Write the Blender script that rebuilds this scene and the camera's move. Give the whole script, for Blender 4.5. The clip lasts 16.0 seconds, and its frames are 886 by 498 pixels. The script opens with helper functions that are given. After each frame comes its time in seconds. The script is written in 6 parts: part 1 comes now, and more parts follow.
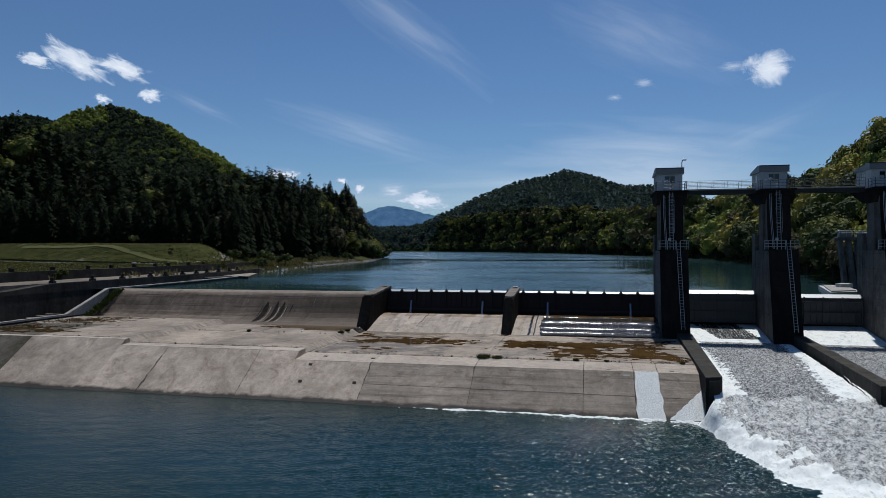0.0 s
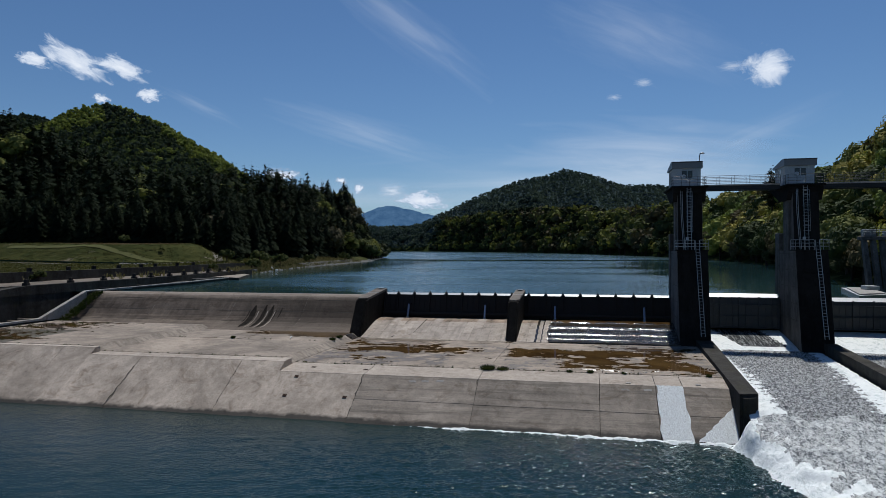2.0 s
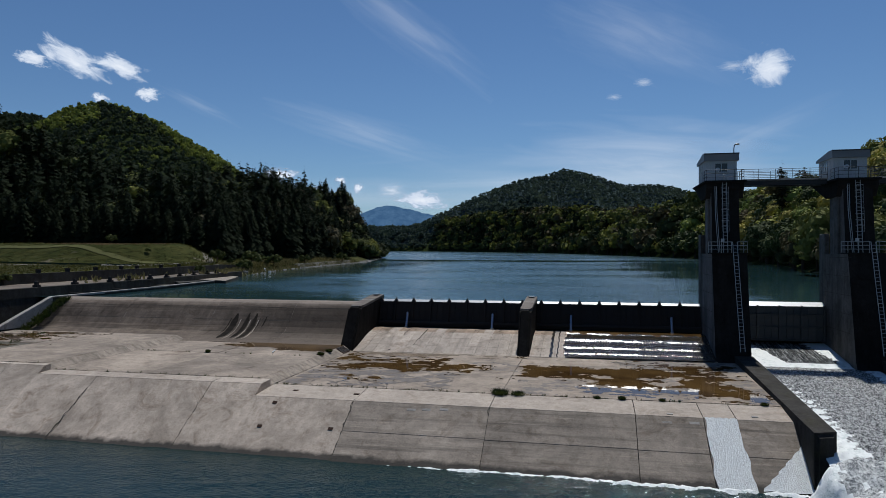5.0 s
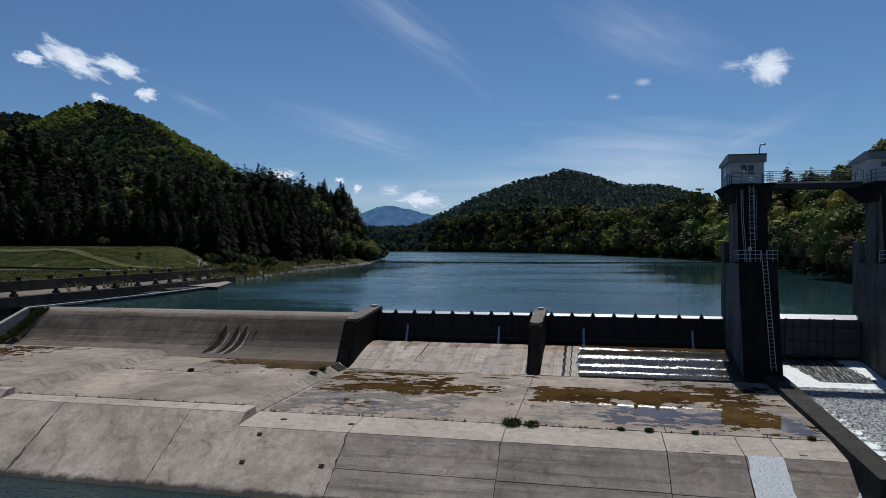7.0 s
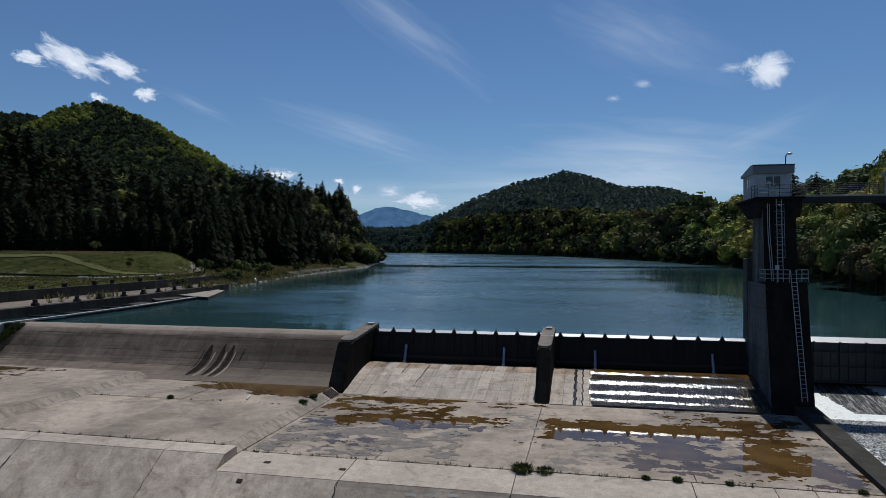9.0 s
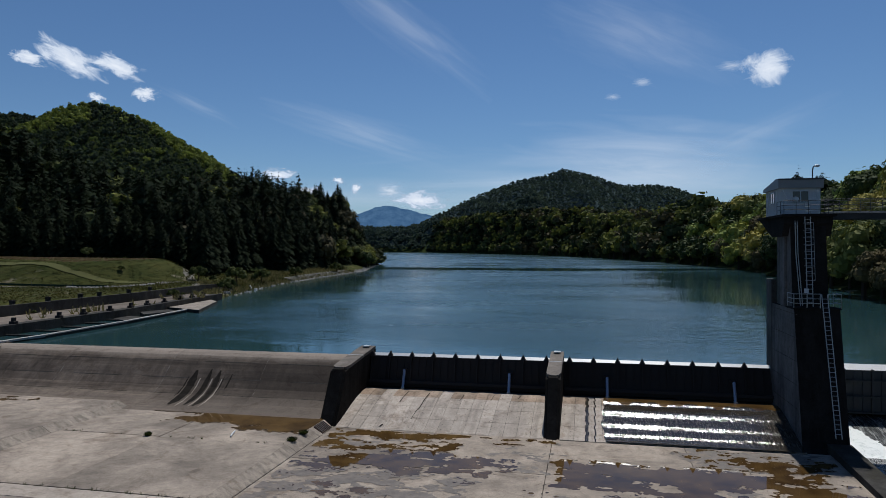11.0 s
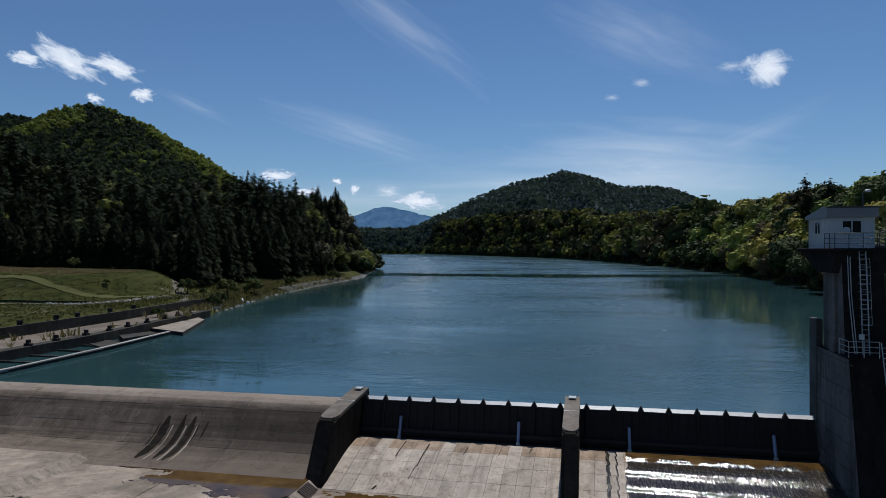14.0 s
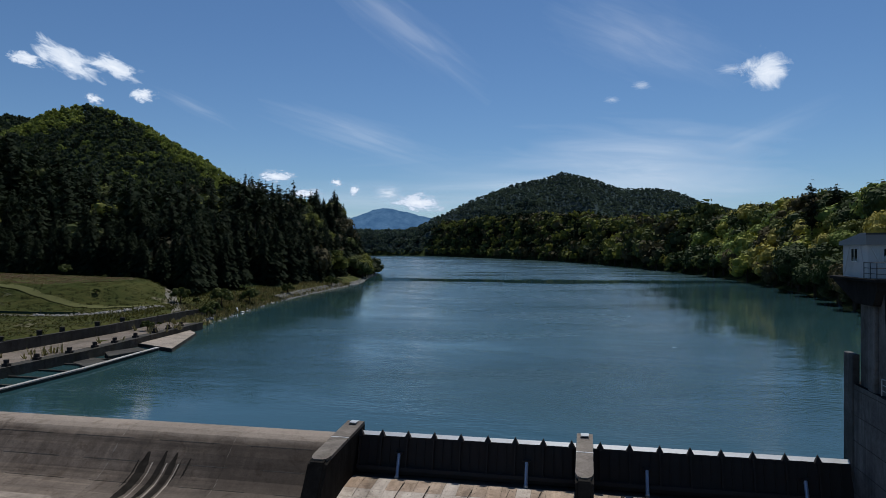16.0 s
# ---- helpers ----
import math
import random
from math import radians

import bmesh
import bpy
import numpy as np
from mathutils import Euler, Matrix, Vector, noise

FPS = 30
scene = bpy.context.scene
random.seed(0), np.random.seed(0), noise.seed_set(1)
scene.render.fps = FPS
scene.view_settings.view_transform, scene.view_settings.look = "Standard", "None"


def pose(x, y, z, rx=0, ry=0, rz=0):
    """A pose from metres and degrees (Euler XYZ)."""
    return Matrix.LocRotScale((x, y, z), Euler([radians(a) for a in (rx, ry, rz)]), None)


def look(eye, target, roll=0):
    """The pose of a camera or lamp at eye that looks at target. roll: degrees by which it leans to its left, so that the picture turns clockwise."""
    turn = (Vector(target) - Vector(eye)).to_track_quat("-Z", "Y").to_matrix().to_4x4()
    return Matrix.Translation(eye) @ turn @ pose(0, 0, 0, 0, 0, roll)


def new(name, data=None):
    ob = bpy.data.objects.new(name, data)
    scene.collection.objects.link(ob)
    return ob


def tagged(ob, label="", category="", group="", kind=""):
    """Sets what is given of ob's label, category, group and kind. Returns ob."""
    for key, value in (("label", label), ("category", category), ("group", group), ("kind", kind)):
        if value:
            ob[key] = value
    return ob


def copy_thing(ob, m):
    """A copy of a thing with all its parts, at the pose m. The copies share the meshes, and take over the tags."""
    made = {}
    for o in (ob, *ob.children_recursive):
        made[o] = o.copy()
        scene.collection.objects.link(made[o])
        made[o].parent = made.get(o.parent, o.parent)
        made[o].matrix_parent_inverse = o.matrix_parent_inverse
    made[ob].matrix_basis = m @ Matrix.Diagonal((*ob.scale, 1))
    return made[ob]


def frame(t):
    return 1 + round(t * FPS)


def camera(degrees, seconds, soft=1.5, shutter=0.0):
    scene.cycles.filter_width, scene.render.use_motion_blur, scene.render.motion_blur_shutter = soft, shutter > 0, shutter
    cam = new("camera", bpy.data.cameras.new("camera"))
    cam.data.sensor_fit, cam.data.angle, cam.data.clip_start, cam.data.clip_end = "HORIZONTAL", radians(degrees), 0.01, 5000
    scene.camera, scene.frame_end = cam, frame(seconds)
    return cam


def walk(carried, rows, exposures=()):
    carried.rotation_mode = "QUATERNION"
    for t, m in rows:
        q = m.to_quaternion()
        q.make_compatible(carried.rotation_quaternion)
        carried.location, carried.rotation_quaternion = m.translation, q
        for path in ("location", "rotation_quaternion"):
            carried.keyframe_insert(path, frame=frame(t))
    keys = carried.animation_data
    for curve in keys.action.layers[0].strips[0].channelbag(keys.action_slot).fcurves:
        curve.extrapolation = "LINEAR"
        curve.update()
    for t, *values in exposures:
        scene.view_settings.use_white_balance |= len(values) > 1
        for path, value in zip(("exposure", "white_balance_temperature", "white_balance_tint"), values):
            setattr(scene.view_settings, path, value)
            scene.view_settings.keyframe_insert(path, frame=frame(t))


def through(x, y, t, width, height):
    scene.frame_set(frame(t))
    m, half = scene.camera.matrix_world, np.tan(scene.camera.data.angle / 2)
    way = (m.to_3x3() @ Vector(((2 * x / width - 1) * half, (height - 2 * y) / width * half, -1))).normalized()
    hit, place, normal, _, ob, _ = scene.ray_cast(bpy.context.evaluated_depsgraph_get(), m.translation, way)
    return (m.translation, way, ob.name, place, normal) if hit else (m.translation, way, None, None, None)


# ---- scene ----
cam = camera(66.6, 16.0, soft=0.55)
PATH = [
    (0, (25.724, 9.877, 13.958), (25.293, 11.83, 13.959), -0.1),
    (0.5, (25.434, 11.398, 13.928), (25.003, 13.351, 13.931), -0.1),
    (1, (25.096, 12.889, 13.924), (24.666, 14.842, 13.926), -0.1),
    (1.5, (24.754, 14.342, 13.958), (24.325, 16.295, 13.959), -0.1),
    (2, (24.383, 15.75, 13.964), (23.954, 17.703, 13.965), -0.1),
    (2.5, (24.006, 17.197, 13.981), (23.577, 19.151, 13.982), -0.1),
    (3, (23.622, 18.598, 13.984), (23.193, 20.551, 13.985), -0.1),
    (3.5, (23.24, 20.08, 13.984), (22.811, 22.033, 13.985), -0.1),
    (4, (22.871, 21.529, 14.013), (22.443, 23.482, 14.014), -0.0),
    (6.5, (21.062, 27.993, 14.846), (20.636, 29.947, 14.845), -0.1),
    (7, (20.698, 29.243, 15.098), (20.272, 31.197, 15.098), -0.1),
    (7.5, (20.356, 30.428, 15.423), (19.931, 32.382, 15.424), -0.1),
    (8, (20.042, 31.543, 15.769), (19.618, 33.498, 15.771), -0.1),
    (8.5, (19.723, 32.639, 16.131), (19.299, 34.594, 16.132), 0.0),
    (9, (19.464, 33.821, 16.476), (19.041, 35.776, 16.479), 0.1),
    (11.5, (18.188, 39.229, 18.773), (17.767, 41.184, 18.772), -0.1),
    (12, (17.92, 40.355, 19.154), (17.5, 42.311, 19.155), -0.1),
    (12.5, (17.666, 41.452, 19.57), (17.246, 43.408, 19.571), -0.0),
    (13, (17.377, 42.566, 20.038), (16.958, 44.522, 20.039), -0.1),
    (13.5, (17.125, 43.625, 20.506), (16.706, 45.58, 20.507), -0.1),
    (14, (16.873, 44.663, 20.988), (16.454, 46.619, 20.989), -0.1),
    (14.5, (16.603, 45.699, 21.451), (16.185, 47.655, 21.452), -0.1),
    (15, (16.329, 46.751, 21.909), (15.912, 48.707, 21.91), -0.0),
    (15.5, (16.069, 47.765, 22.362), (15.651, 49.721, 22.364), 0.0),
    (16, (15.783, 48.762, 22.771), (15.366, 50.718, 22.776), 0.1),
]
walk(cam, [(t, look(eye, target, roll)) for t, eye, target, roll in PATH], [(0.0, 0.0, 5900, 10), (11.0, 0.0, 5900, 10), (16.0, 0.1, 5950, 10)])

# ---- light ----
SUN_EL, SUN_AZ = 62.0, 5.0   # degrees above the horizon; degrees from +Y towards +X
world = bpy.data.worlds.new("sky")
scene.world = world
world.use_nodes = True
wn = world.node_tree.nodes
sky = wn.new("ShaderNodeTexSky")
sky.sky_type = "NISHITA"
sky.sun_disc = False
sky.sun_elevation = radians(SUN_EL)
sky.sun_rotation = radians(SUN_AZ)
sky.altitude = 300
sky.air_density, sky.dust_density, sky.ozone_density = 1.0, 0.0, 6.5
tint = wn.new("ShaderNodeMix")
tint.data_type, tint.blend_type = "RGBA", "MULTIPLY"
tint.inputs[0].default_value = 1.0
tint.inputs[7].default_value = (0.96, 1.0, 1.0, 1)
world.node_tree.links.new(sky.outputs[0], tint.inputs[6])
world.node_tree.links.new(tint.outputs[2], wn["Background"].inputs[0])
wn["Background"].inputs[1].default_value = 0.062
sun_data = bpy.data.lights.new("sun", "SUN")
sun_data.energy, sun_data.angle, sun_data.color = 3.7, radians(0.53), (1.0, 0.93, 0.81)
sun = new("sun", sun_data)
sun_dir = Vector((math.sin(radians(SUN_AZ)) * math.cos(radians(SUN_EL)), math.cos(radians(SUN_AZ)) * math.cos(radians(SUN_EL)), math.sin(radians(SUN_EL))))
sun.matrix_world = look(sun_dir * 300, (0, 0, 0))
scene.view_settings.exposure = 0.0

# ---- materials ----


def material(name):
    m = bpy.data.materials.new(name)
    m.use_nodes = True
    return m, m.node_tree, m.node_tree.nodes["Principled BSDF"]


def node(nt, kind, ins=(), **attrs):
    n = nt.nodes.new(kind)
    for k, v in attrs.items():
        if k == "operation":
            n.operation = v
        elif k == "data_type":
            n.data_type = v
        elif k == "blend_type":
            n.blend_type = v
        elif k == "noise_dimensions":
            n.noise_dimensions = v
        elif k == "feature":
            n.feature = v
        elif k == "distance":
            n.distance = v
    for key, v in (ins.items() if isinstance(ins, dict) else ()):
        if isinstance(v, bpy.types.NodeSocket):
            nt.links.new(v, n.inputs[key])
        else:
            n.inputs[key].default_value = v
    return n


def place_at(nt, scale=(1, 1, 1)):
    g = nt.nodes.new("ShaderNodeNewGeometry")
    m = node(nt, "ShaderNodeMapping", {"Vector": g.outputs["Position"], "Scale": scale})
    return m.outputs[0]


def noise_at(nt, size, detail=4, rough=0.55, stretch=(1, 1, 1), warp=0.0):
    """A noise in world metres, whose blotches are about that size."""
    return node(nt, "ShaderNodeTexNoise", {"Vector": place_at(nt, stretch), "Scale": 1.0 / size, "Detail": detail, "Roughness": rough, "Distortion": warp}).outputs[0]


def ramp(nt, fac, lo, hi):
    return node(nt, "ShaderNodeMapRange", {"Value": fac, "From Min": lo, "From Max": hi}).outputs[0]


def mix(nt, fac, a, b, mode="MIX"):
    n = node(nt, "ShaderNodeMix", data_type="RGBA", blend_type=mode)
    for i, v in ((0, fac), (6, a), (7, b)):
        if isinstance(v, bpy.types.NodeSocket):
            nt.links.new(v, n.inputs[i])
        else:
            n.inputs[i].default_value = v if i == 0 else (*v, 1)
    return n.outputs[2]


def math_node(nt, op, a, b):
    return node(nt, "ShaderNodeMath", {0: a, 1: b}, operation=op).outputs[0]


def bump(nt, height, strength, dist=0.05):
    return node(nt, "ShaderNodeBump", {"Height": height, "Strength": strength, "Distance": dist}).outputs[0]


def concrete(name, light, dark, stain=0.6, streak=0.0, stretch=(1.6, 0.1, 0.1), rough=0.85, moss=0.0, relief=0.35, tide=0.0, bands=0.0, levels=(), mould=()):
    m, nt, b = material(name)
    big = ramp(nt, noise_at(nt, 5.0, 6, 0.65, warp=0.6), 0.38, 0.66)
    mid = ramp(nt, noise_at(nt, 0.7, 6, 0.7), 0.3, 0.75)
    grain = noise_at(nt, 0.09, 4, 0.75)
    col = mix(nt, math_node(nt, "MULTIPLY", big, stain), light, dark)
    col = mix(nt, math_node(nt, "MULTIPLY", mid, 0.5), col, tuple(c * 0.5 for c in dark))
    if streak:
        s = ramp(nt, noise_at(nt, 1.0, 5, 0.6, stretch), 0.47, 0.68)
        col = mix(nt, math_node(nt, "MULTIPLY", s, streak), col, tuple(c * 0.28 for c in dark))
        s2 = ramp(nt, noise_at(nt, 0.35, 4, 0.6, stretch), 0.58, 0.72)
        col = mix(nt, math_node(nt, "MULTIPLY", s2, streak * 0.5), col, tuple(min(1, c * 1.5) for c in light))
    if bands:
        s = ramp(nt, noise_at(nt, 1.0, 6, 0.65, (0.05, 1.3, 1.3)), 0.46, 0.62)
        col = mix(nt, math_node(nt, "MULTIPLY", s, bands), col, tuple(c * 0.4 for c in dark))
        s = ramp(nt, noise_at(nt, 0.8, 6, 0.7, (0.07, 1.0, 1.0)), 0.58, 0.72)
        col = mix(nt, math_node(nt, "MULTIPLY", s, bands * 0.7), col, tuple(c * 1.35 for c in light))
    if moss:
        col = mix(nt, math_node(nt, "MULTIPLY", ramp(nt, noise_at(nt, 1.6, 5, 0.7), 0.5, 0.62), moss), col, (0.05, 0.048, 0.017))
    if tide:
        height = node(nt, "ShaderNodeSeparateXYZ", {0: place_at(nt)}).outputs[2]
        wet = ramp(nt, math_node(nt, "ADD", height, math_node(nt, "MULTIPLY", noise_at(nt, 1.2, 4, 0.6), -0.55)), tide + 0.1, tide - 0.1)
        col = mix(nt, math_node(nt, "MULTIPLY", wet, 0.92), col, (0.022, 0.019, 0.015))
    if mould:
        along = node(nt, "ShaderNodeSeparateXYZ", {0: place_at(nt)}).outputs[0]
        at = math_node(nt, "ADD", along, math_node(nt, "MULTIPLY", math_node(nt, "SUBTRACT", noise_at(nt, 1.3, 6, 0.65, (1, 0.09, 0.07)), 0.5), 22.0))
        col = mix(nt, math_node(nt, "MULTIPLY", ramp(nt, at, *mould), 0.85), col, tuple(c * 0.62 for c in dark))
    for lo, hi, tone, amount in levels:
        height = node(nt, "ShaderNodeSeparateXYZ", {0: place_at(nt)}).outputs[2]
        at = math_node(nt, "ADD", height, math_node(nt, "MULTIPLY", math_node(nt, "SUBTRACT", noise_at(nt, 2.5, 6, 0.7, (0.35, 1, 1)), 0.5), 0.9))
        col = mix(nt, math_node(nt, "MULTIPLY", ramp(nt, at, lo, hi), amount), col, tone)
    info = nt.nodes.new("ShaderNodeObjectInfo")
    shade = node(nt, "ShaderNodeMapRange", {"Value": info.outputs["Random"], "To Min": 0.86, "To Max": 1.08}).outputs[0]
    tone = node(nt, "ShaderNodeCombineColor", {0: shade, 1: shade, 2: shade}).outputs[0]
    col = mix(nt, 1.0, col, tone, "MULTIPLY")
    col = mix(nt, math_node(nt, "MULTIPLY", ramp(nt, grain, 0.38, 0.7), 0.45), col, (0.45, 0.43, 0.41), "MULTIPLY")
    fine = ramp(nt, noise_at(nt, 2.2, 7, 0.78, warp=1.2), 0.52, 0.66)
    col = mix(nt, math_node(nt, "MULTIPLY", fine, 0.75), col, (0.5, 0.44, 0.38), "MULTIPLY")
    pits = ramp(nt, noise_at(nt, 0.24, 5, 0.8), 0.52, 0.68)
    col = mix(nt, math_node(nt, "MULTIPLY", pits, 0.5), col, (0.5, 0.47, 0.44), "MULTIPLY")
    nt.links.new(col, b.inputs["Base Color"])
    b.inputs["Roughness"].default_value = rough
    b.inputs["Specular IOR Level"].default_value = 0.5 * min(1.0, light[0] * 2.2)
    h = math_node(nt, "ADD", math_node(nt, "MULTIPLY", grain, 0.4), mid)
    nt.links.new(bump(nt, h, relief, 0.03), b.inputs["Normal"])
    return m


def plain(name, col, rough=0.6, metal=0.0, wear=0.3, worn=(0.1, 0.06, 0.04), size=0.5):
    m, nt, b = material(name)
    w = ramp(nt, noise_at(nt, size, 6, 0.7), 0.48, 0.72)
    c = mix(nt, math_node(nt, "MULTIPLY", w, wear), col, worn)
    c = mix(nt, math_node(nt, "MULTIPLY", noise_at(nt, size * 6, 3), 0.25), c, tuple(v * 0.5 for v in col))
    nt.links.new(c, b.inputs["Base Color"])
    b.inputs["Roughness"].default_value = rough
    b.inputs["Metallic"].default_value = metal
    b.inputs["Specular IOR Level"].default_value = 0.5 if max(col) > 0.1 else 0.12
    nt.links.new(bump(nt, noise_at(nt, size * 0.3, 3), 0.15, 0.01), b.inputs["Normal"])
    return m


def foliage(name, a, c, size=7.0, through=0.3, gloss=0.55, gaps=0.0):
    """Leaves between two colours, that let some light through; gaps: the size of the openings between leaves."""
    m, nt, b = material(name)
    info = nt.nodes.new("ShaderNodeObjectInfo")
    geo = nt.nodes.new("ShaderNodeNewGeometry")
    f = ramp(nt, noise_at(nt, size, 3, 0.6), 0.4, 0.6)
    f = math_node(nt, "ADD", math_node(nt, "MULTIPLY", f, 0.6), math_node(nt, "MULTIPLY", info.outputs["Random"], 0.25))
    f = math_node(nt, "ADD", f, math_node(nt, "MULTIPLY", geo.outputs["Random Per Island"], 0.14))
    col = mix(nt, f, a, c)
    nt.links.new(col, b.inputs["Base Color"])
    b.inputs["Roughness"].default_value = gloss
    b.inputs["Specular IOR Level"].default_value = 0.06
    t = node(nt, "ShaderNodeBsdfTranslucent", {"Color": mix(nt, 0.5, col, (0.9, 0.95, 0.3), "MULTIPLY")})
    s = node(nt, "ShaderNodeMixShader", {0: through, 1: b.outputs[0], 2: t.outputs[0]})
    if gaps:
        hole = ramp(nt, noise_at(nt, gaps, 2, 0.6), 0.54, 0.57)
        s = node(nt, "ShaderNodeMixShader", {0: hole, 1: s.outputs[0], 2: nt.nodes.new("ShaderNodeBsdfTransparent").outputs[0]})
    nt.links.new(s.outputs[0], nt.nodes["Material Output"].inputs[0])
    return m


def water(name, deep, ripple, size, rough=0.04, chop=0.0, stretch=(1, 1, 1), rapids=0.0):
    m, nt, b = material(name)
    col = mix(nt, ramp(nt, noise_at(nt, 60, 3), 0.35, 0.65), deep, tuple(c * 1.35 for c in deep))
    nt.links.new(col, b.inputs["Base Color"])
    b.inputs["Roughness"].default_value = rough
    b.inputs["IOR"].default_value = 1.33
    small = noise_at(nt, size, 3, 0.6, stretch)
    h = small
    if chop:
        h = math_node(nt, "ADD", math_node(nt, "MULTIPLY", small, 0.5), math_node(nt, "MULTIPLY", noise_at(nt, size * 5, 4, 0.6, stretch), chop))
    calm = ramp(nt, noise_at(nt, 45, 3, 0.6, (0.45, 1, 1)), 0.38, 0.62)
    h = math_node(nt, "MULTIPLY", h, math_node(nt, "ADD", math_node(nt, "MULTIPLY", calm, 0.8), 0.35))
    if rough > 0.15:
        # the wind leaves the water near the banks calm
        wind = ramp(nt, noise_at(nt, 26, 5, 0.65, (0.3, 1, 1), 0.6), 0.36, 0.6)
        xyz = node(nt, "ShaderNodeSeparateXYZ", {0: place_at(nt)})
        off = math_node(nt, "ABSOLUTE", math_node(nt, "ADD", xyz.outputs[0], 2.0), 0.0)
        lee = math_node(nt, "MULTIPLY", ramp(nt, math_node(nt, "ADD", off, math_node(nt, "MULTIPLY", noise_at(nt, 18, 4, 0.6, (0.4, 1, 1)), 34.0)), 44.0, 66.0), ramp(nt, xyz.outputs[1], 460.0, 280.0))
        across = math_node(nt, "ADD", xyz.outputs[1], math_node(nt, "MULTIPLY", math_node(nt, "SUBTRACT", noise_at(nt, 60, 4, 0.6), 0.5), 90.0))
        slick = ramp(nt, math_node(nt, "ABSOLUTE", math_node(nt, "SUBTRACT", across, 385.0), 0.0), 26.0, 12.0)
        calm_part = math_node(nt, "MAXIMUM", math_node(nt, "MULTIPLY", lee, 0.82), math_node(nt, "MULTIPLY", slick, 0.85))
        # still water held behind the weir
        still = math_node(nt, "MULTIPLY", ramp(nt, math_node(nt, "ADD", xyz.outputs[1], math_node(nt, "MULTIPLY", noise_at(nt, 14, 4, 0.6, (0.4, 1, 1)), 34.0)), 142.0, 120.0), ramp(nt, xyz.outputs[0], 16.0, -8.0))
        calm_part = math_node(nt, "MAXIMUM", calm_part, math_node(nt, "MULTIPLY", still, 0.8))
        open_water = math_node(nt, "SUBTRACT", 1.0, calm_part)
        windy = node(nt, "ShaderNodeMapRange", {"Value": wind, "To Min": rough * 0.35, "To Max": rough * 1.15}).outputs[0]
        nt.links.new(math_node(nt, "MULTIPLY", windy, open_water), b.inputs["Roughness"])
        h = math_node(nt, "MULTIPLY", h, math_node(nt, "MULTIPLY", open_water, math_node(nt, "ADD", math_node(nt, "MULTIPLY", wind, 0.8), 0.5)))
    if rapids:
        away = node(nt, "ShaderNodeVectorMath", {0: place_at(nt), 1: (33, 58, 0.5)}, operation="DISTANCE").outputs["Value"]
        near = node(nt, "ShaderNodeMapRange", {"Value": away, "From Min": 42.0, "From Max": 6.0, "To Min": 0.0, "To Max": rapids}).outputs[0]
        h = math_node(nt, "ADD", h, math_node(nt, "MULTIPLY", near, noise_at(nt, size * 0.7, 5, 0.7)))
    nt.links.new(bump(nt, h, 1.0, ripple), b.inputs["Normal"])
    return m


def foam(name, dark, cover_lo, cover_hi, stretch=(1, 0.25, 1), size=0.5):
    m, nt, b = material(name)
    f = ramp(nt, math_node(nt, "ADD", math_node(nt, "MULTIPLY", noise_at(nt, size, 6, 0.75, stretch, 0.8), 0.55), math_node(nt, "MULTIPLY", noise_at(nt, size * 0.28, 4, 0.8, stretch, 0.6), 0.45)), cover_lo, cover_hi)
    col = mix(nt, f, dark, (0.8, 0.83, 0.82))
    nt.links.new(col, b.inputs["Base Color"])
    nt.links.new(node(nt, "ShaderNodeMapRange", {"Value": f, "To Min": 0.12, "To Max": 0.7}).outputs[0], b.inputs["Roughness"])
    nt.links.new(bump(nt, noise_at(nt, size * 0.5, 5, 0.75, stretch, 0.5), 0.8, 0.12), b.inputs["Normal"])
    return m


M_APRON = concrete("apron_concrete", (0.44, 0.366, 0.292), (0.18, 0.146, 0.114), 0.95)
M_SLOPE = concrete("slope_concrete", (0.44, 0.372, 0.302), (0.21, 0.175, 0.14), 0.8, 0.6, (0.1, 2.0, 2.0), tide=0.48)
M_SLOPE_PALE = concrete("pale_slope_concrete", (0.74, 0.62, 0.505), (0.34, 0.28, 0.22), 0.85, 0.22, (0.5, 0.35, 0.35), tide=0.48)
M_BAND = concrete("edge_concrete", (0.56, 0.48, 0.4), (0.3, 0.255, 0.21), 0.5)
LEVELS = ((7.55, 8.0, (0.34, 0.285, 0.235), 0.7), (5.2, 4.4, (0.26, 0.215, 0.175), 0.3))   # paler crest and toe
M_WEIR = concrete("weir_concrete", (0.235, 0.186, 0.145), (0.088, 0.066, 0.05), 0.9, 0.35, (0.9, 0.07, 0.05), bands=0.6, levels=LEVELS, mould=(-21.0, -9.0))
M_PANEL = concrete("panel_concrete", (0.58, 0.5, 0.425), (0.3, 0.255, 0.21), 0.5, 0.35, (1.2, 0.12, 0.1))
M_PANEL_RUST = concrete("rusty_panel_concrete", (0.5, 0.385, 0.29), (0.24, 0.16, 0.1), 0.8, 0.4, (1.2, 0.12, 0.1))
# pier faces: their shade is put into a near-black base colour
M_PIER = concrete("shaded_pier_concrete", (0.032, 0.029, 0.026), (0.014, 0.013, 0.012), 0.7, 0.5, (0.8, 0.8, 0.07))
# near-black because the fronts' shade is put into the colour, besides stains
M_TOWER = concrete("shaded_tower_concrete", (0.032, 0.03, 0.029), (0.014, 0.0135, 0.013), 0.8, 0.5, (0.9, 0.9, 0.06))
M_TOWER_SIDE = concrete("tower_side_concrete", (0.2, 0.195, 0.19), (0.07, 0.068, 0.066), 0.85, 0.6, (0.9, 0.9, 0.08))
M_WALL = concrete("wall_concrete", (0.085, 0.08, 0.073), (0.035, 0.033, 0.03), 0.7, 0.5, (0.6, 0.6, 0.1), moss=0.3)
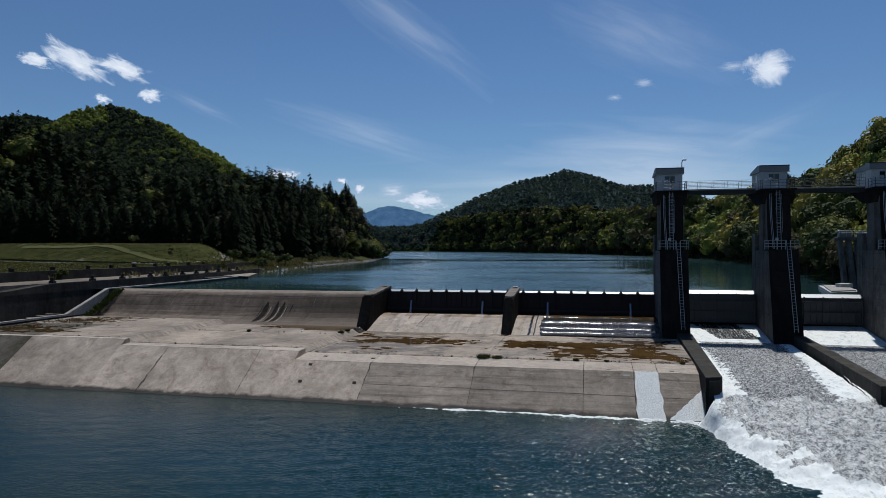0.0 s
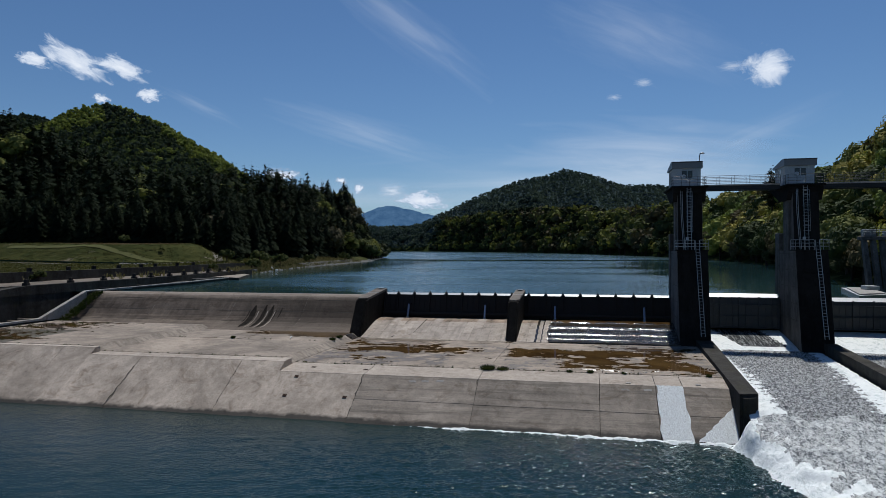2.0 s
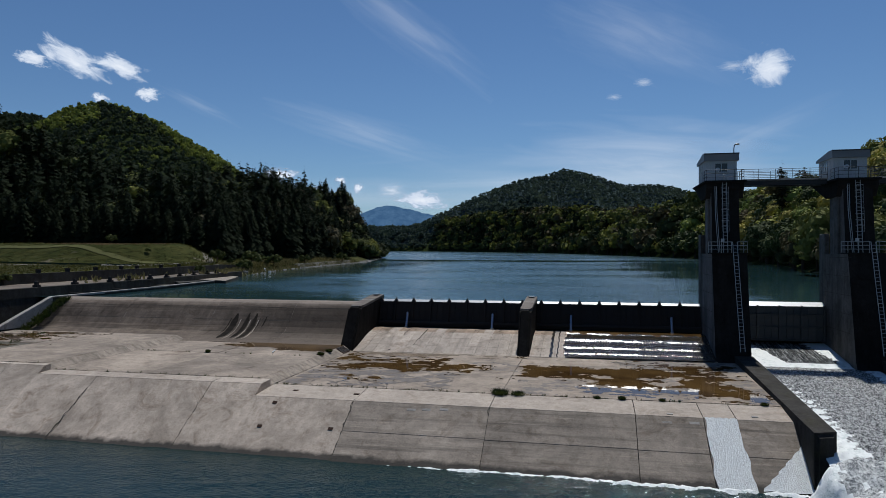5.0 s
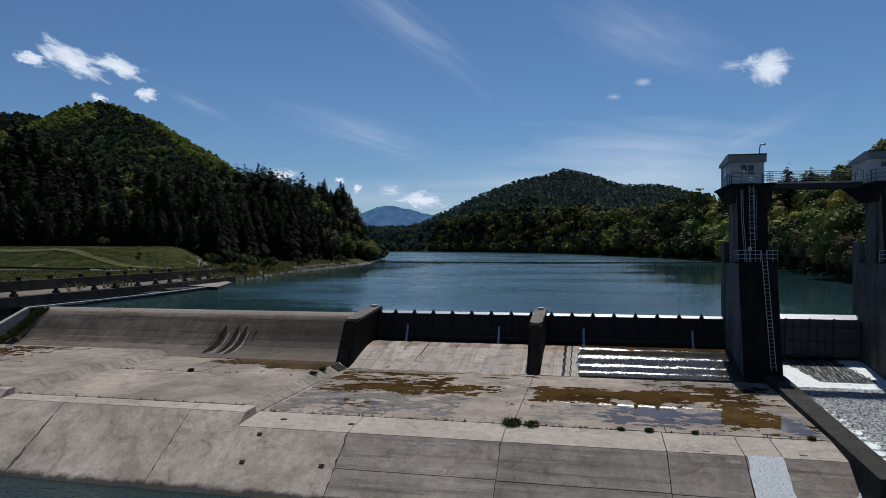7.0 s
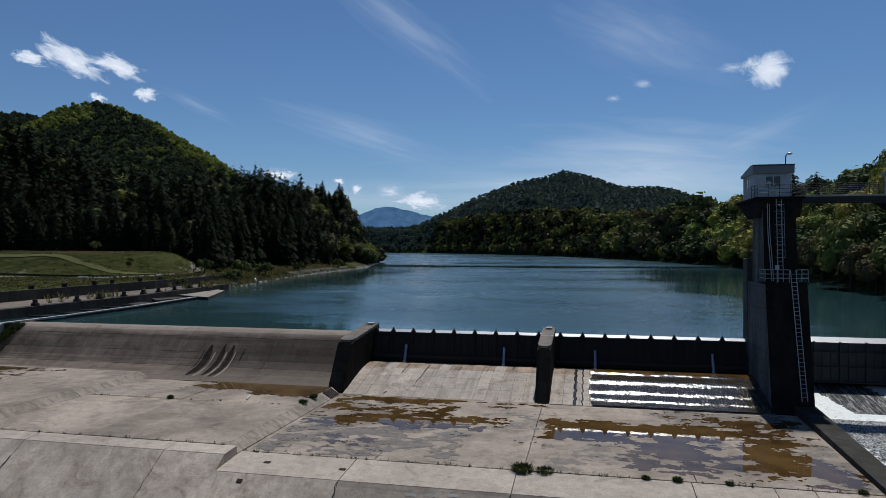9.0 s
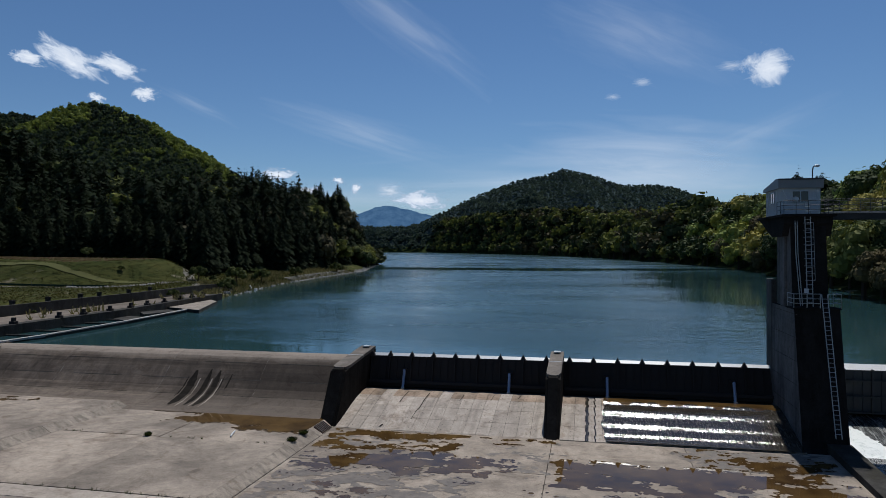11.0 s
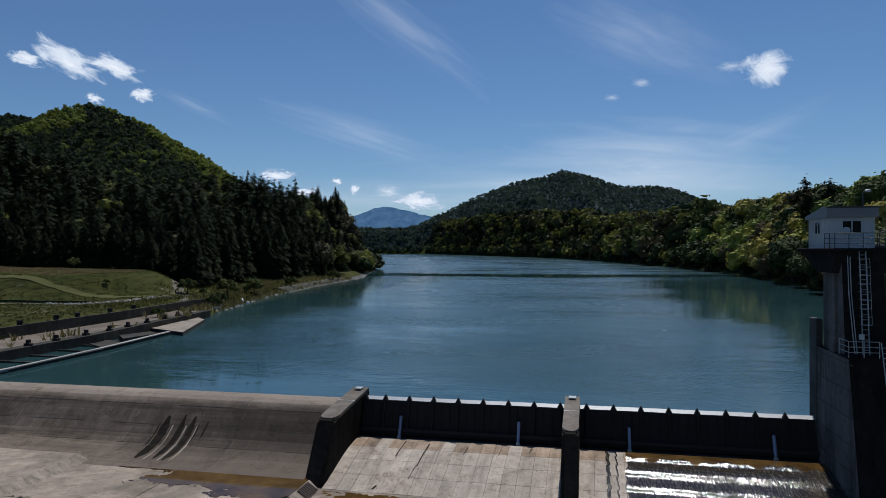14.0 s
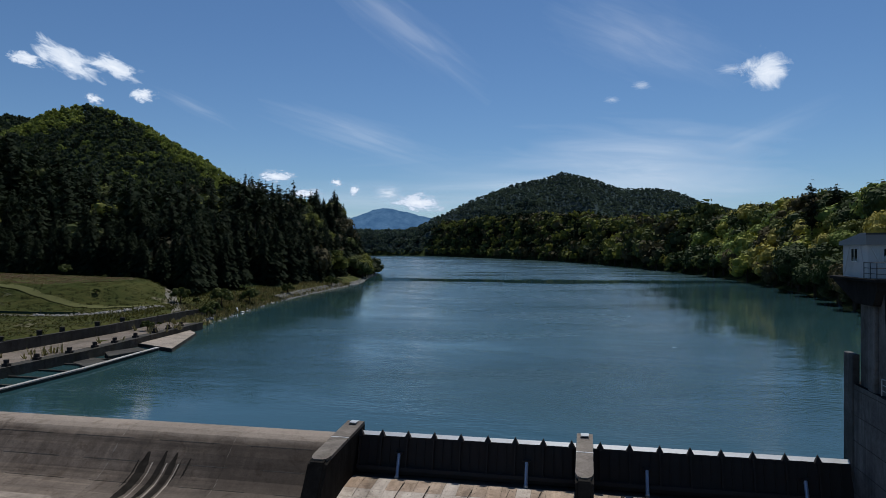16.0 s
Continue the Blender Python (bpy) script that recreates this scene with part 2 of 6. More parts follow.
M_COPING = concrete("coping_concrete", (0.46, 0.44, 0.41), (0.3, 0.28, 0.26), 0.5)
M_MOSSY = concrete("mossy_concrete", (0.2, 0.18, 0.15), (0.08, 0.07, 0.05), 0.9, moss=0.9)
M_BED = concrete("joint_filler", (0.1, 0.09, 0.08), (0.05, 0.045, 0.04), 0.6, moss=0.4)
M_TERRACE = concrete("dusty_terrace_concrete", (0.25, 0.205, 0.165), (0.12, 0.098, 0.078), 0.9, moss=0.25)
M_CAP = concrete("pale_cap_concrete", (0.3, 0.26, 0.22), (0.12, 0.1, 0.085), 0.9, moss=0.2)
M_STAIN = concrete("black_wet_concrete", (0.05, 0.042, 0.034), (0.014, 0.012, 0.01), 0.9, 0.5, (1.6, 0.1, 0.1))
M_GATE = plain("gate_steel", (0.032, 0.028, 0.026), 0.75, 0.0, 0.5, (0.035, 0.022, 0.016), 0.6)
M_GATE_GREY = plain("grey_gate_steel", (0.075, 0.078, 0.08), 0.5, 0.2, 0.5, (0.1, 0.08, 0.065), 0.8)
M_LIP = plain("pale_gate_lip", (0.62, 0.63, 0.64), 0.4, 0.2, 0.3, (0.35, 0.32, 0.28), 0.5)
M_RAIL = plain("galvanised_steel", (0.42, 0.44, 0.45), 0.45, 0.6, 0.25, (0.2, 0.16, 0.12), 0.3)
M_DARKRAIL = plain("dark_rail_paint", (0.06, 0.065, 0.07), 0.5, 0.2, 0.2)
M_STRUT = plain("blue_grey_strut", (0.3, 0.35, 0.46), 0.3, 0.3, 0.2, (0.2, 0.2, 0.2))
M_SIDING = plain("white_siding", (0.55, 0.57, 0.59), 0.55, 0.0, 0.2, (0.4, 0.38, 0.34), 0.9)
M_ROOF = plain("grey_roof_metal", (0.2, 0.205, 0.215), 0.5, 0.2, 0.3, (0.2, 0.19, 0.18), 0.8)
M_DECK = plain("bridge_steel", (0.045, 0.047, 0.05), 0.55, 0.2, 0.3)
M_RUST = plain("rusty_plate", (0.055, 0.032, 0.024), 0.8, 0.2, 0.5, (0.05, 0.03, 0.02), 0.1)
M_BLOCK = plain("tarred_block", (0.035, 0.03, 0.027), 0.8, 0.0, 0.4, (0.1, 0.08, 0.06), 0.2)
M_BARK = plain("bark", (0.07, 0.052, 0.038), 0.95, 0.0, 0.5, (0.03, 0.024, 0.02), 0.3)
M_STONE = plain("pale_stone", (0.3, 0.28, 0.25), 0.9, 0.0, 0.5, (0.12, 0.11, 0.1), 0.4)
M_CEDAR = foliage("cedar_needles", (0.007, 0.012, 0.006), (0.028, 0.038, 0.018), 6.0, 0.06, 0.9, 0.25)
M_CEDAR_FAR = foliage("far_cedar_needles", (0.007, 0.012, 0.006), (0.024, 0.035, 0.016), 9.0, 0.06, 0.9, 0.45)
SPRING = [foliage("spring_leaves", (0.16, 0.175, 0.036), (0.34, 0.33, 0.07), 3.5, 0.16, 0.7), foliage("golden_leaves", (0.2, 0.18, 0.044), (0.38, 0.33, 0.09), 3.5, 0.16, 0.7), foliage("fresh_leaves", (0.12, 0.16, 0.04), (0.25, 0.29, 0.075), 3.5, 0.16, 0.7), foliage("olive_leaves", (0.08, 0.095, 0.028), (0.18, 0.19, 0.056), 3.5, 0.14, 0.7)]
EVERGREEN = [foliage("evergreen_leaves", (0.02, 0.032, 0.012), (0.06, 0.08, 0.026), 4.0, 0.1, 0.7), foliage("dull_evergreen_leaves", (0.028, 0.036, 0.018), (0.075, 0.082, 0.034), 4.0, 0.1, 0.7), foliage("budding_leaves", (0.06, 0.052, 0.026), (0.14, 0.115, 0.055), 4.0, 0.1, 0.8)]
FAR_SPRING = [foliage("far_spring_leaves", (0.09, 0.105, 0.028), (0.22, 0.22, 0.058), 6.0, 0.25, 0.8), foliage("far_olive_leaves", (0.05, 0.064, 0.024), (0.13, 0.14, 0.048), 6.0, 0.2, 0.8)]
FAR_EVERGREEN = [foliage("far_evergreen_leaves", (0.02, 0.03, 0.016), (0.055, 0.07, 0.03), 6.0, 0.1, 0.8), foliage("far_budding_leaves", (0.05, 0.046, 0.026), (0.11, 0.095, 0.05), 6.0, 0.12, 0.8)]
M_GRASS = foliage("grass_blades", (0.026, 0.033, 0.011), (0.08, 0.074, 0.028), 3.0, 0.35, 0.7)
M_REED = foliage("dry_reed", (0.09, 0.085, 0.035), (0.24, 0.2, 0.11), 2.5, 0.3, 0.8)
M_DRY = foliage("dry_brown_grass", (0.075, 0.052, 0.036), (0.15, 0.105, 0.072), 3.0, 0.3, 0.8)
M_TRACK = plain("worn_grass", (0.098, 0.1, 0.036), 0.95, 0.0, 0.6, (0.1, 0.11, 0.03), 0.8)
M_GRAVEL = plain("pale_gravel", (0.13, 0.118, 0.095), 0.95, 0.0, 0.7, (0.09, 0.08, 0.05), 0.5)
M_REVET = plain("block_concrete", (0.2, 0.19, 0.165), 0.9, 0.0, 0.5, (0.08, 0.08, 0.05), 0.6)
M_NET = plain("green_net", (0.02, 0.045, 0.03), 0.8, 0.0, 0.3, (0.05, 0.06, 0.03), 0.5)
M_BUSH = foliage("bush_leaves", (0.03, 0.042, 0.014), (0.12, 0.13, 0.04), 1.2, 0.2, 0.7)
M_WEED = foliage("weed_leaves", (0.018, 0.032, 0.01), (0.06, 0.07, 0.025), 0.8, 0.3)
# sunlit rims and the shaded, hazy face are put into these two colours
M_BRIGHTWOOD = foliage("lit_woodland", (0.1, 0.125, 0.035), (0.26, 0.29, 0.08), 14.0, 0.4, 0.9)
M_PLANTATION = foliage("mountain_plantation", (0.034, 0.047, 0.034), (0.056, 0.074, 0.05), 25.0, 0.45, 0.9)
# leaf colour shifted to blue: the haze of distance is painted in
M_RIDGEWOOD = foliage("hazy_ridge_woodland", (0.036, 0.056, 0.064), (0.082, 0.11, 0.092), 60.0, 0.45, 0.9)
M_LAKE = water("lake_water", (0.02, 0.05, 0.056), 0.15, 0.5, 0.24, 1.0, (0.5, 1, 1))
M_POOL = water("pool_water", (0.004, 0.018, 0.017), 0.14, 0.22, 0.1, 0.4, (0.6, 1, 1), 0.0)
M_FOAM = foam("white_water", (0.16, 0.25, 0.25), 0.3, 0.5, (1, 0.7, 1), 0.9)
M_BOIL = foam("boiling_water", (0.085, 0.095, 0.1), 0.43, 0.62, (1, 0.75, 1), 0.42)
# white is foam speckle plus sun glints put into the colour
M_CHUTE = foam("chute_water", (0.05, 0.05, 0.052), 0.45, 0.66, (1.3, 0.7, 1), 0.22)
# the spill's glints are painted in as a pale ground under the foam
M_SPILL = foam("spill_water", (0.4, 0.385, 0.37), 0.3, 0.52, (1.2, 0.6, 1), 0.16)
M_SLICK = foam("slick_water", (0.045, 0.048, 0.05), 0.47, 0.78, (2.4, 0.12, 1), 0.5)

m_film, nt, b = material("water_film")
film_streak = noise_at(nt, 0.3, 5, 0.75, (2.2, 0.35, 0.35))
nt.links.new(mix(nt, ramp(nt, film_streak, 0.45, 0.7), (0.022, 0.018, 0.013), (0.09, 0.08, 0.066)), b.inputs["Base Color"])
b.inputs["Roughness"].default_value = 0.11
nt.links.new(bump(nt, math_node(nt, "ADD", film_streak, math_node(nt, "MULTIPLY", noise_at(nt, 0.07, 3, 0.6, (1.6, 1, 1)), 0.6)), 0.8, 0.014), b.inputs["Normal"])
M_FILM = m_film

m_pud, nt, b = material("puddle_water")
nt.links.new(mix(nt, ramp(nt, noise_at(nt, 2.5, 5, 0.65), 0.35, 0.65), (0.04, 0.022, 0.008), (0.11, 0.065, 0.022)), b.inputs["Base Color"])
b.inputs["Roughness"].default_value = 0.02
b.inputs["IOR"].default_value = 1.33
nt.links.new(bump(nt, noise_at(nt, 0.5, 2), 0.15, 0.01), b.inputs["Normal"])
M_PUDDLE = m_pud

m_damp, nt, b = material("damp_concrete")
nt.links.new(mix(nt, ramp(nt, noise_at(nt, 0.6, 5, 0.7), 0.35, 0.65), (0.075, 0.061, 0.05), (0.15, 0.122, 0.098)), b.inputs["Base Color"])
b.inputs["Roughness"].default_value = 0.6
nt.links.new(bump(nt, noise_at(nt, 0.09, 4, 0.7), 0.3, 0.02), b.inputs["Normal"])
M_DAMP = m_damp

m_glass, nt, b = material("window_glass")
b.inputs["Base Color"].default_value = (0.012, 0.014, 0.016, 1)
b.inputs["Roughness"].default_value = 0.04
M_GLASS = m_glass

m_ground, nt, b = material("ground_soil")
b.inputs["Specular IOR Level"].default_value = 0.03
turf = ramp(nt, noise_at(nt, 6, 6, 0.7), 0.38, 0.62)
c = mix(nt, turf, (0.034, 0.042, 0.012), (0.07, 0.068, 0.022))
c = mix(nt, ramp(nt, noise_at(nt, 0.5, 5, 0.75), 0.42, 0.75), c, (0.035, 0.045, 0.014))
c = mix(nt, ramp(nt, noise_at(nt, 14, 5, 0.7), 0.6, 0.7), c, (0.2, 0.175, 0.13))
nt.links.new(c, b.inputs["Base Color"])
b.inputs["Roughness"].default_value = 0.95
nt.links.new(bump(nt, noise_at(nt, 0.4, 5, 0.75), 0.7, 0.12), b.inputs["Normal"])
M_GROUND = m_ground

m_wood, nt, b = material("forest_floor")
b.inputs["Specular IOR Level"].default_value = 0.0
nt.links.new(mix(nt, ramp(nt, noise_at(nt, 10, 6, 0.75), 0.35, 0.65), (0.014, 0.02, 0.01), (0.045, 0.06, 0.02)), b.inputs["Base Color"])
b.inputs["Roughness"].default_value = 1.0
nt.links.new(bump(nt, noise_at(nt, 4, 6, 0.8), 1.0, 1.5), b.inputs["Normal"])
M_FOREST_FLOOR = m_wood

# ground of the far ridge, its base colour blued for haze
m_rf, nt, b = material("hazy_ridge_slopes")
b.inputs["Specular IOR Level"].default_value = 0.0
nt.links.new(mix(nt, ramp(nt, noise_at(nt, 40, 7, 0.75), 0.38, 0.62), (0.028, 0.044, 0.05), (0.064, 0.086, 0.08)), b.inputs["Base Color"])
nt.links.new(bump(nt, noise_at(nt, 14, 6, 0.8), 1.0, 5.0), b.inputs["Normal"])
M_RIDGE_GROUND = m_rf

# distance haze is put into the colour, with a faint blue glow
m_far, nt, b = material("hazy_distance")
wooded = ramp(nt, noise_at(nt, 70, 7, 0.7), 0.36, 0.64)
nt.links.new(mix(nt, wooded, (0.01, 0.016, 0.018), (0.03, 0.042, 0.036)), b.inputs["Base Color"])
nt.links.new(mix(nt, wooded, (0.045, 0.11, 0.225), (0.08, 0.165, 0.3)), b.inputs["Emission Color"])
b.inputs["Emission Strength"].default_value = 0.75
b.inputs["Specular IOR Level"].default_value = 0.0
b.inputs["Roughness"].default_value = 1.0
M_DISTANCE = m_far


# ---- building helpers ----
def finish(bm, name, mats, smooth=False):
    me = bpy.data.meshes.new(name)
    bmesh.ops.recalc_face_normals(bm, faces=bm.faces)
    bm.to_mesh(me)
    bm.free()
    for m in (mats if isinstance(mats, (list, tuple)) else [mats]):
        me.materials.append(m)
    if smooth:
        me.polygons.foreach_set("use_smooth", [True] * len(me.polygons))
    return me


def part(name, bm, mat, parent, label="", smooth=False):
    ob = new(name, finish(bm, name, mat, smooth))
    ob.parent = parent
    return tagged(ob, label=label)


def thing(name, label, category, at=(0, 0, 0), group="", kind=""):
    ob = new(name)
    ob.location = at
    return tagged(ob, label, category, group, kind)


def solo(name, bm, mat, label, category, group="", kind="", smooth=False):
    return tagged(new(name, finish(bm, name, mat, smooth)), label, category, group, kind)


def box(bm, x0, x1, y0, y1, z0, z1, bevel=0.0):
    r = bmesh.ops.create_cube(bm, size=1, matrix=Matrix.Translation(((x0 + x1) / 2, (y0 + y1) / 2, (z0 + z1) / 2)) @ Matrix.Diagonal((x1 - x0, y1 - y0, z1 - z0, 1)))
    if bevel:
        es = {e for v in r["verts"] for e in v.link_edges}
        bmesh.ops.bevel(bm, geom=list(es), offset=bevel, segments=1, affect="EDGES")
    return bm


def boxed(*a, **k):
    return box(bmesh.new(), *a, **k)


def prism(bm, yz, x0, x1, shift=None):
    """A profile of (y, z) pairs carried from x0 to x1."""
    a = [bm.verts.new((x0, y, z)) for y, z in yz]
    c = [bm.verts.new((x1, y, z)) for y, z in yz]
    n = len(yz)
    for i in range(n):
        bm.faces.new((a[i], a[(i + 1) % n], c[(i + 1) % n], c[i]))
    bm.faces.new(a)
    bm.faces.new(c[::-1])
    return bm


def slab(bm, xy, z0, tops):
    """A slab over a plan outline; tops gives each corner's height."""
    lo = [bm.verts.new((x, y, z0)) for x, y in xy]
    hi = [bm.verts.new((x, y, t)) for (x, y), t in zip(xy, tops)]
    n = len(xy)
    bm.faces.new(lo[::-1])
    bm.faces.new(hi)
    for i in range(n):
        bm.faces.new((lo[i], lo[(i + 1) % n], hi[(i + 1) % n], hi[i]))
    return bm


def tube(bm, a, c, r0, r1=None, sides=8):
    a, c = Vector(a), Vector(c)
    q = (c - a).to_track_quat("Z", "Y").to_matrix().to_4x4()
    bmesh.ops.create_cone(bm, cap_ends=True, segments=sides, radius1=r0, radius2=r0 if r1 is None else r1, depth=(c - a).length, matrix=Matrix.Translation((a + c) / 2) @ q)
    return bm


def tubes(bm, points, r, sides=8):
    for a, c in zip(points, points[1:]):
        tube(bm, a, c, r, sides=sides)
    return bm


def quads_mesh(name, quads, mats, index=None):
    """A mesh of loose quads from an array of shape (n, 4, 3)."""
    q = np.asarray(quads, dtype=np.float32).reshape(-1, 4, 3)
    n = len(q)
    me = bpy.data.meshes.new(name)
    me.vertices.add(n * 4)
    me.vertices.foreach_set("co", q.reshape(-1))
    me.loops.add(n * 4)
    me.loops.foreach_set("vertex_index", np.arange(n * 4, dtype=np.int32))
    me.polygons.add(n)
    me.polygons.foreach_set("loop_start", np.arange(0, n * 4, 4, dtype=np.int32))
    me.polygons.foreach_set("loop_total", np.full(n, 4, dtype=np.int32))
    for m in mats:
        me.materials.append(m)
    if index is not None:
        me.polygons.foreach_set("material_index", np.asarray(index, dtype=np.int32))
    me.update(calc_edges=True)
    return me


def grid_mesh(name, xs, ys, zs, mats, index=None, smooth=True):
    nx, ny = len(xs), len(ys)
    X, Y = np.meshgrid(xs, ys)
    co = np.stack([X, Y, zs], -1).astype(np.float32)
    i = np.arange((ny - 1) * nx).reshape(ny - 1, nx)[:, :-1].reshape(-1)
    f = np.stack([i, i + 1, i + nx + 1, i + nx], -1).astype(np.int32)
    me = bpy.data.meshes.new(name)
    me.vertices.add(nx * ny)
    me.vertices.foreach_set("co", co.reshape(-1))
    me.loops.add(len(f) * 4)
    me.loops.foreach_set("vertex_index", f.reshape(-1))
    me.polygons.add(len(f))
    me.polygons.foreach_set("loop_start", np.arange(0, len(f) * 4, 4, dtype=np.int32))
    me.polygons.foreach_set("loop_total", np.full(len(f), 4, dtype=np.int32))
    me.polygons.foreach_set("use_smooth", np.full(len(f), smooth))
    for m in mats:
        me.materials.append(m)
    if index is not None:
        me.polygons.foreach_set("material_index", np.asarray(index, dtype=np.int32))
    me.update(calc_edges=True)
    return me


def step(v, a, c):
    t = np.clip((np.asarray(v, dtype=float) - a) / (c - a), 0, 1)
    return t * t * (3 - 2 * t)


def wobble(x, y, size, seed=0.0):
    """Smooth unevenness between about -1 and 1, over the plan."""
    x, y = np.asarray(x, dtype=float) / size + seed, np.asarray(y, dtype=float) / size - seed * 0.7
    return (np.sin(x * 1.7 + 1.3 * np.sin(y * 1.1 + seed)) + np.sin(y * 2.1 + 1.7 * np.sin(x * 0.9)) + 0.6 * np.sin(3.7 * x - 2.9 * y + seed) + 0.4 * np.sin(7.3 * x + 5.1 * y)) / 3.0


# ---- the lie of the land ----
LAKE, POOL = 7.95, 0.5
SHORE_L = np.array([(-300, -51), (157, -53.5), (175, -59), (193, -63.5), (223, -70), (262, -76), (317, -82), (387, -97), (468, -116), (520, -150), (900, -300), (1700, -560), (2300, -800), (6000, -2600)])
SHORE_R = np.array([(-300, 76), (100, 64), (150, 68), (231, 79), (284, 87), (354, 89), (469, 86), (696, 50), (955, -9), (1138, -76), (1408, -190), (1855, -400), (2300, -640), (6000, -2500)])


def shore_l(y):
    return np.interp(y, SHORE_L[:, 0], SHORE_L[:, 1])


def shore_r(y):
    return np.interp(y, SHORE_R[:, 0], SHORE_R[:, 1])


def foot(x):
    """Where the wooded hill begins, upstream of the grass bank."""
    return np.interp(x, [-600, -300, -200, -120, -88, -74, -60], [150, 200, 226, 222, 205, 190, 160])


def in_wood(x, y):
    """Metres into the wooded hill on the bank of the grass; negative outside."""
    return np.minimum(shore_l(y) - x - 11 - 6 * step(y, 320, 200), (y - foot(x)) * 0.95)


def ridge_far(x, y):
    """The wooded mountain beyond the lake, along and across the view."""
    s = (x + 72) * 0.977 + (y - 2520) * 0.215
    w = -(x + 72) * 0.215 + (y - 2520) * 0.977
    top = np.interp(s, [-1200, -700, -520, -400, -310, -165, -60, 0, 60, 130, 215, 320, 400, 500, 620, 900, 1500], [0, 40, 95, 150, 196, 246, 271, 292, 281, 262, 236, 232, 225, 192, 165, 100, 60])
    spur = 16 * np.sin(s / 47.0 + 1.2 * np.sin(s / 90.0)) + 9 * np.sin(s / 21.0 + w / 60.0)
    return top + 13 - np.abs(w) * 0.42 + spur * np.clip(np.abs(w) / 130.0 - 0.12, 0, 1)


def ground(x, y):
    x, y = np.asarray(x, dtype=float), np.asarray(y, dtype=float)
    dl, dr = shore_l(y) - x, x - shore_r(y)
    bed = np.where(y > 101, 2.0, -4.0)
    z = bed + 0 * x
    # bank with the grass mound and the wooded hill behind it
    e = in_wood(x, y)
    flat = 9.0 + 1.5 * step(dl, 8.0, 10.0) + 1.2 * step(dl, 30, 90)
    shelf = LAKE - 0.4 + 2.4 * step(dl, 0, 9) + 1.2 * step(dl, 9, 25)
    left = np.where(y < 160, flat, np.where(y > 200, shelf, flat + (shelf - flat) * step(y, 160, 200)))
    ax, ay, bx, by = -104.0, 186.7, -210.0, 222.0
    t = np.clip(((x - ax) * (bx - ax) + (y - ay) * (by - ay)) / ((bx - ax) ** 2 + (by - ay) ** 2), 0, 1)
    dm = np.hypot(x - ax - t * (bx - ax), y - ay - t * (by - ay))
    left = left + 4.7 * step(dm, 27, 14) + 0.15 * wobble(x, y, 9)
    high = 28 * step(e, 0, 48 - 30 * step(y, 380, 460)) * (0.55 + 0.45 * step(y, 290, 375)) + 7 * step(e, 40, 90) - 18 * step(e, 58, 125) * step(y, 285, 350)
    high = high + 40 * step(e, 30, 110) * step(x, -172, -290) * step(y, 430, 320)
    left = left + high * (1 + 0.06 * wobble(x, y, 40, 2.0))
    r = np.hypot(np.where(x < -503, (x + 503) * 1.0, (x + 503) * (0.68 + 0.0034 * np.clip(x + 503, 0, 200))), (y - 656) * np.where(y < 656, 1.45, 0.85))
    left = np.maximum(left, 172 - np.sqrt((0.46 * r) ** 2 + 40) + 5 * wobble(x, y, 70, 1.0))
    r2 = np.hypot((x + 1035) * 0.85, y - 1095)
    left = np.maximum(left, 292 - np.sqrt((0.5 * r2) ** 2 + 900) + 4 * wobble(x, y, 60, 5.0))
    z = np.where(dl > 0, np.maximum(left * step(dl, 0, 1.0) + bed * (1 - step(dl, 0, 1.0)), bed), z)
    # wooded bank on the other side
    right = LAKE - 0.5 + 22 * step(dr, -1, 34) + (13 * step(dr, 25, 130) + 30 * step(dr, 110, 300)) * step(y, 620, 250) + 5 * step(dr, 0, 30) * step(y, 330, 480) + 4 * step(dr, 6, 42) * step(y, 310, 225) + np.interp(y, [760, 942, 1142, 1427, 1833], [2, 12, 28, 42, 48]) * step(dr, 0, 45)
    right = right * (1 + 0.05 * wobble(x, y, 33, 4.0))
    z = np.where(dr > 0, np.maximum(right * step(dr, 0, 1.0) + bed * (1 - step(dr, 0, 1.0)), bed), z)
    far = ridge_far(x, y) + 8 * wobble(x, y, 130, 3.0)
    end = step(y, 1880, 2050) * 60 + 30 * step(y, 2050, 2400)
    return np.maximum(z, np.maximum(far, end) * step(y, 1500, 1950))


gx = np.unique(np.concatenate([np.linspace(-1700, -420, 40), np.linspace(-420, -160, 50), np.linspace(-160, -55, 64), [-53.6, -52.4, -51.2, -50.6], np.linspace(-49, 60, 30), np.linspace(60, 160, 50), np.linspace(160, 420, 26), np.linspace(420, 1700, 26)]))
gy = np.unique(np.concatenate([np.linspace(-400, 60, 20), np.linspace(60, 150, 30), np.linspace(150, 300, 76), np.linspace(300, 560, 66), np.linspace(560, 1100, 44), np.linspace(1100, 3000, 76), np.linspace(3000, 4800, 14)]))
GX, GY = np.meshgrid(gx, gy)
gz = ground(GX, GY)
cx, cy = (GX[:-1, :-1] + GX[1:, 1:]) / 2, (GY[:-1, :-1] + GY[1:, 1:]) / 2
wooded = (in_wood(cx, cy) > 2) | (cx - shore_r(cy) > 3) | (cy > 520)
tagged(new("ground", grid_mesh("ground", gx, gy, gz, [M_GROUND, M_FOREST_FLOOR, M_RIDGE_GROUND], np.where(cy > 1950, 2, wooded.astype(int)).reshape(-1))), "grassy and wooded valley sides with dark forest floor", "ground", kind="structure")

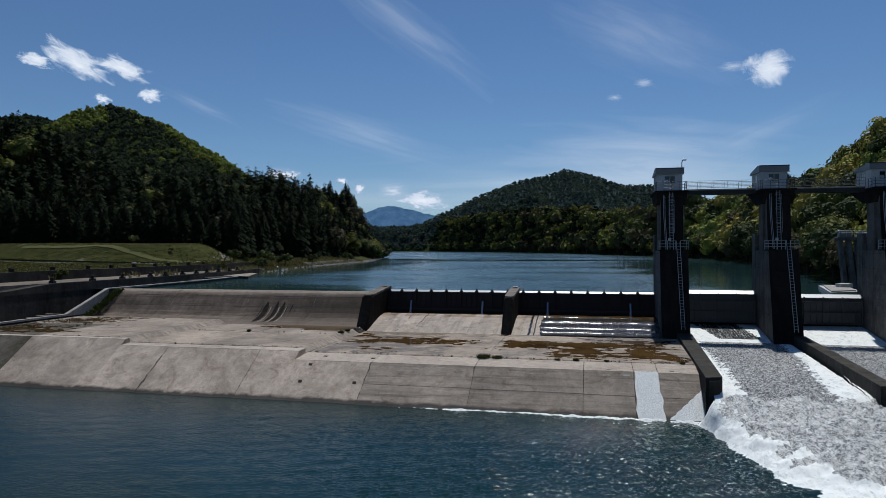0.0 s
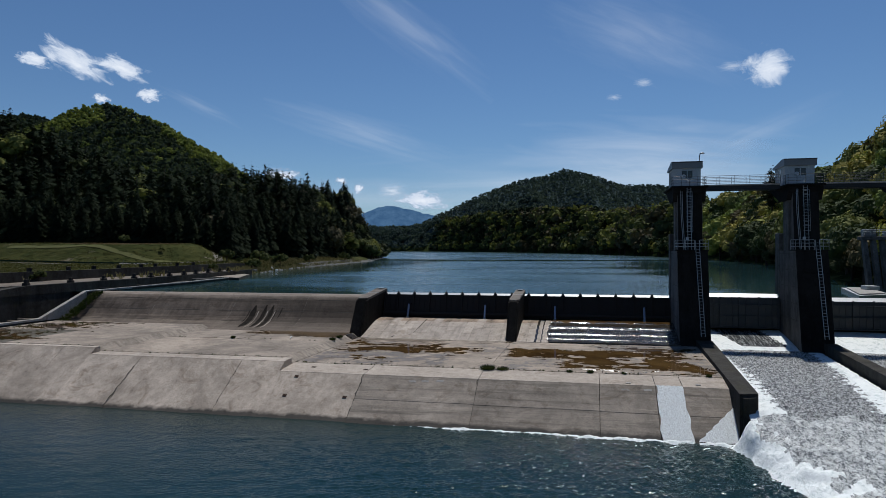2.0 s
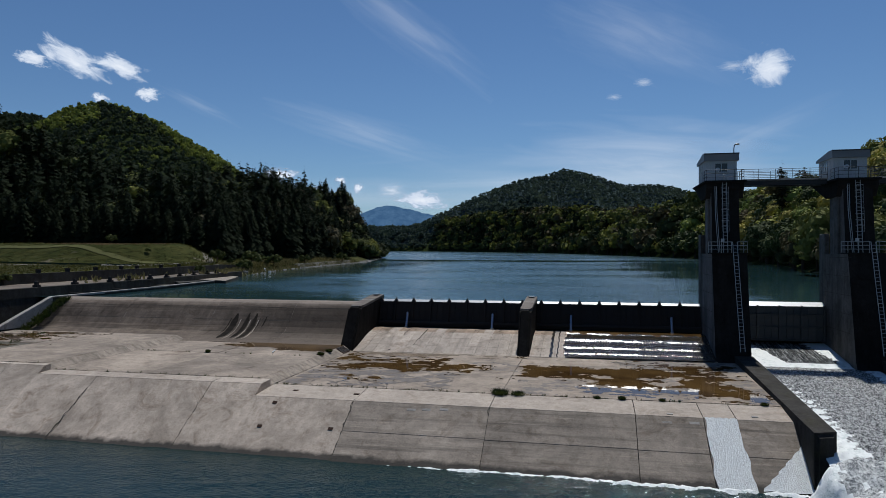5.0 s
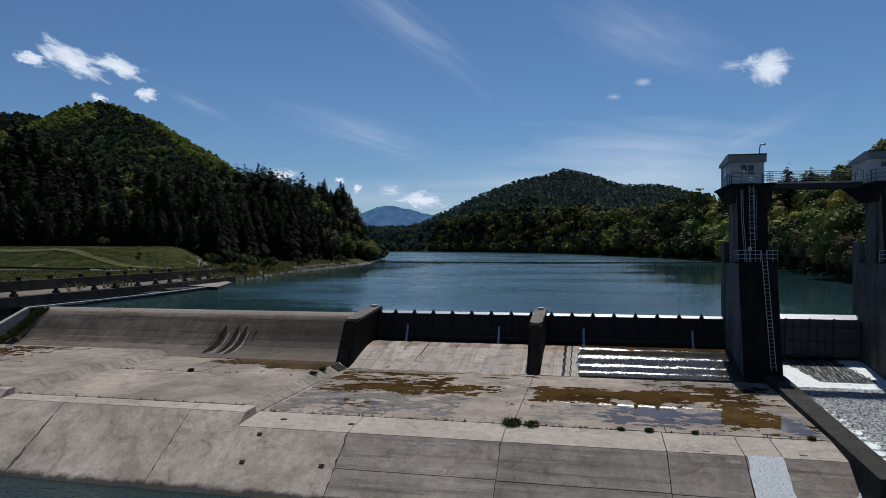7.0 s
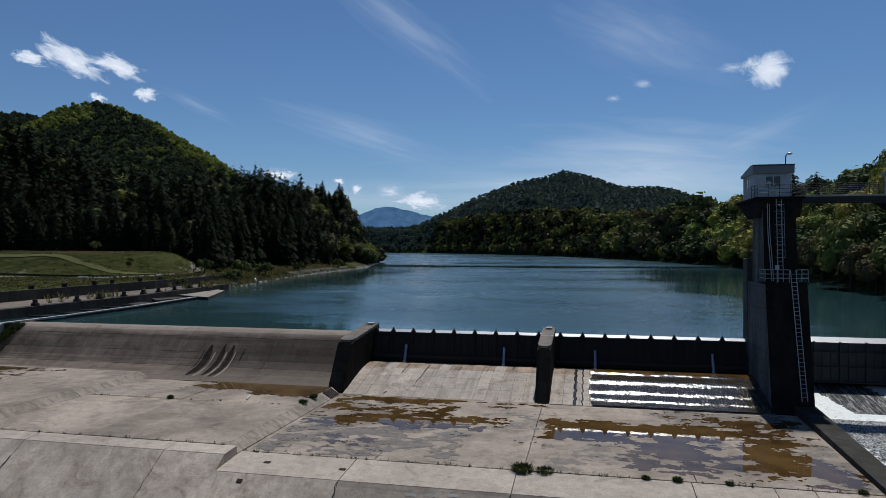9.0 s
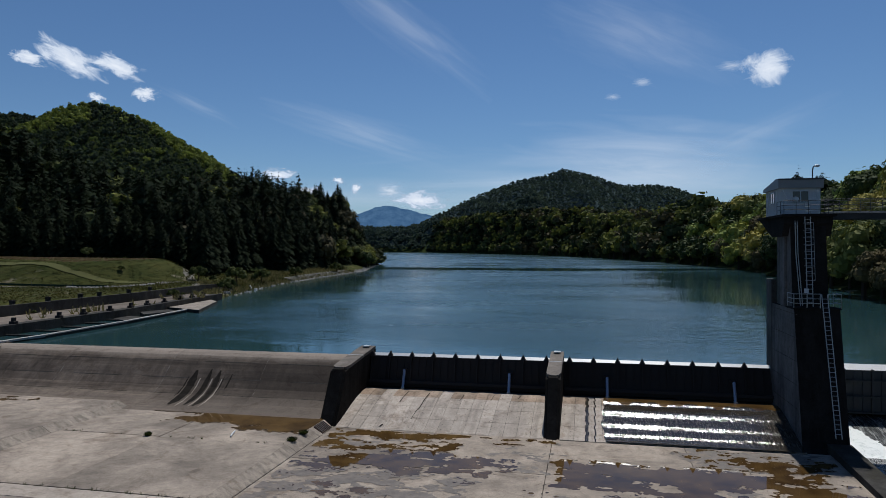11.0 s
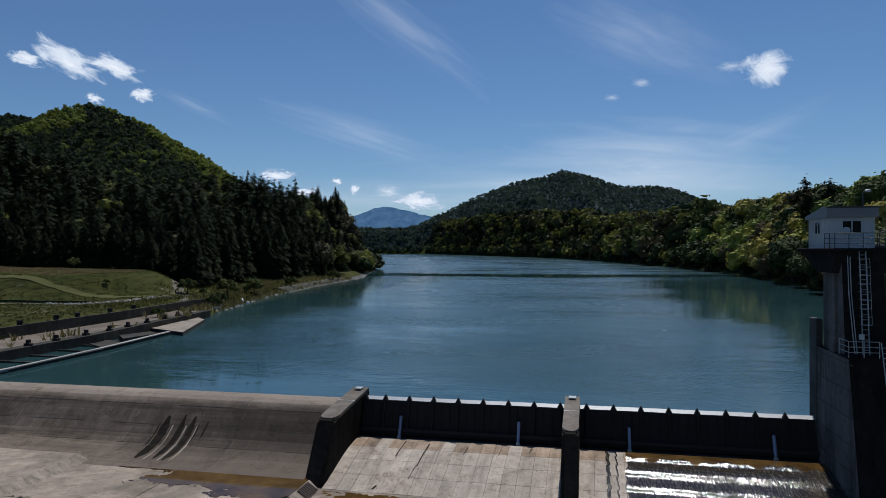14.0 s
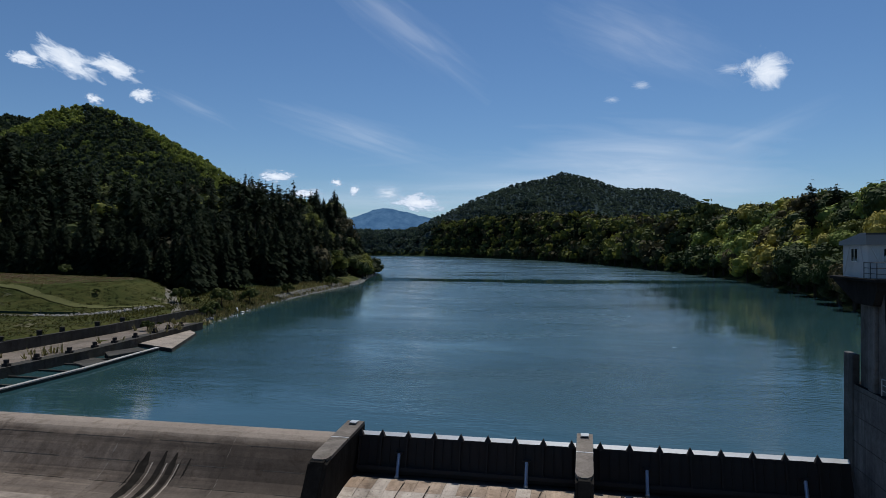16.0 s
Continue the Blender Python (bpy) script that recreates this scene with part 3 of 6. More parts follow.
# far blue ridge behind the end of the lake
PROFILE = [(-900, 150), (-560, 215), (-430, 258), (-370, 274), (-330, 281), (-280, 275), (-220, 262), (-90, 232), (0, 214), (60, 224), (140, 186), (300, 120)]
sx, rows = np.linspace(-900, 300, 150), np.linspace(0, 1, 9)
S, R = np.meshgrid(sx, rows)
crest = np.interp(S, *zip(*PROFILE)) + 5 * wobble(S, S * 0, 60) + 2.5 * wobble(S, S * 0, 17, 2.0) + 1.5 * wobble(S, S * 0, 6, 4.0)
depth = 420 * (1 - R) + 40 * wobble(S, R * 300, 80, 3.0) * (1 - R)
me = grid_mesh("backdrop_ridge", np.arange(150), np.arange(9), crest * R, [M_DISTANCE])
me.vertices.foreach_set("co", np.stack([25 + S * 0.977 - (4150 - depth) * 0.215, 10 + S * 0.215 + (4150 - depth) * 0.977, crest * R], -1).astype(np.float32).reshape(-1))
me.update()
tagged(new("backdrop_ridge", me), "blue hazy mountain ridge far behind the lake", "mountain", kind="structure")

# lake and pool
xs, ys = np.linspace(-1900, 600, 40), np.concatenate([[100.3, 101.0], np.linspace(110, 4000, 40)])
xs = np.unique(np.concatenate([xs, [-52, 64]]))
tagged(new("water", grid_mesh("water", xs, ys, np.full((len(ys), len(xs)), LAKE), [M_LAKE])), "calm blue-green reservoir with fine ripples", "lake", kind="structure")


def sea(x, y, lo, hi, count, seed):
    """Many small waves that run in all directions, with slopes of about 1 in all."""
    rg = np.random.default_rng(seed)
    z = np.zeros(np.shape(x))
    for _ in range(count):
        L, a, p = math.exp(rg.uniform(math.log(lo), math.log(hi))), rg.normal(math.pi / 2, 0.8), rg.uniform(0, 6.28)
        k = 2 * math.pi / L
        z = z + np.sin(k * (x * math.cos(a) + y * math.sin(a)) + p) / k
    return z * math.sqrt(2.0 / count)


xs = np.concatenate([np.linspace(-52, -6.2, 90), np.linspace(-5.9, 42, 420), np.linspace(42.4, 78, 30)])
ys = np.concatenate([np.linspace(-30, 41, 20), np.linspace(42, 66.4, 200), [68, 70]])
PX, PY = np.meshgrid(xs, ys)
lively = step(np.hypot(PX - 33, (PY - 52) * 1.2), 34, 8)
waves = (0.07 + 0.3 * lively) * sea(PX, PY, 0.26, 0.55, 50, 5) * step(PX, -6, -1) * step(PX, 42, 40) + (0.022 + 0.07 * lively) * sea(PX, PY, 1.0, 2.4, 30, 6) + 0.04 * wobble(PX, PY, 5.0)
waves = waves * step(PY, 41, 44)
tagged(new("water_pool", grid_mesh("water_pool", xs, ys, POOL - 0.02 + waves, [M_POOL])), "dark choppy river pool below the weir", "river", kind="structure")

# ---- the weir, its apron and piers ----
WEIR = [(101.6, -3), (101.6, 7.4), (101.2, 7.85), (100.5, 8.06), (99.7, 8.1), (98.9, 8.05), (98.2, 7.85), (97.5, 7.4), (96.8, 6.75), (96.1, 6.02), (95.4, 5.38), (94.5, 4.85), (93.2, 4.48), (91.8, 4.3), (90.4, 4.2), (90.4, -3)]
weir = thing("weir", "long stained concrete overflow weir with a rounded crest", "weir", kind="structure")
cuts = [-44.6, -33.4, -21.6, -11.6, -3.4]
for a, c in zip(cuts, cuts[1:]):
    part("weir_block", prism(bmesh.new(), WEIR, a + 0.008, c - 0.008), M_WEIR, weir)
# three dark worn grooves down the weir face
FACE = [(97.0, 6.93), (96.8, 6.75), (96.1, 6.02), (95.4, 5.38), (94.5, 4.85), (93.2, 4.48), (92.0, 4.33)]
for gx0, w, top, low in ((-18.4, 0.8, 96.7, 92.2), (-16.9, 0.5, 96.8, 92.3), (-15.95, 0.6, 96.75, 92.1), (-14.6, 0.15, 96.5, 95.2), (-19.0, 0.14, 96.2, 94.0), (-15.3, 0.1, 96.4, 94.4)):
    bm, L, n = bmesh.new(), [], 34
    for i in range(n + 1):
        y = top + (low - top) * i / n
        z = float(np.interp(-y, [-p[0] for p in FACE], [p[1] for p in FACE])) + 0.02
        k = w * 0.5 * min(1.0, 0.25 + i * 0.12, 0.3 + (n - i) * 0.1)
        o = 0.12 * (i / n) ** 2
        e = [w * 0.05 * noise.noise(Vector((i * 0.45, gx0 * 3, q))) + 0.05 * noise.noise(Vector((i * 1.7, gx0, q))) for q in (1.0, 9.0)]
        L.append((bm.verts.new((gx0 - k + e[0] - o, y, z)), bm.verts.new((gx0 + k + e[1] - o, y, z))))
    for p, q in zip(L, L[1:]):
        bm.faces.new((p[0], p[1], q[1], q[0]))
    part("groove", bm, M_STAIN, weir, "black wet streak")
for gx0 in (-17.7, -16.45, -15.45):
    bm = bmesh.new()
    L = []
    for i, (y, z) in enumerate([(96.1, 6.02), (95.4, 5.38), (94.5, 4.85), (93.2, 4.48), (92.0, 4.33)]):
        k = 0.045 + 0.02 * math.sin(i * 1.9 + gx0)
        L.append((bm.verts.new((gx0 - k, y, z + 0.026)), bm.verts.new((gx0 + k, y, z + 0.026))))
    for p, q in zip(L, L[1:]):
        bm.faces.new((p[0], p[1], q[1], q[0]))
    part("lime_streak", bm, M_BAND, weir, "pale lime streak")

CROSS = [(99.7, 8.1), (98.9, 8.05), (98.2, 7.85), (97.5, 7.4)] + FACE[1:]
for gx0, w in ((-33.4, 0.06), (-21.6, 0.065), (-11.6, 0.035)):
    bm, L = bmesh.new(), []
    for i in range(46):
        y = 99.6 - 7.5 * i / 45
        z = float(np.interp(-y, [-p[0] for p in CROSS], [p[1] for p in CROSS])) + 0.014
        k = w * max(0.02, 0.3 + 1.3 * noise.noise(Vector((i * 0.5, gx0, 4.0))))
        o = 0.1 * noise.noise(Vector((i * 0.3, gx0, 7.0)))
        L.append((bm.verts.new((gx0 + o - k, y, z)), bm.verts.new((gx0 + o + k, y, z))))
    for p, q in zip(L, L[1:]):
        bm.faces.new((p[0], p[1], q[1], q[0]))
    part("lime_streak", bm, M_CAP, weir, "pale lime along a joint")

for y, z in ((97.5, 7.4), (96.1, 6.02), (94.5, 4.85)):
    bm = bmesh.new()
    n = 90
    V = [[bm.verts.new((-44.5 + 41.0 * i / n, y + dy * 0.7, z + dy * 0.63 + 0.012)) for i in range(n + 1)] for dy in (-0.035, 0.03)]
    for i in range(n):
        if math.sin(i * 0.37 + y) > -0.55:
            bm.faces.new((V[0][i], V[0][i + 1], V[1][i + 1], V[1][i]))
    part("lift_line", bm, M_BED, weir, "dark construction joint")
apron = thing("apron", "pale weathered concrete apron of jointed slabs below the weir", "apron", kind="structure")
part("filler", slab(bmesh.new(), [(-48, 73.4), (35.4, 73.4), (35.4, 100), (-48, 100)], -3, [3.3, 3.3, 3.6, 3.6]), M_BED, apron)
SLABS = [
    (3.7, [(-2.05, 6.7), (6.7, 15.75), (15.75, 25.3), (25.3, 35.2)], [(73.1, 82.2), (82.2, 90.6)], 0.0),
    (4.2, [(-22.0, -13.2), (-13.2, -2.9)], [(72.5, 83.4), (83.4, 91.8)], 0.8),
    (4.7, [(-33.2, -22.8), (-44.4, -33.2)], [(72.4, 82.5), (82.5, 91.4)], 0.8),
]
G = 0.022
for top, cols, rows, lip in SLABS:
    for k, (x0, x1) in enumerate(cols):
        for y0, y1 in rows:
            mat = M_MOSSY if x1 < -33 and y0 < 80 else M_APRON
            d = 0.035 * math.sin(x0 * 3.1 + y0)
            part("slab", slab(bmesh.new(), [(x0 + G, y0 + G), (x1 - G, y0 + G), (x1 - G, y1 - G), (x0 + G, y1 - G)], 2.9, [top + d * 0.3] * 4), mat, apron)
    if lip:
        x1 = max(c[1] for c in cols)
        for y0, y1 in rows:
            bm = bmesh.new()
            n = 1
            for i in range(n):
                a, c = y0 + (y1 - y0) * i / n, y0 + (y1 - y0) * (i + 1) / n
                slab(bm, [(x1 - G, a + 0.02), (x1 + lip, a + 0.02), (x1 + lip, c - 0.02), (x1 - G, c - 0.02)], 2.9, [top - 0.01, top - 0.5, top - 0.5, top - 0.01])
            part("step_edge", bm, M_SLOPE, apron, "sloping concrete step edge")
# pale edge band and the slope into the pool
EDGE = {3.7: (69.93, 3.4, 73.06), 4.2: (70.95, 4.08, 72.45), 4.7: (71.75, 4.62, 72.36)}   # where each level meets the slope
slope_cuts = [-44.4, -33.6, -25.5, -16.4, -6.2, 5.6, 15.4, 25.0, 29.2, 31.2, 34.9]
for x0, x1 in zip(slope_cuts, slope_cuts[1:]):
    mid = (x0 + x1) / 2
    spans = [(x0, x1, 4.7 if mid < -22 else 4.2 if mid < -2.1 else 3.7)]
    if x0 < -2.1 < x1:
        spans = [(x0, -2.1, 4.2), (-2.1, x1, 3.7)]
    if x0 < -22 < x1:
        spans = [(x0, -22.0, 4.7), (-22.0, x1, 4.2)]
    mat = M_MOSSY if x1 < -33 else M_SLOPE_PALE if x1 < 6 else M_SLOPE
    for a, c, t in spans:
        ye, ze, yr = EDGE[t]
        l, r = a + (G if a == x0 else 0), c - (G if c == x1 else 0)
        part("edge_band", slab(bmesh.new(), [(l, ye + 0.02), (r, ye + 0.02), (r, yr), (l, yr)], 2.4, [ze + 0.02, ze + 0.02, t - 0.02, t - 0.02]), M_BAND, apron)
        yb = 65.6 - 0.012 * mid
        ym = 67.7 - 0.01 * mid
        zm = POOL + (3.4 - POOL) * (ym - yb) / (69.93 - yb)
        groove = [(ym + 0.025, zm + 0.01), (ym, zm - 0.06), (ym - 0.025, zm - 0.02)] if mid > 5 else []
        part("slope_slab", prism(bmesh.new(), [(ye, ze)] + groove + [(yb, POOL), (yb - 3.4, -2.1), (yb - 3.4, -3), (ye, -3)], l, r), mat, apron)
# broken joints in the slope
for x, w, seed in ((-16.4, 0.1, 1), (5.6, 0.11, 2), (15.4, 0.07, 3), (25.0, 0.035, 4), (-6.2, 0.03, 5)):
    bm = bmesh.new()
    V = []
    for j in range(40):
        f = j / 39
        y = 69.9 - f * 4.4
        z = 3.4 + (y - 69.93) * 0.67 + 0.02
        k = w * (0.3 + 0.7 * abs(noise.noise(Vector((j * 0.35, seed, 0)))) * 2) * (0.5 + 0.8 * f)
        o = 0.16 * noise.noise(Vector((j * 0.22, seed * 3.0, 1)))
        V.append((bm.verts.new((x + o - k, y, z)), bm.verts.new((x + o + k, y, z))))
    for p, q in zip(V, V[1:]):
        bm.faces.new((p[0], p[1], q[1], q[0]))
    part("crack", bm, M_BED, apron, "dark broken joint")
# rusty cover plates set in the slope
for x, y in ((-0.27, 69.46), (-0.5, 67.6), (4.73, 67.7)):
    zs = POOL + (3.4 - POOL) * (y - 65.6) / (69.93 - 65.6)
    bm = boxed(-0.17, 0.17, -0.12, 0.12, -0.02, 0.02, bevel=0.006)
    p = solo("cover_plate", bm, M_RUST, "small rusty steel plate set in the concrete slope", "plate", "cover plates")
    p.matrix_world = pose(x, y, zs + 0.03, 37)
for x, y in ((0.4, 71.6), (5.3, 71.4), (32.4, 70.6), (27.2, 70.4)):
    bm = boxed(-0.2, 0.2, -0.13, 0.13, -0.02, 0.02, bevel=0.006)
    p = solo("cover_plate", bm, M_RUST if x < 20 else M_COPING, "small plate let into the apron edge", "plate", "cover plates")
    p.matrix_world = pose(x, y, 3.7 - 0.28 + (y - 69.95) * 0.085 + 0.02, 5)


for x, y in ((10.0, 69.46), (11.06, 69.52), (12.29, 69.6), (26.95, 69.51), (28.6, 69.55)):
    bm = boxed(-0.3, 0.3, -0.1, 0.1, -0.01, 0.01, bevel=0.004)
    p = solo("repair_patch", bm, M_COPING, "pale mortar patch on the concrete slope", "patch", "mortar patches")
    p.matrix_world = pose(x, y, 3.4 + (y - 69.93) * 0.67 + 0.012, 34)
bm = tubes(bmesh.new(), [(-7.81, 84.25, 4.27), (-8.0, 84.8, 4.29), (-8.27, 85.66, 4.27)], 0.07, 7)
solo("drift_stick", bm, M_LIP, "bleached white stick lying on the apron", "stick", smooth=True)
grate = thing("step_grating", "dark steel grating beside the pier's foot", "grating")
part("frame", slab(bmesh.new(), [(-2.88, 88.3), (-2.12, 88.3), (-2.12, 90.2), (-2.88, 90.2)], 3.6, [4.24, 3.76, 3.76, 4.24]), M_RUST, grate)
for k in range(7):
    y = 88.4 + 0.27 * k
    part("bar", slab(bmesh.new(), [(-2.86, y), (-2.14, y), (-2.14, y + 0.07), (-2.86, y + 0.07)], 3.7, [4.28, 3.82, 3.82, 4.28]), M_GATE_GREY, grate)


def bay_z(y):
    """The sill falls in a rounded crest and flattens to its toe."""
    f = max(0.0, min(8.1, 98.6 - y)) / 8.1
    return 3.72 + 1.58 * (1 - f * f * (1.6 - 0.6 * f * f))


BAYS = [(-1.95, 15.05), (16.25, 33.65)]
for bx0, bx1 in BAYS:
    sill = thing("gate_sill", "rounded concrete sill of pale panels with bolt holes below a flap gate", "sill", kind="structure")
    bm = bmesh.new()
    yz = [(90.3, 3.0)] + [(90.3 + 0.5 * i, bay_z(90.3 + 0.5 * i) - 0.03) for i in range(21)] + [(101.0, 5.2), (101.0, 3.0)]
    part("core", prism(bm, yz, bx0, bx1), M_BED, sill)
    n = int(round((bx1 - bx0) / 1.08))
    w = (bx1 - bx0) / n
    for i in range(n):
        for y0, y1 in ((90.45, 92.6), (92.6, 94.6), (94.6, 96.5), (96.5, 98.6)):
            lift = 0.012 * math.sin(i * 5.1 + y0 * 3)
            bm = bmesh.new()
            yy = [y0 + 0.012 + (y1 - y0 - 0.024) * k / 3 for k in range(4)]
            xa, xb = bx0 + i * w + 0.012, bx0 + (i + 1) * w - 0.012
            V = [[bm.verts.new((x, y, bay_z(y) + lift)) for x in (xa, xb)] for y in yy] + [[bm.verts.new((x, yy[-1], bay_z(yy[-1]) - 0.1)) for x in (xa, xb)]]
            V = [[bm.verts.new((x, yy[0], bay_z(yy[0]) - 0.1)) for x in (xa, xb)]] + V
            for p, q in zip(V, V[1:]):
                bm.faces.new((p[0], p[1], q[1], q[0]))
            bm.faces.new([r[0] for r in V])
            bm.faces.new([r[1] for r in V][::-1])
            part("panel", bm, M_PANEL_RUST if y0 > 96 and (i * 7) % 5 < 4 else M_PANEL, sill)
    bm = bmesh.new()
    for i in range(n * 2):
        for j in range(9):
            y = 91.0 + j * 0.85
            bmesh.ops.create_circle(bm, cap_ends=True, segments=5, radius=0.034, matrix=Matrix.Translation((bx0 + (i + 0.5) * w / 2, y, bay_z(y) + 0.025)) @ Matrix.Rotation(math.atan((bay_z(y + 0.1) - bay_z(y)) / 0.1), 4, "X"))
    ob = part("bolt_holes", bm, M_BED, sill)
    ob["kind"] = "stuff"

# dark stains running down between panels of the first sill
for x, ya, yb, w in ((2.4, 97.9, 95.2, 0.05), (4.4, 97.6, 94.0, 0.06), (4.15, 94.2, 92.4, 0.04), (7.6, 97.4, 96.0, 0.035), (10.3, 98.0, 96.2, 0.03), (1.9, 91.4, 90.9, 0.12), (12.6, 98.1, 97.0, 0.05)):
    bm, L = bmesh.new(), []
    for k in range(9):
        y = ya + (yb - ya) * k / 8
        g = w * (0.5 + abs(noise.noise(Vector((k * 0.7, x, 0)))))
        L.append((bm.verts.new((x - g - 0.02 * k, y, bay_z(y) + 0.03)), bm.verts.new((x + g - 0.02 * k, y, bay_z(y) + 0.03))))
    for p, q in zip(L, L[1:]):
        bm.faces.new((p[0], p[1], q[1], q[0]))
    solo("stain", bm, M_STAIN, "dark stain running down the pale sill", "stain", "sill stains", kind="structure")

# thin sheet of water running over the far part of the second sill, in small rolling steps
bm = bmesh.new()
V = []
nx, ny = 120, 158
rolls = ((96.7, 0.26), (94.7, 0.34), (92.9, 0.26), (91.5, 0.2))
drift = [1.0 - 0.5 * i / nx + 0.1 * noise.noise(Vector((i * 0.13, 2.0, 0))) + 0.2 * noise.noise(Vector((i * 0.7, 5.0, 0))) for i in range(nx + 1)]
rise = np.zeros(ny)
for at, w in rolls:
    yy = 98.2 - 0.05 * np.arange(ny)
    rise -= np.cumsum((0.63 - 0.195 * (3.2 * (98.6 - at) / 8.1 - 2.4 * ((98.6 - at) / 8.1) ** 3)) * np.exp(-((yy - at) / w) ** 2)) * 0.05
rise = rise - np.linspace(rise[0], rise[-1], ny)
for j in range(ny):
    y = 98.2 - j * 0.05
    row = []
    for i in range(nx + 1):
        x0 = 19.6 + 0.12 * math.sin(j * 0.05) + 0.06 * math.sin(j * 0.17)
        x = x0 + (33.6 - x0) * i / nx
        row.append(bm.verts.new((x, y, bay_z(y) + 0.12 + rise[j] * drift[i] + 0.004 * math.sin(y * 14 + 0.9 * math.sin(i * 0.5) + i * 0.12))))
    V.append(row)
for p, q in zip(V, V[1:]):
    for i in range(nx):
        bm.faces.new((p[i], p[i + 1], q[i + 1], q[i]))
for f in bm.faces:
    c = f.calc_center_median()
    f.material_index = int(c.y > 96.9 + 0.25 * math.sin(c.x * 1.7) + 0.2 * math.sin(c.x * 4.3))
solo("water_film", bm, [M_FILM, M_PUDDLE], "thin glistening sheet of water over the sill", "water", kind="structure", smooth=True)
bm = bmesh.new()
for x0, x1 in ((18.2, 18.45), (18.9, 19.0)):
    for j in range(16):
        a, c = 98.4 - j * 0.5, 98.4 - (j + 1) * 0.5
        k = 0.05 * math.sin(j * 2.1 + x0)
        bm.faces.new([bm.verts.new(p) for p in ((x0 + k, a, bay_z(a) + 0.03), (x1 + k, a, bay_z(a) + 0.03), (x1 + k, c, bay_z(c) + 0.03), (x0 + k, c, bay_z(c) + 0.03))])
solo("water_trickle", bm, M_FILM, "narrow trickles of water down the sill", "water", kind="structure")


def pier(x0, x1):
    bm = bmesh.new()
    prof = [(101.4, -3), (101.4, 8.8), (93.7, 8.12), (93.1, 7.95), (90.2, 3.5), (90.2, -3)]
    prism(bm, prof, x0, x1)
    es = [e for e in bm.edges if min(v.co.z for v in e.verts) > 3 and abs(e.verts[0].co.x - e.verts[1].co.x) < 0.01 and min(v.co.y for v in e.verts) < 96]
    bmesh.ops.bevel(bm, geom=es, offset=0.22, segments=3, affect="EDGES")
    return bm


for a, c in ((-3.4, -1.95), (15.05, 16.25)):
    p = thing("pier", "dark concrete pier with a raked rounded nose beside the flap gates", "pier", group="weir piers", kind="structure")
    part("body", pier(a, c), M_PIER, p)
    # the top's sunlight is put into its paler concrete
    part("cap", slab(bmesh.new(), [(a + 0.4, 93.35), (c - 0.4, 93.35), (c - 0.14, 93.6), (c - 0.01, 94.1), (c - 0.01, 101.38), (a + 0.01, 101.38), (a + 0.01, 94.1), (a + 0.14, 93.6)], 7.9, [8.1, 8.1, 8.125, 8.18, 8.83, 8.83, 8.18, 8.125]), M_CAP, p, "pale weathered top, coloured as sunlit")
    part("joint_strip", slab(bmesh.new(), [(a, 97.6), (c, 97.6), (c, 97.68), (a, 97.68)], 8.3, [8.51, 8.51, 8.515, 8.515]), M_LIP, p)
    part("hatch", boxed((a + c) / 2 - 0.3, (a + c) / 2 + 0.3, 100.4, 101.2, 8.835, 8.92, 0.01), M_RAIL, p)


def flap_gate(x0, x1, first, n, struts):
    g = thing("flap_gate", "dark steel flap gate with triangular ribs and a pale top lip", "gate", group="flap gates")
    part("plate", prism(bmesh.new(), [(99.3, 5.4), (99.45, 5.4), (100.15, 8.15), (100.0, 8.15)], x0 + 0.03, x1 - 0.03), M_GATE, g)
    # sunlight on the lip is put into its pale colour, above a near-black plate
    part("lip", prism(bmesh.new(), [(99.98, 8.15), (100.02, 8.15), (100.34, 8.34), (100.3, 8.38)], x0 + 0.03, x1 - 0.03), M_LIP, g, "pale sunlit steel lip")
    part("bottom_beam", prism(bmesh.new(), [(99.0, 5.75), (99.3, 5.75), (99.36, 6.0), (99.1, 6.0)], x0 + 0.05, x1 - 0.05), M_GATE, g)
    for i in range(-1, n):
        x = first + 2.1 * i
        if x < x0 - 0.3 or x > x1 - 0.1:
            continue
        x = max(x, x0 + 0.2)
        bm = prism(bmesh.new(), [(99.1, 5.9), (99.34, 5.9), (99.98, 8.14), (99.7, 8.1)], x - 0.06, x + 0.06)
        part("rib", bm, M_GATE, g)
        bm = bmesh.new()
        a = [bm.verts.new((x + dx, y, z)) for dx, y, z in ((-0.27, 99.72, 8.1), (0.27, 99.72, 8.1), (0, 99.98, 8.62))]
        c = [bm.verts.new((x + dx, y, z)) for dx, y, z in ((-0.27, 100.05, 8.14), (0.27, 100.05, 8.14), (0, 100.12, 8.64))]
        bm.faces.new(a)
        bm.faces.new(c[::-1])
        for k in range(3):
            bm.faces.new((a[k], a[(k + 1) % 3], c[(k + 1) % 3], c[k]))
        part("tooth", bm, M_GATE, g, "dark triangular spoiler")
        for q in (0.7, 1.4):
            if x + q < x1 - 0.1:
                part("stiffener", prism(bmesh.new(), [(99.28, 6.1), (99.38, 6.1), (99.98, 8.1), (99.9, 8.1)], x + q - 0.03, x + q + 0.03), M_GATE, g)
    for x in struts:
        s = part("strut", tube(bmesh.new(), (x, 99.5, 6.95), (x, 98.85, 5.4), 0.13), M_STRUT, g, "pale blue-grey hydraulic strut")
        part("bracket", boxed(x - 0.3, x + 0.3, 99.42, 99.75, 6.9, 7.08, 0.02), M_GATE, s)
        part("foot", boxed(x - 0.16, x + 0.16, 98.7, 99.0, 5.25, 5.45, 0.02), M_RAIL, s)
    return g


flap_gate(-1.95, 15.05, 0.0, 8, (1.5, 11.4))
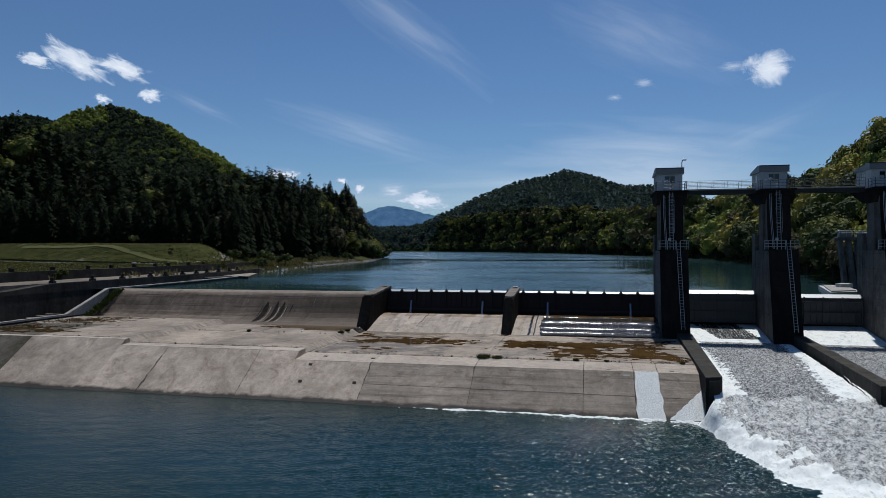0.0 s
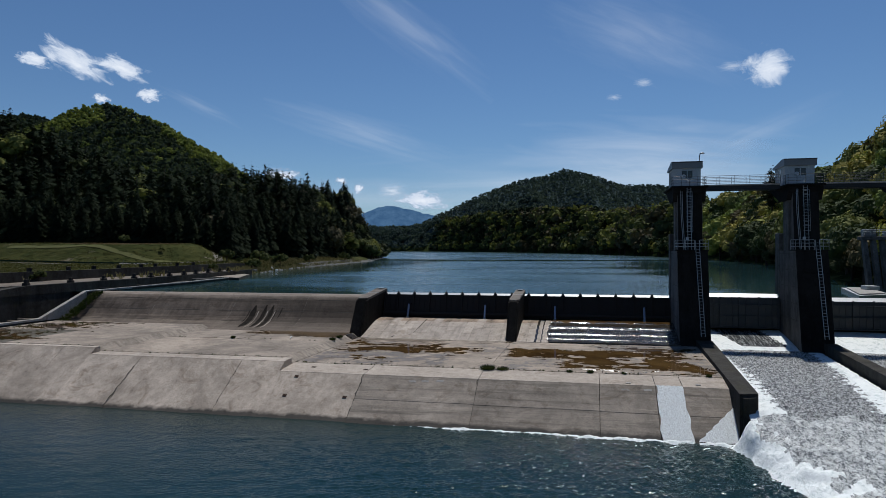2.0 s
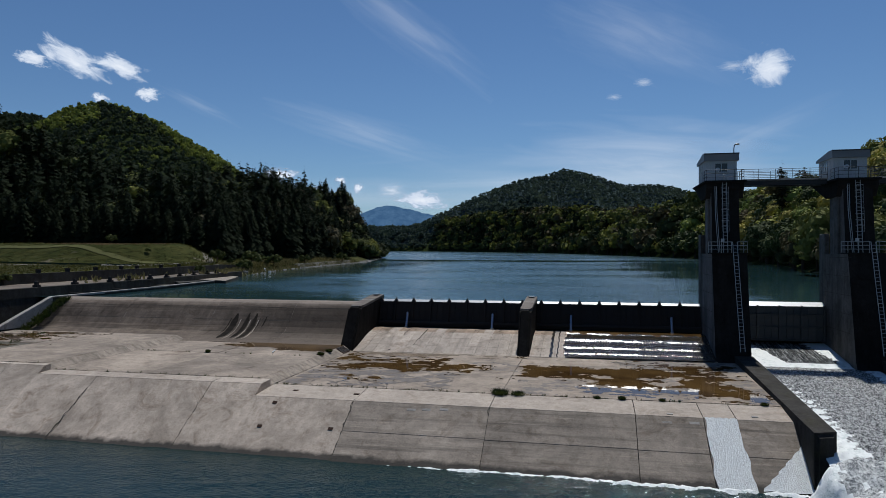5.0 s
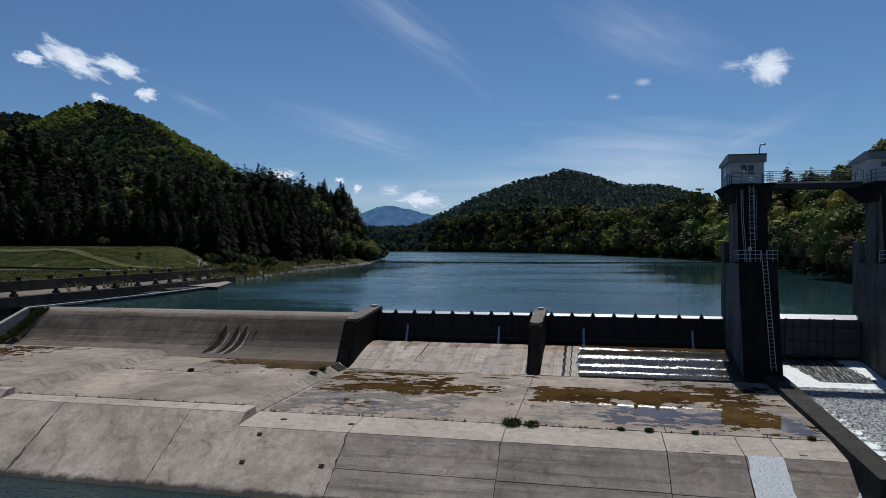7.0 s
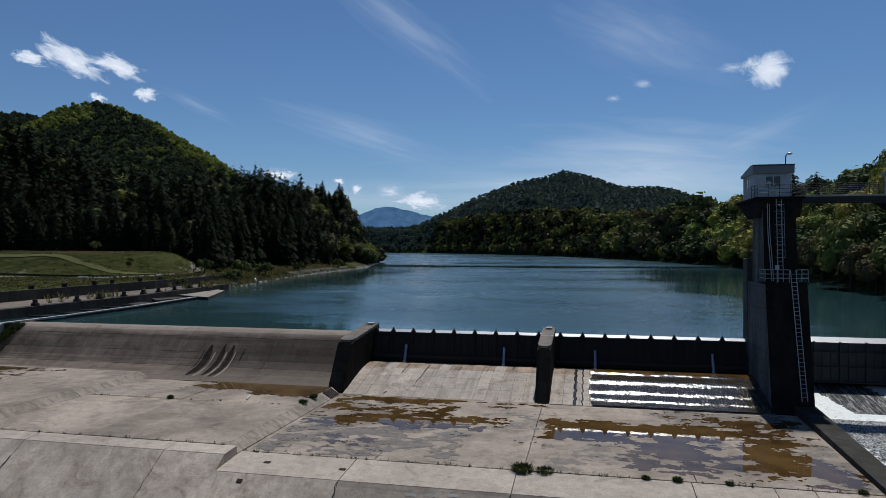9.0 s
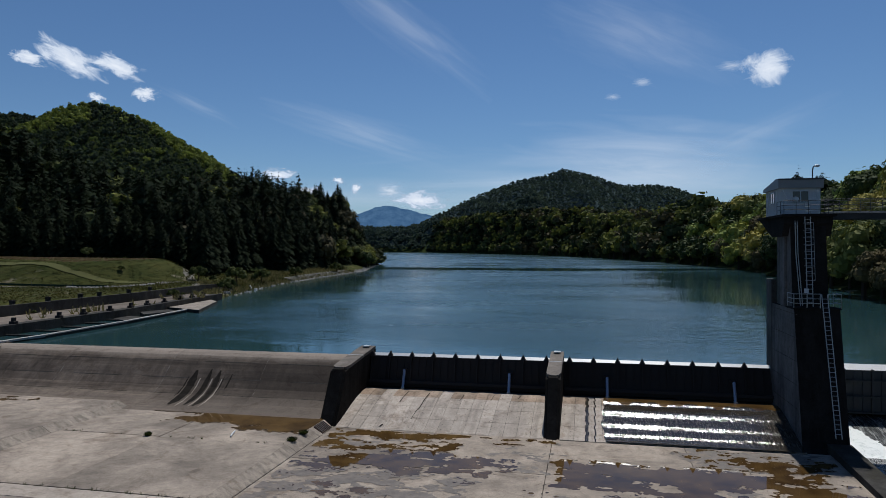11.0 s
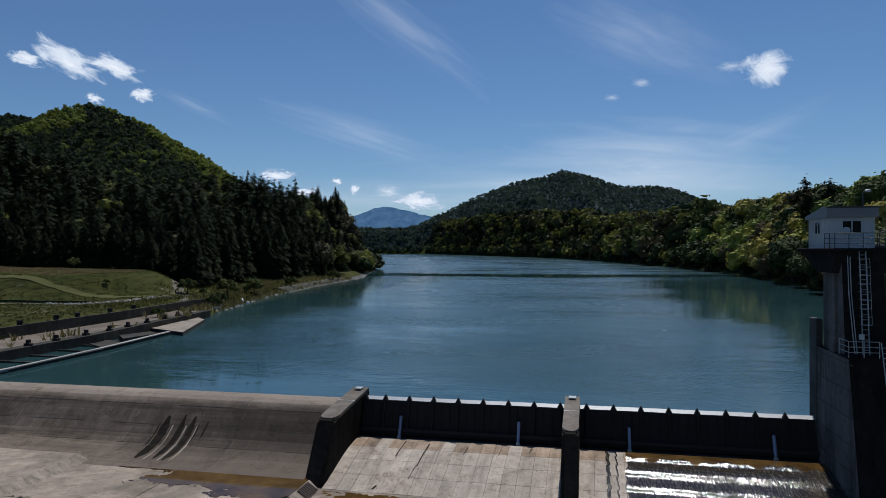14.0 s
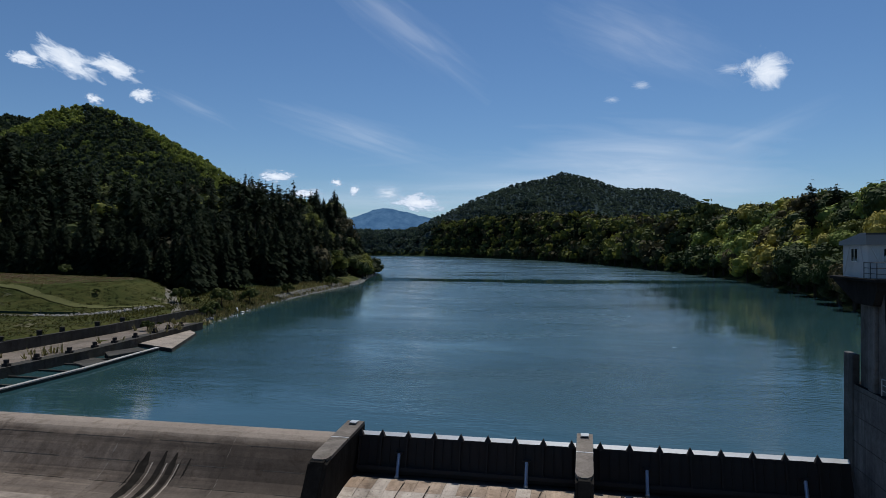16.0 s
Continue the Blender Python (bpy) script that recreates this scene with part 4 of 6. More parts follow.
flap_gate(16.25, 33.65, 16.78, 9, (20.05, 30.55))

# ---- gate towers ----
def ladder(bm, a, c, x, half=0.2, gap=0.33, lean=0.0):
    a, c = Vector((x, *a)), Vector((x + lean, *c))
    for s in (-half, half):
        tube(bm, a + Vector((s, 0, 0)), c + Vector((s, 0, 0)), 0.035, sides=5)
    n = int((c - a).length / gap)
    for i in range(1, n):
        p = a + (c - a) * i / n
        tube(bm, p - Vector((half, 0, 0)), p + Vector((half, 0, 0)), 0.022, sides=4)
    return bm


def railing(bm, pts, z, h=1.1, r=0.03, gap=1.2):
    for (xa, ya), (xb, yb) in zip(pts, pts[1:]):
        L = math.hypot(xb - xa, yb - ya)
        n = max(1, int(round(L / gap)))
        for i in range(n + 1):
            x, y = xa + (xb - xa) * i / n, ya + (yb - ya) * i / n
            tube(bm, (x, y, z), (x, y, z + h), r, sides=6)
        for k in (h, h * 0.66, h * 0.33):
            tube(bm, (xa, ya, z + k), (xb, yb, z + k), r * 0.9, sides=6)
    return bm


def gate_tower():
    """Built with its middle over x = 0."""
    t = thing("gate_tower", "tall weathered concrete gate tower with ladders and a landing", "tower", group="gate towers")
    low = prism(bmesh.new(), [(101.2, -3), (101.2, 8.2), (101.0, 13.75), (93.4, 13.75), (91.4, 3.9), (90.6, 2.4), (89.6, -3)], -1.58, 1.58)
    # faces to either side take the paler concrete, the front its painted shade
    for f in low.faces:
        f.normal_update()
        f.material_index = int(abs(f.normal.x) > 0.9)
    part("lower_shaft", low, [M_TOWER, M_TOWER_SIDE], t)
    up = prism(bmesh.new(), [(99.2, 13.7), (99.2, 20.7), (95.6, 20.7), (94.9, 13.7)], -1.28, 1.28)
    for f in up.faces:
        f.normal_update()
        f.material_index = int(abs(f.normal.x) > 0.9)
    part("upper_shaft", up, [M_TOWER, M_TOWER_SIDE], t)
    for s in (-1, 1):
        x0, x1 = sorted((s * 1.28, s * 1.5))
        part("guide_rib", boxed(x0, x1, 96.4, 97.4, 5.0, 20.6, 0.03), M_TOWER_SIDE, t)
        x0, x1 = sorted((s * 1.2, s * 1.64))
        part("guide_post", boxed(x0, x1, 99.6, 101.25, 7.0, 15.75, 0.04), M_TOWER_SIDE, t, "stained upstream guide post")
    for k in range(5):
        z = 6.4 + k * 1.75
        part("lift_joint", boxed(-1.6, -1.575, 92.6, 100.9, z, z + 0.035), M_BED, t)
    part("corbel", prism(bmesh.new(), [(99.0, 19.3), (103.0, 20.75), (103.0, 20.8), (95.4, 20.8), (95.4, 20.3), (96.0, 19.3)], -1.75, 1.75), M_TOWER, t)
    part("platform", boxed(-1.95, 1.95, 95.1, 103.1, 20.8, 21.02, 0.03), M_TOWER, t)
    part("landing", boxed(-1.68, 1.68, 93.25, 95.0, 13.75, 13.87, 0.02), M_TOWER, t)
    part("ladder", ladder(bmesh.new(), (93.2, 14.9), (91.15, 4.7), 0.46, lean=0.3), M_RAIL, t, "long steel ladder")
    part("ladder", ladder(bmesh.new(), (95.35, 21.9), (94.6, 13.87), -0.1), M_RAIL, t, "caged steel ladder")
    bm = bmesh.new()
    for i in range(9):
        z = 15.9 + i * 0.55
        y = 94.6 + (z - 13.87) * 0.093
        pts = [(-0.1 + 0.34 * math.cos(a), y - 0.05 - 0.62 * math.sin(a), z) for a in [math.pi * k / 6 for k in range(7)]]
        tubes(bm, pts, 0.018, 4)
    for k in (1, 3, 5):
        a = math.pi * k / 6
        tube(bm, (-0.1 + 0.34 * math.cos(a), 94.6 + 0.19 - 0.05 - 0.62 * math.sin(a), 15.9), (-0.1 + 0.34 * math.cos(a), 94.6 + 0.6 - 0.05 - 0.62 * math.sin(a), 20.3), 0.016, sides=4)
    part("safety_cage", bm, M_RAIL, t)
    part("railing", railing(bmesh.new(), [(-1.62, 95.0), (-1.62, 93.3), (0.2, 93.3)], 13.87, 1.05), M_RAIL, t)
    part("railing", railing(bmesh.new(), [(0.75, 93.3), (1.62, 93.3), (1.62, 95.0)], 13.87, 1.05), M_RAIL, t)
    bm = tubes(bmesh.new(), [(-0.95, 95.45, 20.7), (-0.95, 95.2, 17.9), (-0.75, 94.75, 13.9)], 0.035, 6)
    tubes(bm, [(-0.8, 95.45, 20.7), (-0.8, 95.2, 17.9), (-0.6, 94.75, 13.9)], 0.035, 6)
    part("conduit", bm, M_RAIL, t, "pale cable conduits")
    part("junction_box", boxed(-0.5, -0.22, 94.55, 94.8, 14.9, 15.25, 0.015), M_SIDING, t)
    return t


def control_house():
    """A small hut with its middle over x = 0, on the tower's platform."""
    h = thing("control_house", "small white-sided winch hut with a grey lean-to roof", "hut", group="winch huts")
    body = part("wall", boxed(-1.5, 1.5, 97.4, 101.7, 21.02, 23.25), M_SIDING, h)
    bm = bmesh.new()
    for i in range(22):
        x = -1.5 + 3.0 * (i + 0.5) / 22
        box(bm, x - 0.012, x + 0.012, 97.375, 97.4, 21.1, 23.2)
    for i in range(26):
        y = 97.4 + 4.3 * (i + 0.5) / 26
        box(bm, -1.525, -1.5, y - 0.012, y + 0.012, 21.1, 23.2)
    part("ribbed_cladding", bm, M_SIDING, body)
    part("roof", prism(bmesh.new(), [(97.15, 23.2), (97.15, 23.95), (98.0, 24.0), (102.0, 23.45), (102.0, 23.2)], -1.68, 1.68), M_ROOF, h, "grey metal roof with a deep fascia")
    part("fascia_trim", boxed(-1.7, 1.7, 97.1, 97.15, 23.86, 23.98), M_DARKRAIL, h)

    def window(x0, x1, z0, z1, side=False):
        def put(bm, a, c, y0, y1, za, zc):
            return box(bm, a, c, y0, y1, za, zc) if not side else box(bm, -1.5 - (97.4 - y0), -1.5 - (97.4 - y1), a, c, za, zc)
        f = bmesh.new()
        for a, c, za, zc in ((x0, x1, z1 - 0.06, z1), (x0, x1, z0, z0 + 0.06), (x0, x0 + 0.06, z0, z1), (x1 - 0.06, x1, z0, z1), ((x0 + x1) / 2 - 0.035, (x0 + x1) / 2 + 0.035, z0, z1)):
            put(f, a, c, 97.33, 97.402, za, zc)
        w = part("window_frame", f, M_SIDING, h)
        m = (x0 + x1) / 2
        for a, c in ((x0 + 0.06, m - 0.035), (m + 0.035, x1 - 0.06)):
            part("pane", put(bmesh.new(), a, c, 97.36, 97.395, z0 + 0.06, z1 - 0.06), M_GLASS, w, "dark window pane")
    window(-0.62, 0.66, 22.05, 23.0)
    window(98.9, 100.1, 22.05, 23.0, side=True)
    for a, c in (((-1.35, 23.1), (-0.85, 22.1)), ((1.0, 23.1), (1.4, 22.2))):
        part("brace", tube(bmesh.new(), (a[0], 97.36, a[1]), (c[0], 97.36, c[1]), 0.035, sides=5), M_SIDING, h)
    for a, c in (((97.7, 21.2), (98.5, 23.1)), ((100.4, 23.1), (101.3, 21.2))):
        part("brace", tube(bmesh.new(), (-1.53, a[0], a[1]), (-1.53, c[0], c[1]), 0.035, sides=5), M_SIDING, h)
    fan = tube(bmesh.new(), (-0.35, 97.4, 22.3), (-0.35, 97.12, 22.3), 0.24, 0.2, 12)
    part("vent_hood", fan, M_SIDING, h, "round white vent hood")
    part("railing", railing(bmesh.new(), [(-1.75, 97.3), (-1.75, 95.3), (1.75, 95.3), (1.75, 97.3)], 21.02, 1.05, 0.028, 0.85), M_DARKRAIL, h, "dark steel railing")
    return h


TOWER_X = [35.17, 47.07, 59.0]
tower, hut = gate_tower(), control_house()
for ob in (tower, hut):
    aside = -0.03 if ob is hut else 0.0
    ob.location.x = TOWER_X[0] + aside
    for x in TOWER_X[1:]:
        copy_thing(ob, pose(x + aside, 0, 0))
lamp = thing("street_lamp", "slim grey lamp post with a curved arm above a winch hut", "lamp")
part("post", tubes(bmesh.new(), [(36.95, 100.4, 21.02), (36.95, 100.4, 24.9), (37.0, 100.4, 25.2), (37.15, 100.4, 25.32)], 0.05, 8), M_DARKRAIL, lamp)
bm = bmesh.new()
bmesh.ops.create_uvsphere(bm, u_segments=12, v_segments=8, radius=1, matrix=Matrix.Translation((37.3, 100.4, 25.3)) @ Matrix.Diagonal((0.24, 0.14, 0.11, 1)))
part("lamp_head", bm, M_RAIL, lamp)


def footbridge(x0, x1):
    b = thing("footbridge", "grey steel footbridge with railings between the gate towers", "bridge", group="footbridges")
    part("deck", boxed(x0, x1, 97.6, 99.6, 21.15, 21.3, 0.01), M_COPING, b)
    for y in (97.75, 99.3):
        part("girder", boxed(x0, x1, y, y + 0.16, 20.72, 21.15), M_DECK, b)
        part("flange", boxed(x0, x1, y - 0.08, y + 0.24, 20.68, 20.72), M_DECK, b)
    for y in (97.65, 99.55):
        part("railing", railing(bmesh.new(), [(x0, y), (x1, y)], 21.3, 1.0, 0.024, 1.5), M_DARKRAIL, b)


for a, c in zip(TOWER_X, TOWER_X[1:]):
    footbridge(a + 1.96, c - 1.96)
footbridge(TOWER_X[2] + 1.96, TOWER_X[2] + 14)


def roller_gate(x0, x1, top):
    g = thing("roller_gate", "grey steel roller gate with ribs and a pale top", "gate", group="roller gates")
    part("skin", boxed(x0, x1, 99.5, 99.62, 4.75, top - 0.5), M_GATE_GREY, g)
    # top edge drawn pale: the sun on it is part of the colour
    part("top_plate", prism(bmesh.new(), [(99.45, top - 0.5), (99.62, top - 0.5), (100.2, top - 0.14), (100.16, top - 0.1)], x0, x1), M_LIP, g, "pale sunlit top plate")
    n = 4
    for i in range(n + 1):
        x = x0 + 0.12 + (x1 - x0 - 0.24) * i / n
        part("rib", boxed(x - 0.07, x + 0.07, 99.2, 99.5, 4.8, top - 0.42, 0.01), M_GATE_GREY, g)
        if i < n:
            for k in (0.34, 0.67):
                xx = x + (x1 - x0 - 0.24) / n * k
                part("stiffener", boxed(xx - 0.025, xx + 0.025, 99.38, 99.5, 4.8, top - 0.5), M_GATE_GREY, g)
    for z in (4.85, 6.15, 7.45):
        part("beam", boxed(x0, x1, 99.14, 99.5, z, z + 0.1, 0.01), M_GATE_GREY, g)


roller_gate(36.8, 45.44, 8.85)
roller_gate(48.7, 57.37, 8.5)

# training walls beside the chutes
for k, (xa, xb, xc, xd) in enumerate(((34.35, 35.65, 35.25, 36.85), (46.2, 47.4, 47.6, 48.8), (57.0, 58.3, 59.0, 60.4))):
    w = thing("training_wall", "low dark concrete wall running from a tower into the pool", "wall", group="training walls", kind="structure")
    y0 = 65.2 - 0.9 * (k > 0)
    bm = slab(bmesh.new(), [(xa, y0), (xb, y0 + 0.5), (xd, 91.5), (xc, 91.5)], -3, [3.95, 3.95, 4.25, 4.25])
    es = [e for e in bm.edges if max(v.co.y for v in e.verts) < 70]
    bmesh.ops.bevel(bm, geom=es, offset=0.25, segments=3, affect="EDGES")
    part("body", bm, M_WALL, w)

# chutes of fast water below the roller gates
def chute(x0, x1, skew, mats, white):
    nx, ny = 80, 190
    xs, ys = np.linspace(0, 1, nx), np.linspace(63.0, 100.0, ny)
    S, Y = np.meshgrid(xs, ys)
    lean = skew * (91.0 - Y) / 26.0 * (Y < 91)
    X = x0 + (x1 - x0) * S + lean
    Z = np.interp(Y, [63, 64.6, 66, 70, 80, 88, 92.3, 93.0, 98, 100], [0.6, 2.3, 2.8, 3.0, 3.15, 3.25, 3.38, 3.58, 4.35, 4.55])
    rough = step(Y, 93, 88) * 0.9 + 0.12
    Z = Z + rough * (0.08 * wobble(X, Y, 0.45) + 0.05 * wobble(X, Y, 0.2, 3.0) + 0.1 * wobble(X, Y, 1.6, 1.0) * step(Y, 85, 66))
    me = grid_mesh("chute_water", np.arange(nx), np.arange(ny), Z, mats)
    me.vertices.foreach_set("co", np.stack([X, Y, Z], -1).astype(np.float32).reshape(-1))
    c = (S[:-1, :-1] + S[1:, 1:]) / 2
    yy = (Y[:-1, :-1] + Y[1:, 1:]) / 2
    slick = (yy > 93) & (c > 0.2 + 0.03 * (98 - yy) + 0.02 * wobble(c * 30, yy, 0.4)) & (c < 0.66 + 0.02 * (98 - yy) + 0.025 * wobble(c * 30, yy, 0.3)) if white else yy > 200
    froth = (yy > 91.5) & ~slick
    frill = 0.05 * wobble(c * 9, yy, 0.5) + 0.04 * wobble(c * 9, yy, 0.2, 3.0)
    side = (c < 0.12 + 0.08 * step(yy, 92, 74) + frill) | (c > 0.9 - 0.1 * step(yy, 90, 66) + frill)
    idx = np.where(slick, 1, np.where(froth | side, 2, 0))
    me.polygons.foreach_set("material_index", idx.astype(np.int32).reshape(-1))
    me.update()
    return me


tagged(new("water_chute", chute(36.3, 47.3, -1.4, [M_CHUTE, M_SLICK, M_FOAM], True)), "fast white and grey water rushing down the chute", "water", kind="structure")
tagged(new("water_chute", chute(48.2, 58.2, -2.3, [M_CHUTE, M_SLICK, M_FOAM], False)), "sheet of grey water gliding over the sill", "water", kind="structure")
tagged(new("chute_floor", finish(boxed(33.8, 80, 61, 101, -3, 0.3), "chute_floor", M_WALL)), "concrete floor under the chutes", "floor", kind="structure")
# boiling white water where the chutes meet the pool
xs, ys = np.linspace(32.5, 80, 210), np.linspace(28, 66, 170)
FX, FY = np.meshgrid(xs, ys)
edge = np.interp(FX, [32.5, 34.0, 35.5, 37.0, 39.0, 42.0, 48.0, 80.0], [66.0, 63.5, 57.0, 52.0, 48.5, 45.0, 41.0, 36.0]) + 1.3 * wobble(FX, FY, 2.0) + 0.7 * wobble(FX, FY, 0.7, 5.0)
up = np.clip((FY - edge) / np.maximum(64.5 - edge, 4.0), -0.3, 1)
churn = (0.2 * wobble(FX, FY, 1.1) + 0.14 * wobble(FX, FY, 0.45, 2.0) + 0.1 * wobble(FX, FY, 0.2, 7.0)) * step(up, -0.1, 0.4)
FZ = POOL - 0.03 + 0.3 * np.clip(up, -0.3, 0) * 2 + 2.15 * np.clip(up, 0, 1) ** 1.2 + churn
FZ = np.where((FX < 35.2) & (FY > 64.6), -1.0, FZ)
front = (FY - edge)[:-1, :-1] < 4.6 + 2.4 * wobble(FX, FY, 2.6, 1.0)[:-1, :-1] + 1.4 * wobble(FX, FY, 0.8, 4.0)[:-1, :-1]
tagged(new("white_water", grid_mesh("white_water", xs, ys, FZ, [M_BOIL, M_FOAM], front.astype(int).reshape(-1))), "boiling white foam below the chutes", "water", kind="structure")
# narrow spill down the slope
bm = bmesh.new()
V = []
for j in range(28):
    f = j / 27
    y, z = 69.95 - f * (69.95 - 65.1), 3.42 - f * (3.42 - 0.45)
    V.append([bm.verts.new((29.25 + 0.05 * math.sin(j * 0.5) + (1.9 + 0.25 * f) * i / 14 + 0.03 * math.sin(j * 0.8 + i), y, z + 0.06 + 0.025 * math.sin(i * 2.1 + j * 1.7))) for i in range(15)])
for p, q in zip(V, V[1:]):
    for i in range(14):
        bm.faces.new((p[i], p[i + 1], q[i + 1], q[i]))
solo("water_spill", bm, M_SPILL, "thin white spill running down the concrete slope", "water", kind="structure", smooth=True)


bm = bmesh.new()
V = []
for j in range(20):
    f = j / 19
    y = 68.6 - f * 3.4
    z = 3.44 + (y - 69.93) * 0.615
    V.append([bm.verts.new((34.95 - (3.2 * f + 0.1) * (1 - i / 10) + 0.07 * math.sin(j * 2 + i), y, z + 0.06 + 0.03 * math.sin(i * 2.3 + j * 1.9))) for i in range(11)])
for p, q in zip(V, V[1:]):
    for i in range(10):
        bm.faces.new((p[i], p[i + 1], q[i + 1], q[i]))
solo("water_spill", bm, M_SPILL, "fan of white water beside the training wall", "water", kind="structure", smooth=True)
# froth along the foot of the slope
xs, ys = np.linspace(4.0, 35.0, 260), np.linspace(63.6, 66.8, 36)
FX, FY = np.meshgrid(xs, ys)
near = 65.75 - 0.02 * FX
FZ = POOL - 0.1 + 0.2 * np.exp(-((FY - near) / 0.3) ** 2) * step(FX, 4, 18) * (0.75 + 0.5 * wobble(FX, FY, 0.8)) + 0.1 * wobble(FX, FY, 0.3, 1.0) * step(FX, 14, 30)
tagged(new("froth", grid_mesh("froth", xs, ys, FZ, [M_FOAM])), "white froth where the pool laps the slope", "water", kind="structure")


# puddles on the apron
def puddles(x0, x1, y0, y1, z, pools, dry, label, mat, rough=0.75, cell=0.14):
    """Shallow water with ragged edges: pools and dry islands are (x, y, half width, half depth, strength)."""
    nx, ny = int((x1 - x0) / cell), int((y1 - y0) / cell)
    X, Y = np.meshgrid(x0 + np.arange(nx + 1) * cell, y0 + np.arange(ny + 1) * cell)

    def near(spots):
        return np.max([a * (1 - np.maximum(np.abs(X - cx) / sx, np.abs(Y - cy) / sy)) for cx, cy, sx, sy, a in spots] + [np.full(X.shape, -1.0)], axis=0)
    ragged = np.array([[noise.fractal(Vector((x * 0.42, y * 0.75, 3.1)), 0.35, 2.3, 7) for x in X[0]] for y in Y[:, 0]])
    f = near(pools) + rough * ragged - np.maximum(near(dry), 0) * 2.2 - 0.12
    f[0], f[-1], f[:, 0], f[:, -1] = -1, -1, -1, -1
    bm = bmesh.new()
    made = {}

    def vert(p):
        k = (round(p[0], 4), round(p[1], 4))
        if k not in made:
            made[k] = bm.verts.new((k[0], k[1], z(k[1]) if callable(z) else z))
        return made[k]
    for j in range(ny):
        for i in range(nx):
            c = [(i, j), (i + 1, j), (i + 1, j + 1), (i, j + 1)]
            vals = [f[b, a] for a, b in c]
            if max(vals) <= 0:
                continue
            poly = []
            for k in range(4):
                (a, b), v = c[k], vals[k]
                (a2, b2), v2 = c[(k + 1) % 4], vals[(k + 1) % 4]
                if v > 0:
                    poly.append((x0 + a * cell, y0 + b * cell))
                if v * v2 < 0:
                    t = v / (v - v2)
                    poly.append((x0 + (a + (a2 - a) * t) * cell, y0 + (b + (b2 - b) * t) * cell))
            vs = []
            for p in poly:
                q = vert(p)
                if q not in vs:
                    vs.append(q)
            if len(vs) >= 3:
                try:
                    bm.faces.new(vs)
                except ValueError:
                    pass
    bmesh.ops.recalc_face_normals(bm, faces=bm.faces)
    if sum(fc.normal.z for fc in bm.faces) < 0:
        bmesh.ops.reverse_faces(bm, faces=bm.faces)
    # each wide puddle is a thing of its own; the small ones stay together
    seen, small = set(), []
    for f0 in list(bm.faces):
        if f0 in seen:
            continue
        pool, todo = [], [f0]
        seen.add(f0)
        while todo:
            f = todo.pop()
            pool.append(f)
            for e in f.edges:
                for g in e.link_faces:
                    if g not in seen:
                        seen.add(g)
                        todo.append(g)
        if len(pool) > 55:
            solo("puddle", only(pool), mat, label, "puddle", "apron puddles", kind="structure")
        else:
            small += pool
    if small:
        solo("small_puddles", only(small), mat, "scattered small wet patches on the concrete", "puddles", kind="stuff")
    bm.free()


def only(faces):
    """A new bmesh of some faces of another."""
    out, made = bmesh.new(), {}
    for f in faces:
        vs = []
        for v in f.verts:
            if v not in made:
                made[v] = out.verts.new(v.co)
            vs.append(made[v])
        out.faces.new(vs)
    return out


# damp patches first, then the water over them
puddles(-1.8, 34.9, 73.3, 90.3, 3.713, [(4, 79, 8, 5.5, 0.28), (10, 80, 5, 4, 0.2), (2, 87, 6, 3, 0.35), (20, 77.5, 6, 2, 0.05), (33, 78, 2.4, 6, 0.4), (29.5, 87.7, 5.2, 2.8, 0.9), (26, 79, 6, 4, 0.25)], [(21, 88, 4.5, 2.2, 0.6), (14, 77, 3, 4, 0.4)], "damp dark patch on the concrete apron", M_DAMP, 0.55)
puddles(-1.8, 34.9, 73.3, 90.3, 3.718, [(4.5, 89.4, 7.5, 1.2, 0.8), (6.5, 82.8, 7.4, 2.1, 0.85), (3.5, 85.6, 5.5, 2.2, 0.42), (3.6, 76.4, 1.2, 0.8, 0.3), (24.2, 83.3, 8.8, 2.3, 1.1), (19.5, 81.4, 3.5, 1.9, 0.8), (25.2, 79.0, 3.2, 4.2, 0.8), (27.5, 76.2, 3.0, 2.2, 0.6), (30.4, 80.2, 1.7, 5.6, 0.95), (32.3, 76.5, 1.6, 2.4, 0.4), (30.2, 86.5, 4.0, 1.8, 0.35)], [(1.8, 86.3, 2.2, 0.8, 0.35), (11.3, 86.5, 2.6, 1.6, 0.5), (9.6, 88.9, 1.8, 0.8, 0.4), (27.0, 80.9, 2.0, 0.8, 0.42), (28.8, 77.5, 1.1, 0.6, 0.5), (21.0, 88, 5.5, 2.3, 0.6), (15.0, 84, 1.5, 4, 0.5)], "shallow brown puddle on the concrete apron", M_PUDDLE)
puddles(24.0, 32.5, 70.3, 73.0, lambda y: 3.66 + (y - 73.06) * 0.0925 + 0.015, [(28.2, 72.0, 3.6, 1.0, 0.9)], [], "shallow brown puddle on the apron's edge", M_PUDDLE, 0.6)
puddles(-20.0, -2.8, 86.0, 91.75, 4.218, [(-7.8, 90.0, 7.0, 2.6, 1.5), (-5.2, 88.6, 3.4, 2.6, 1.2), (-12.5, 91.2, 6.5, 0.9, 1.0)], [], "brown puddle along the foot of the weir", M_PUDDLE, 0.5)
puddles(-44.0, -30.0, 73.0, 91.0, 4.718, [(-40, 86, 5, 2.5, 0.6), (-41, 78, 4, 3, 0.55), (-36, 75.5, 3, 1.0, 0.5), (-38, 90, 5, 0.8, 0.5)], [], "brown wet moss and puddles at the weir's end", M_PUDDLE)

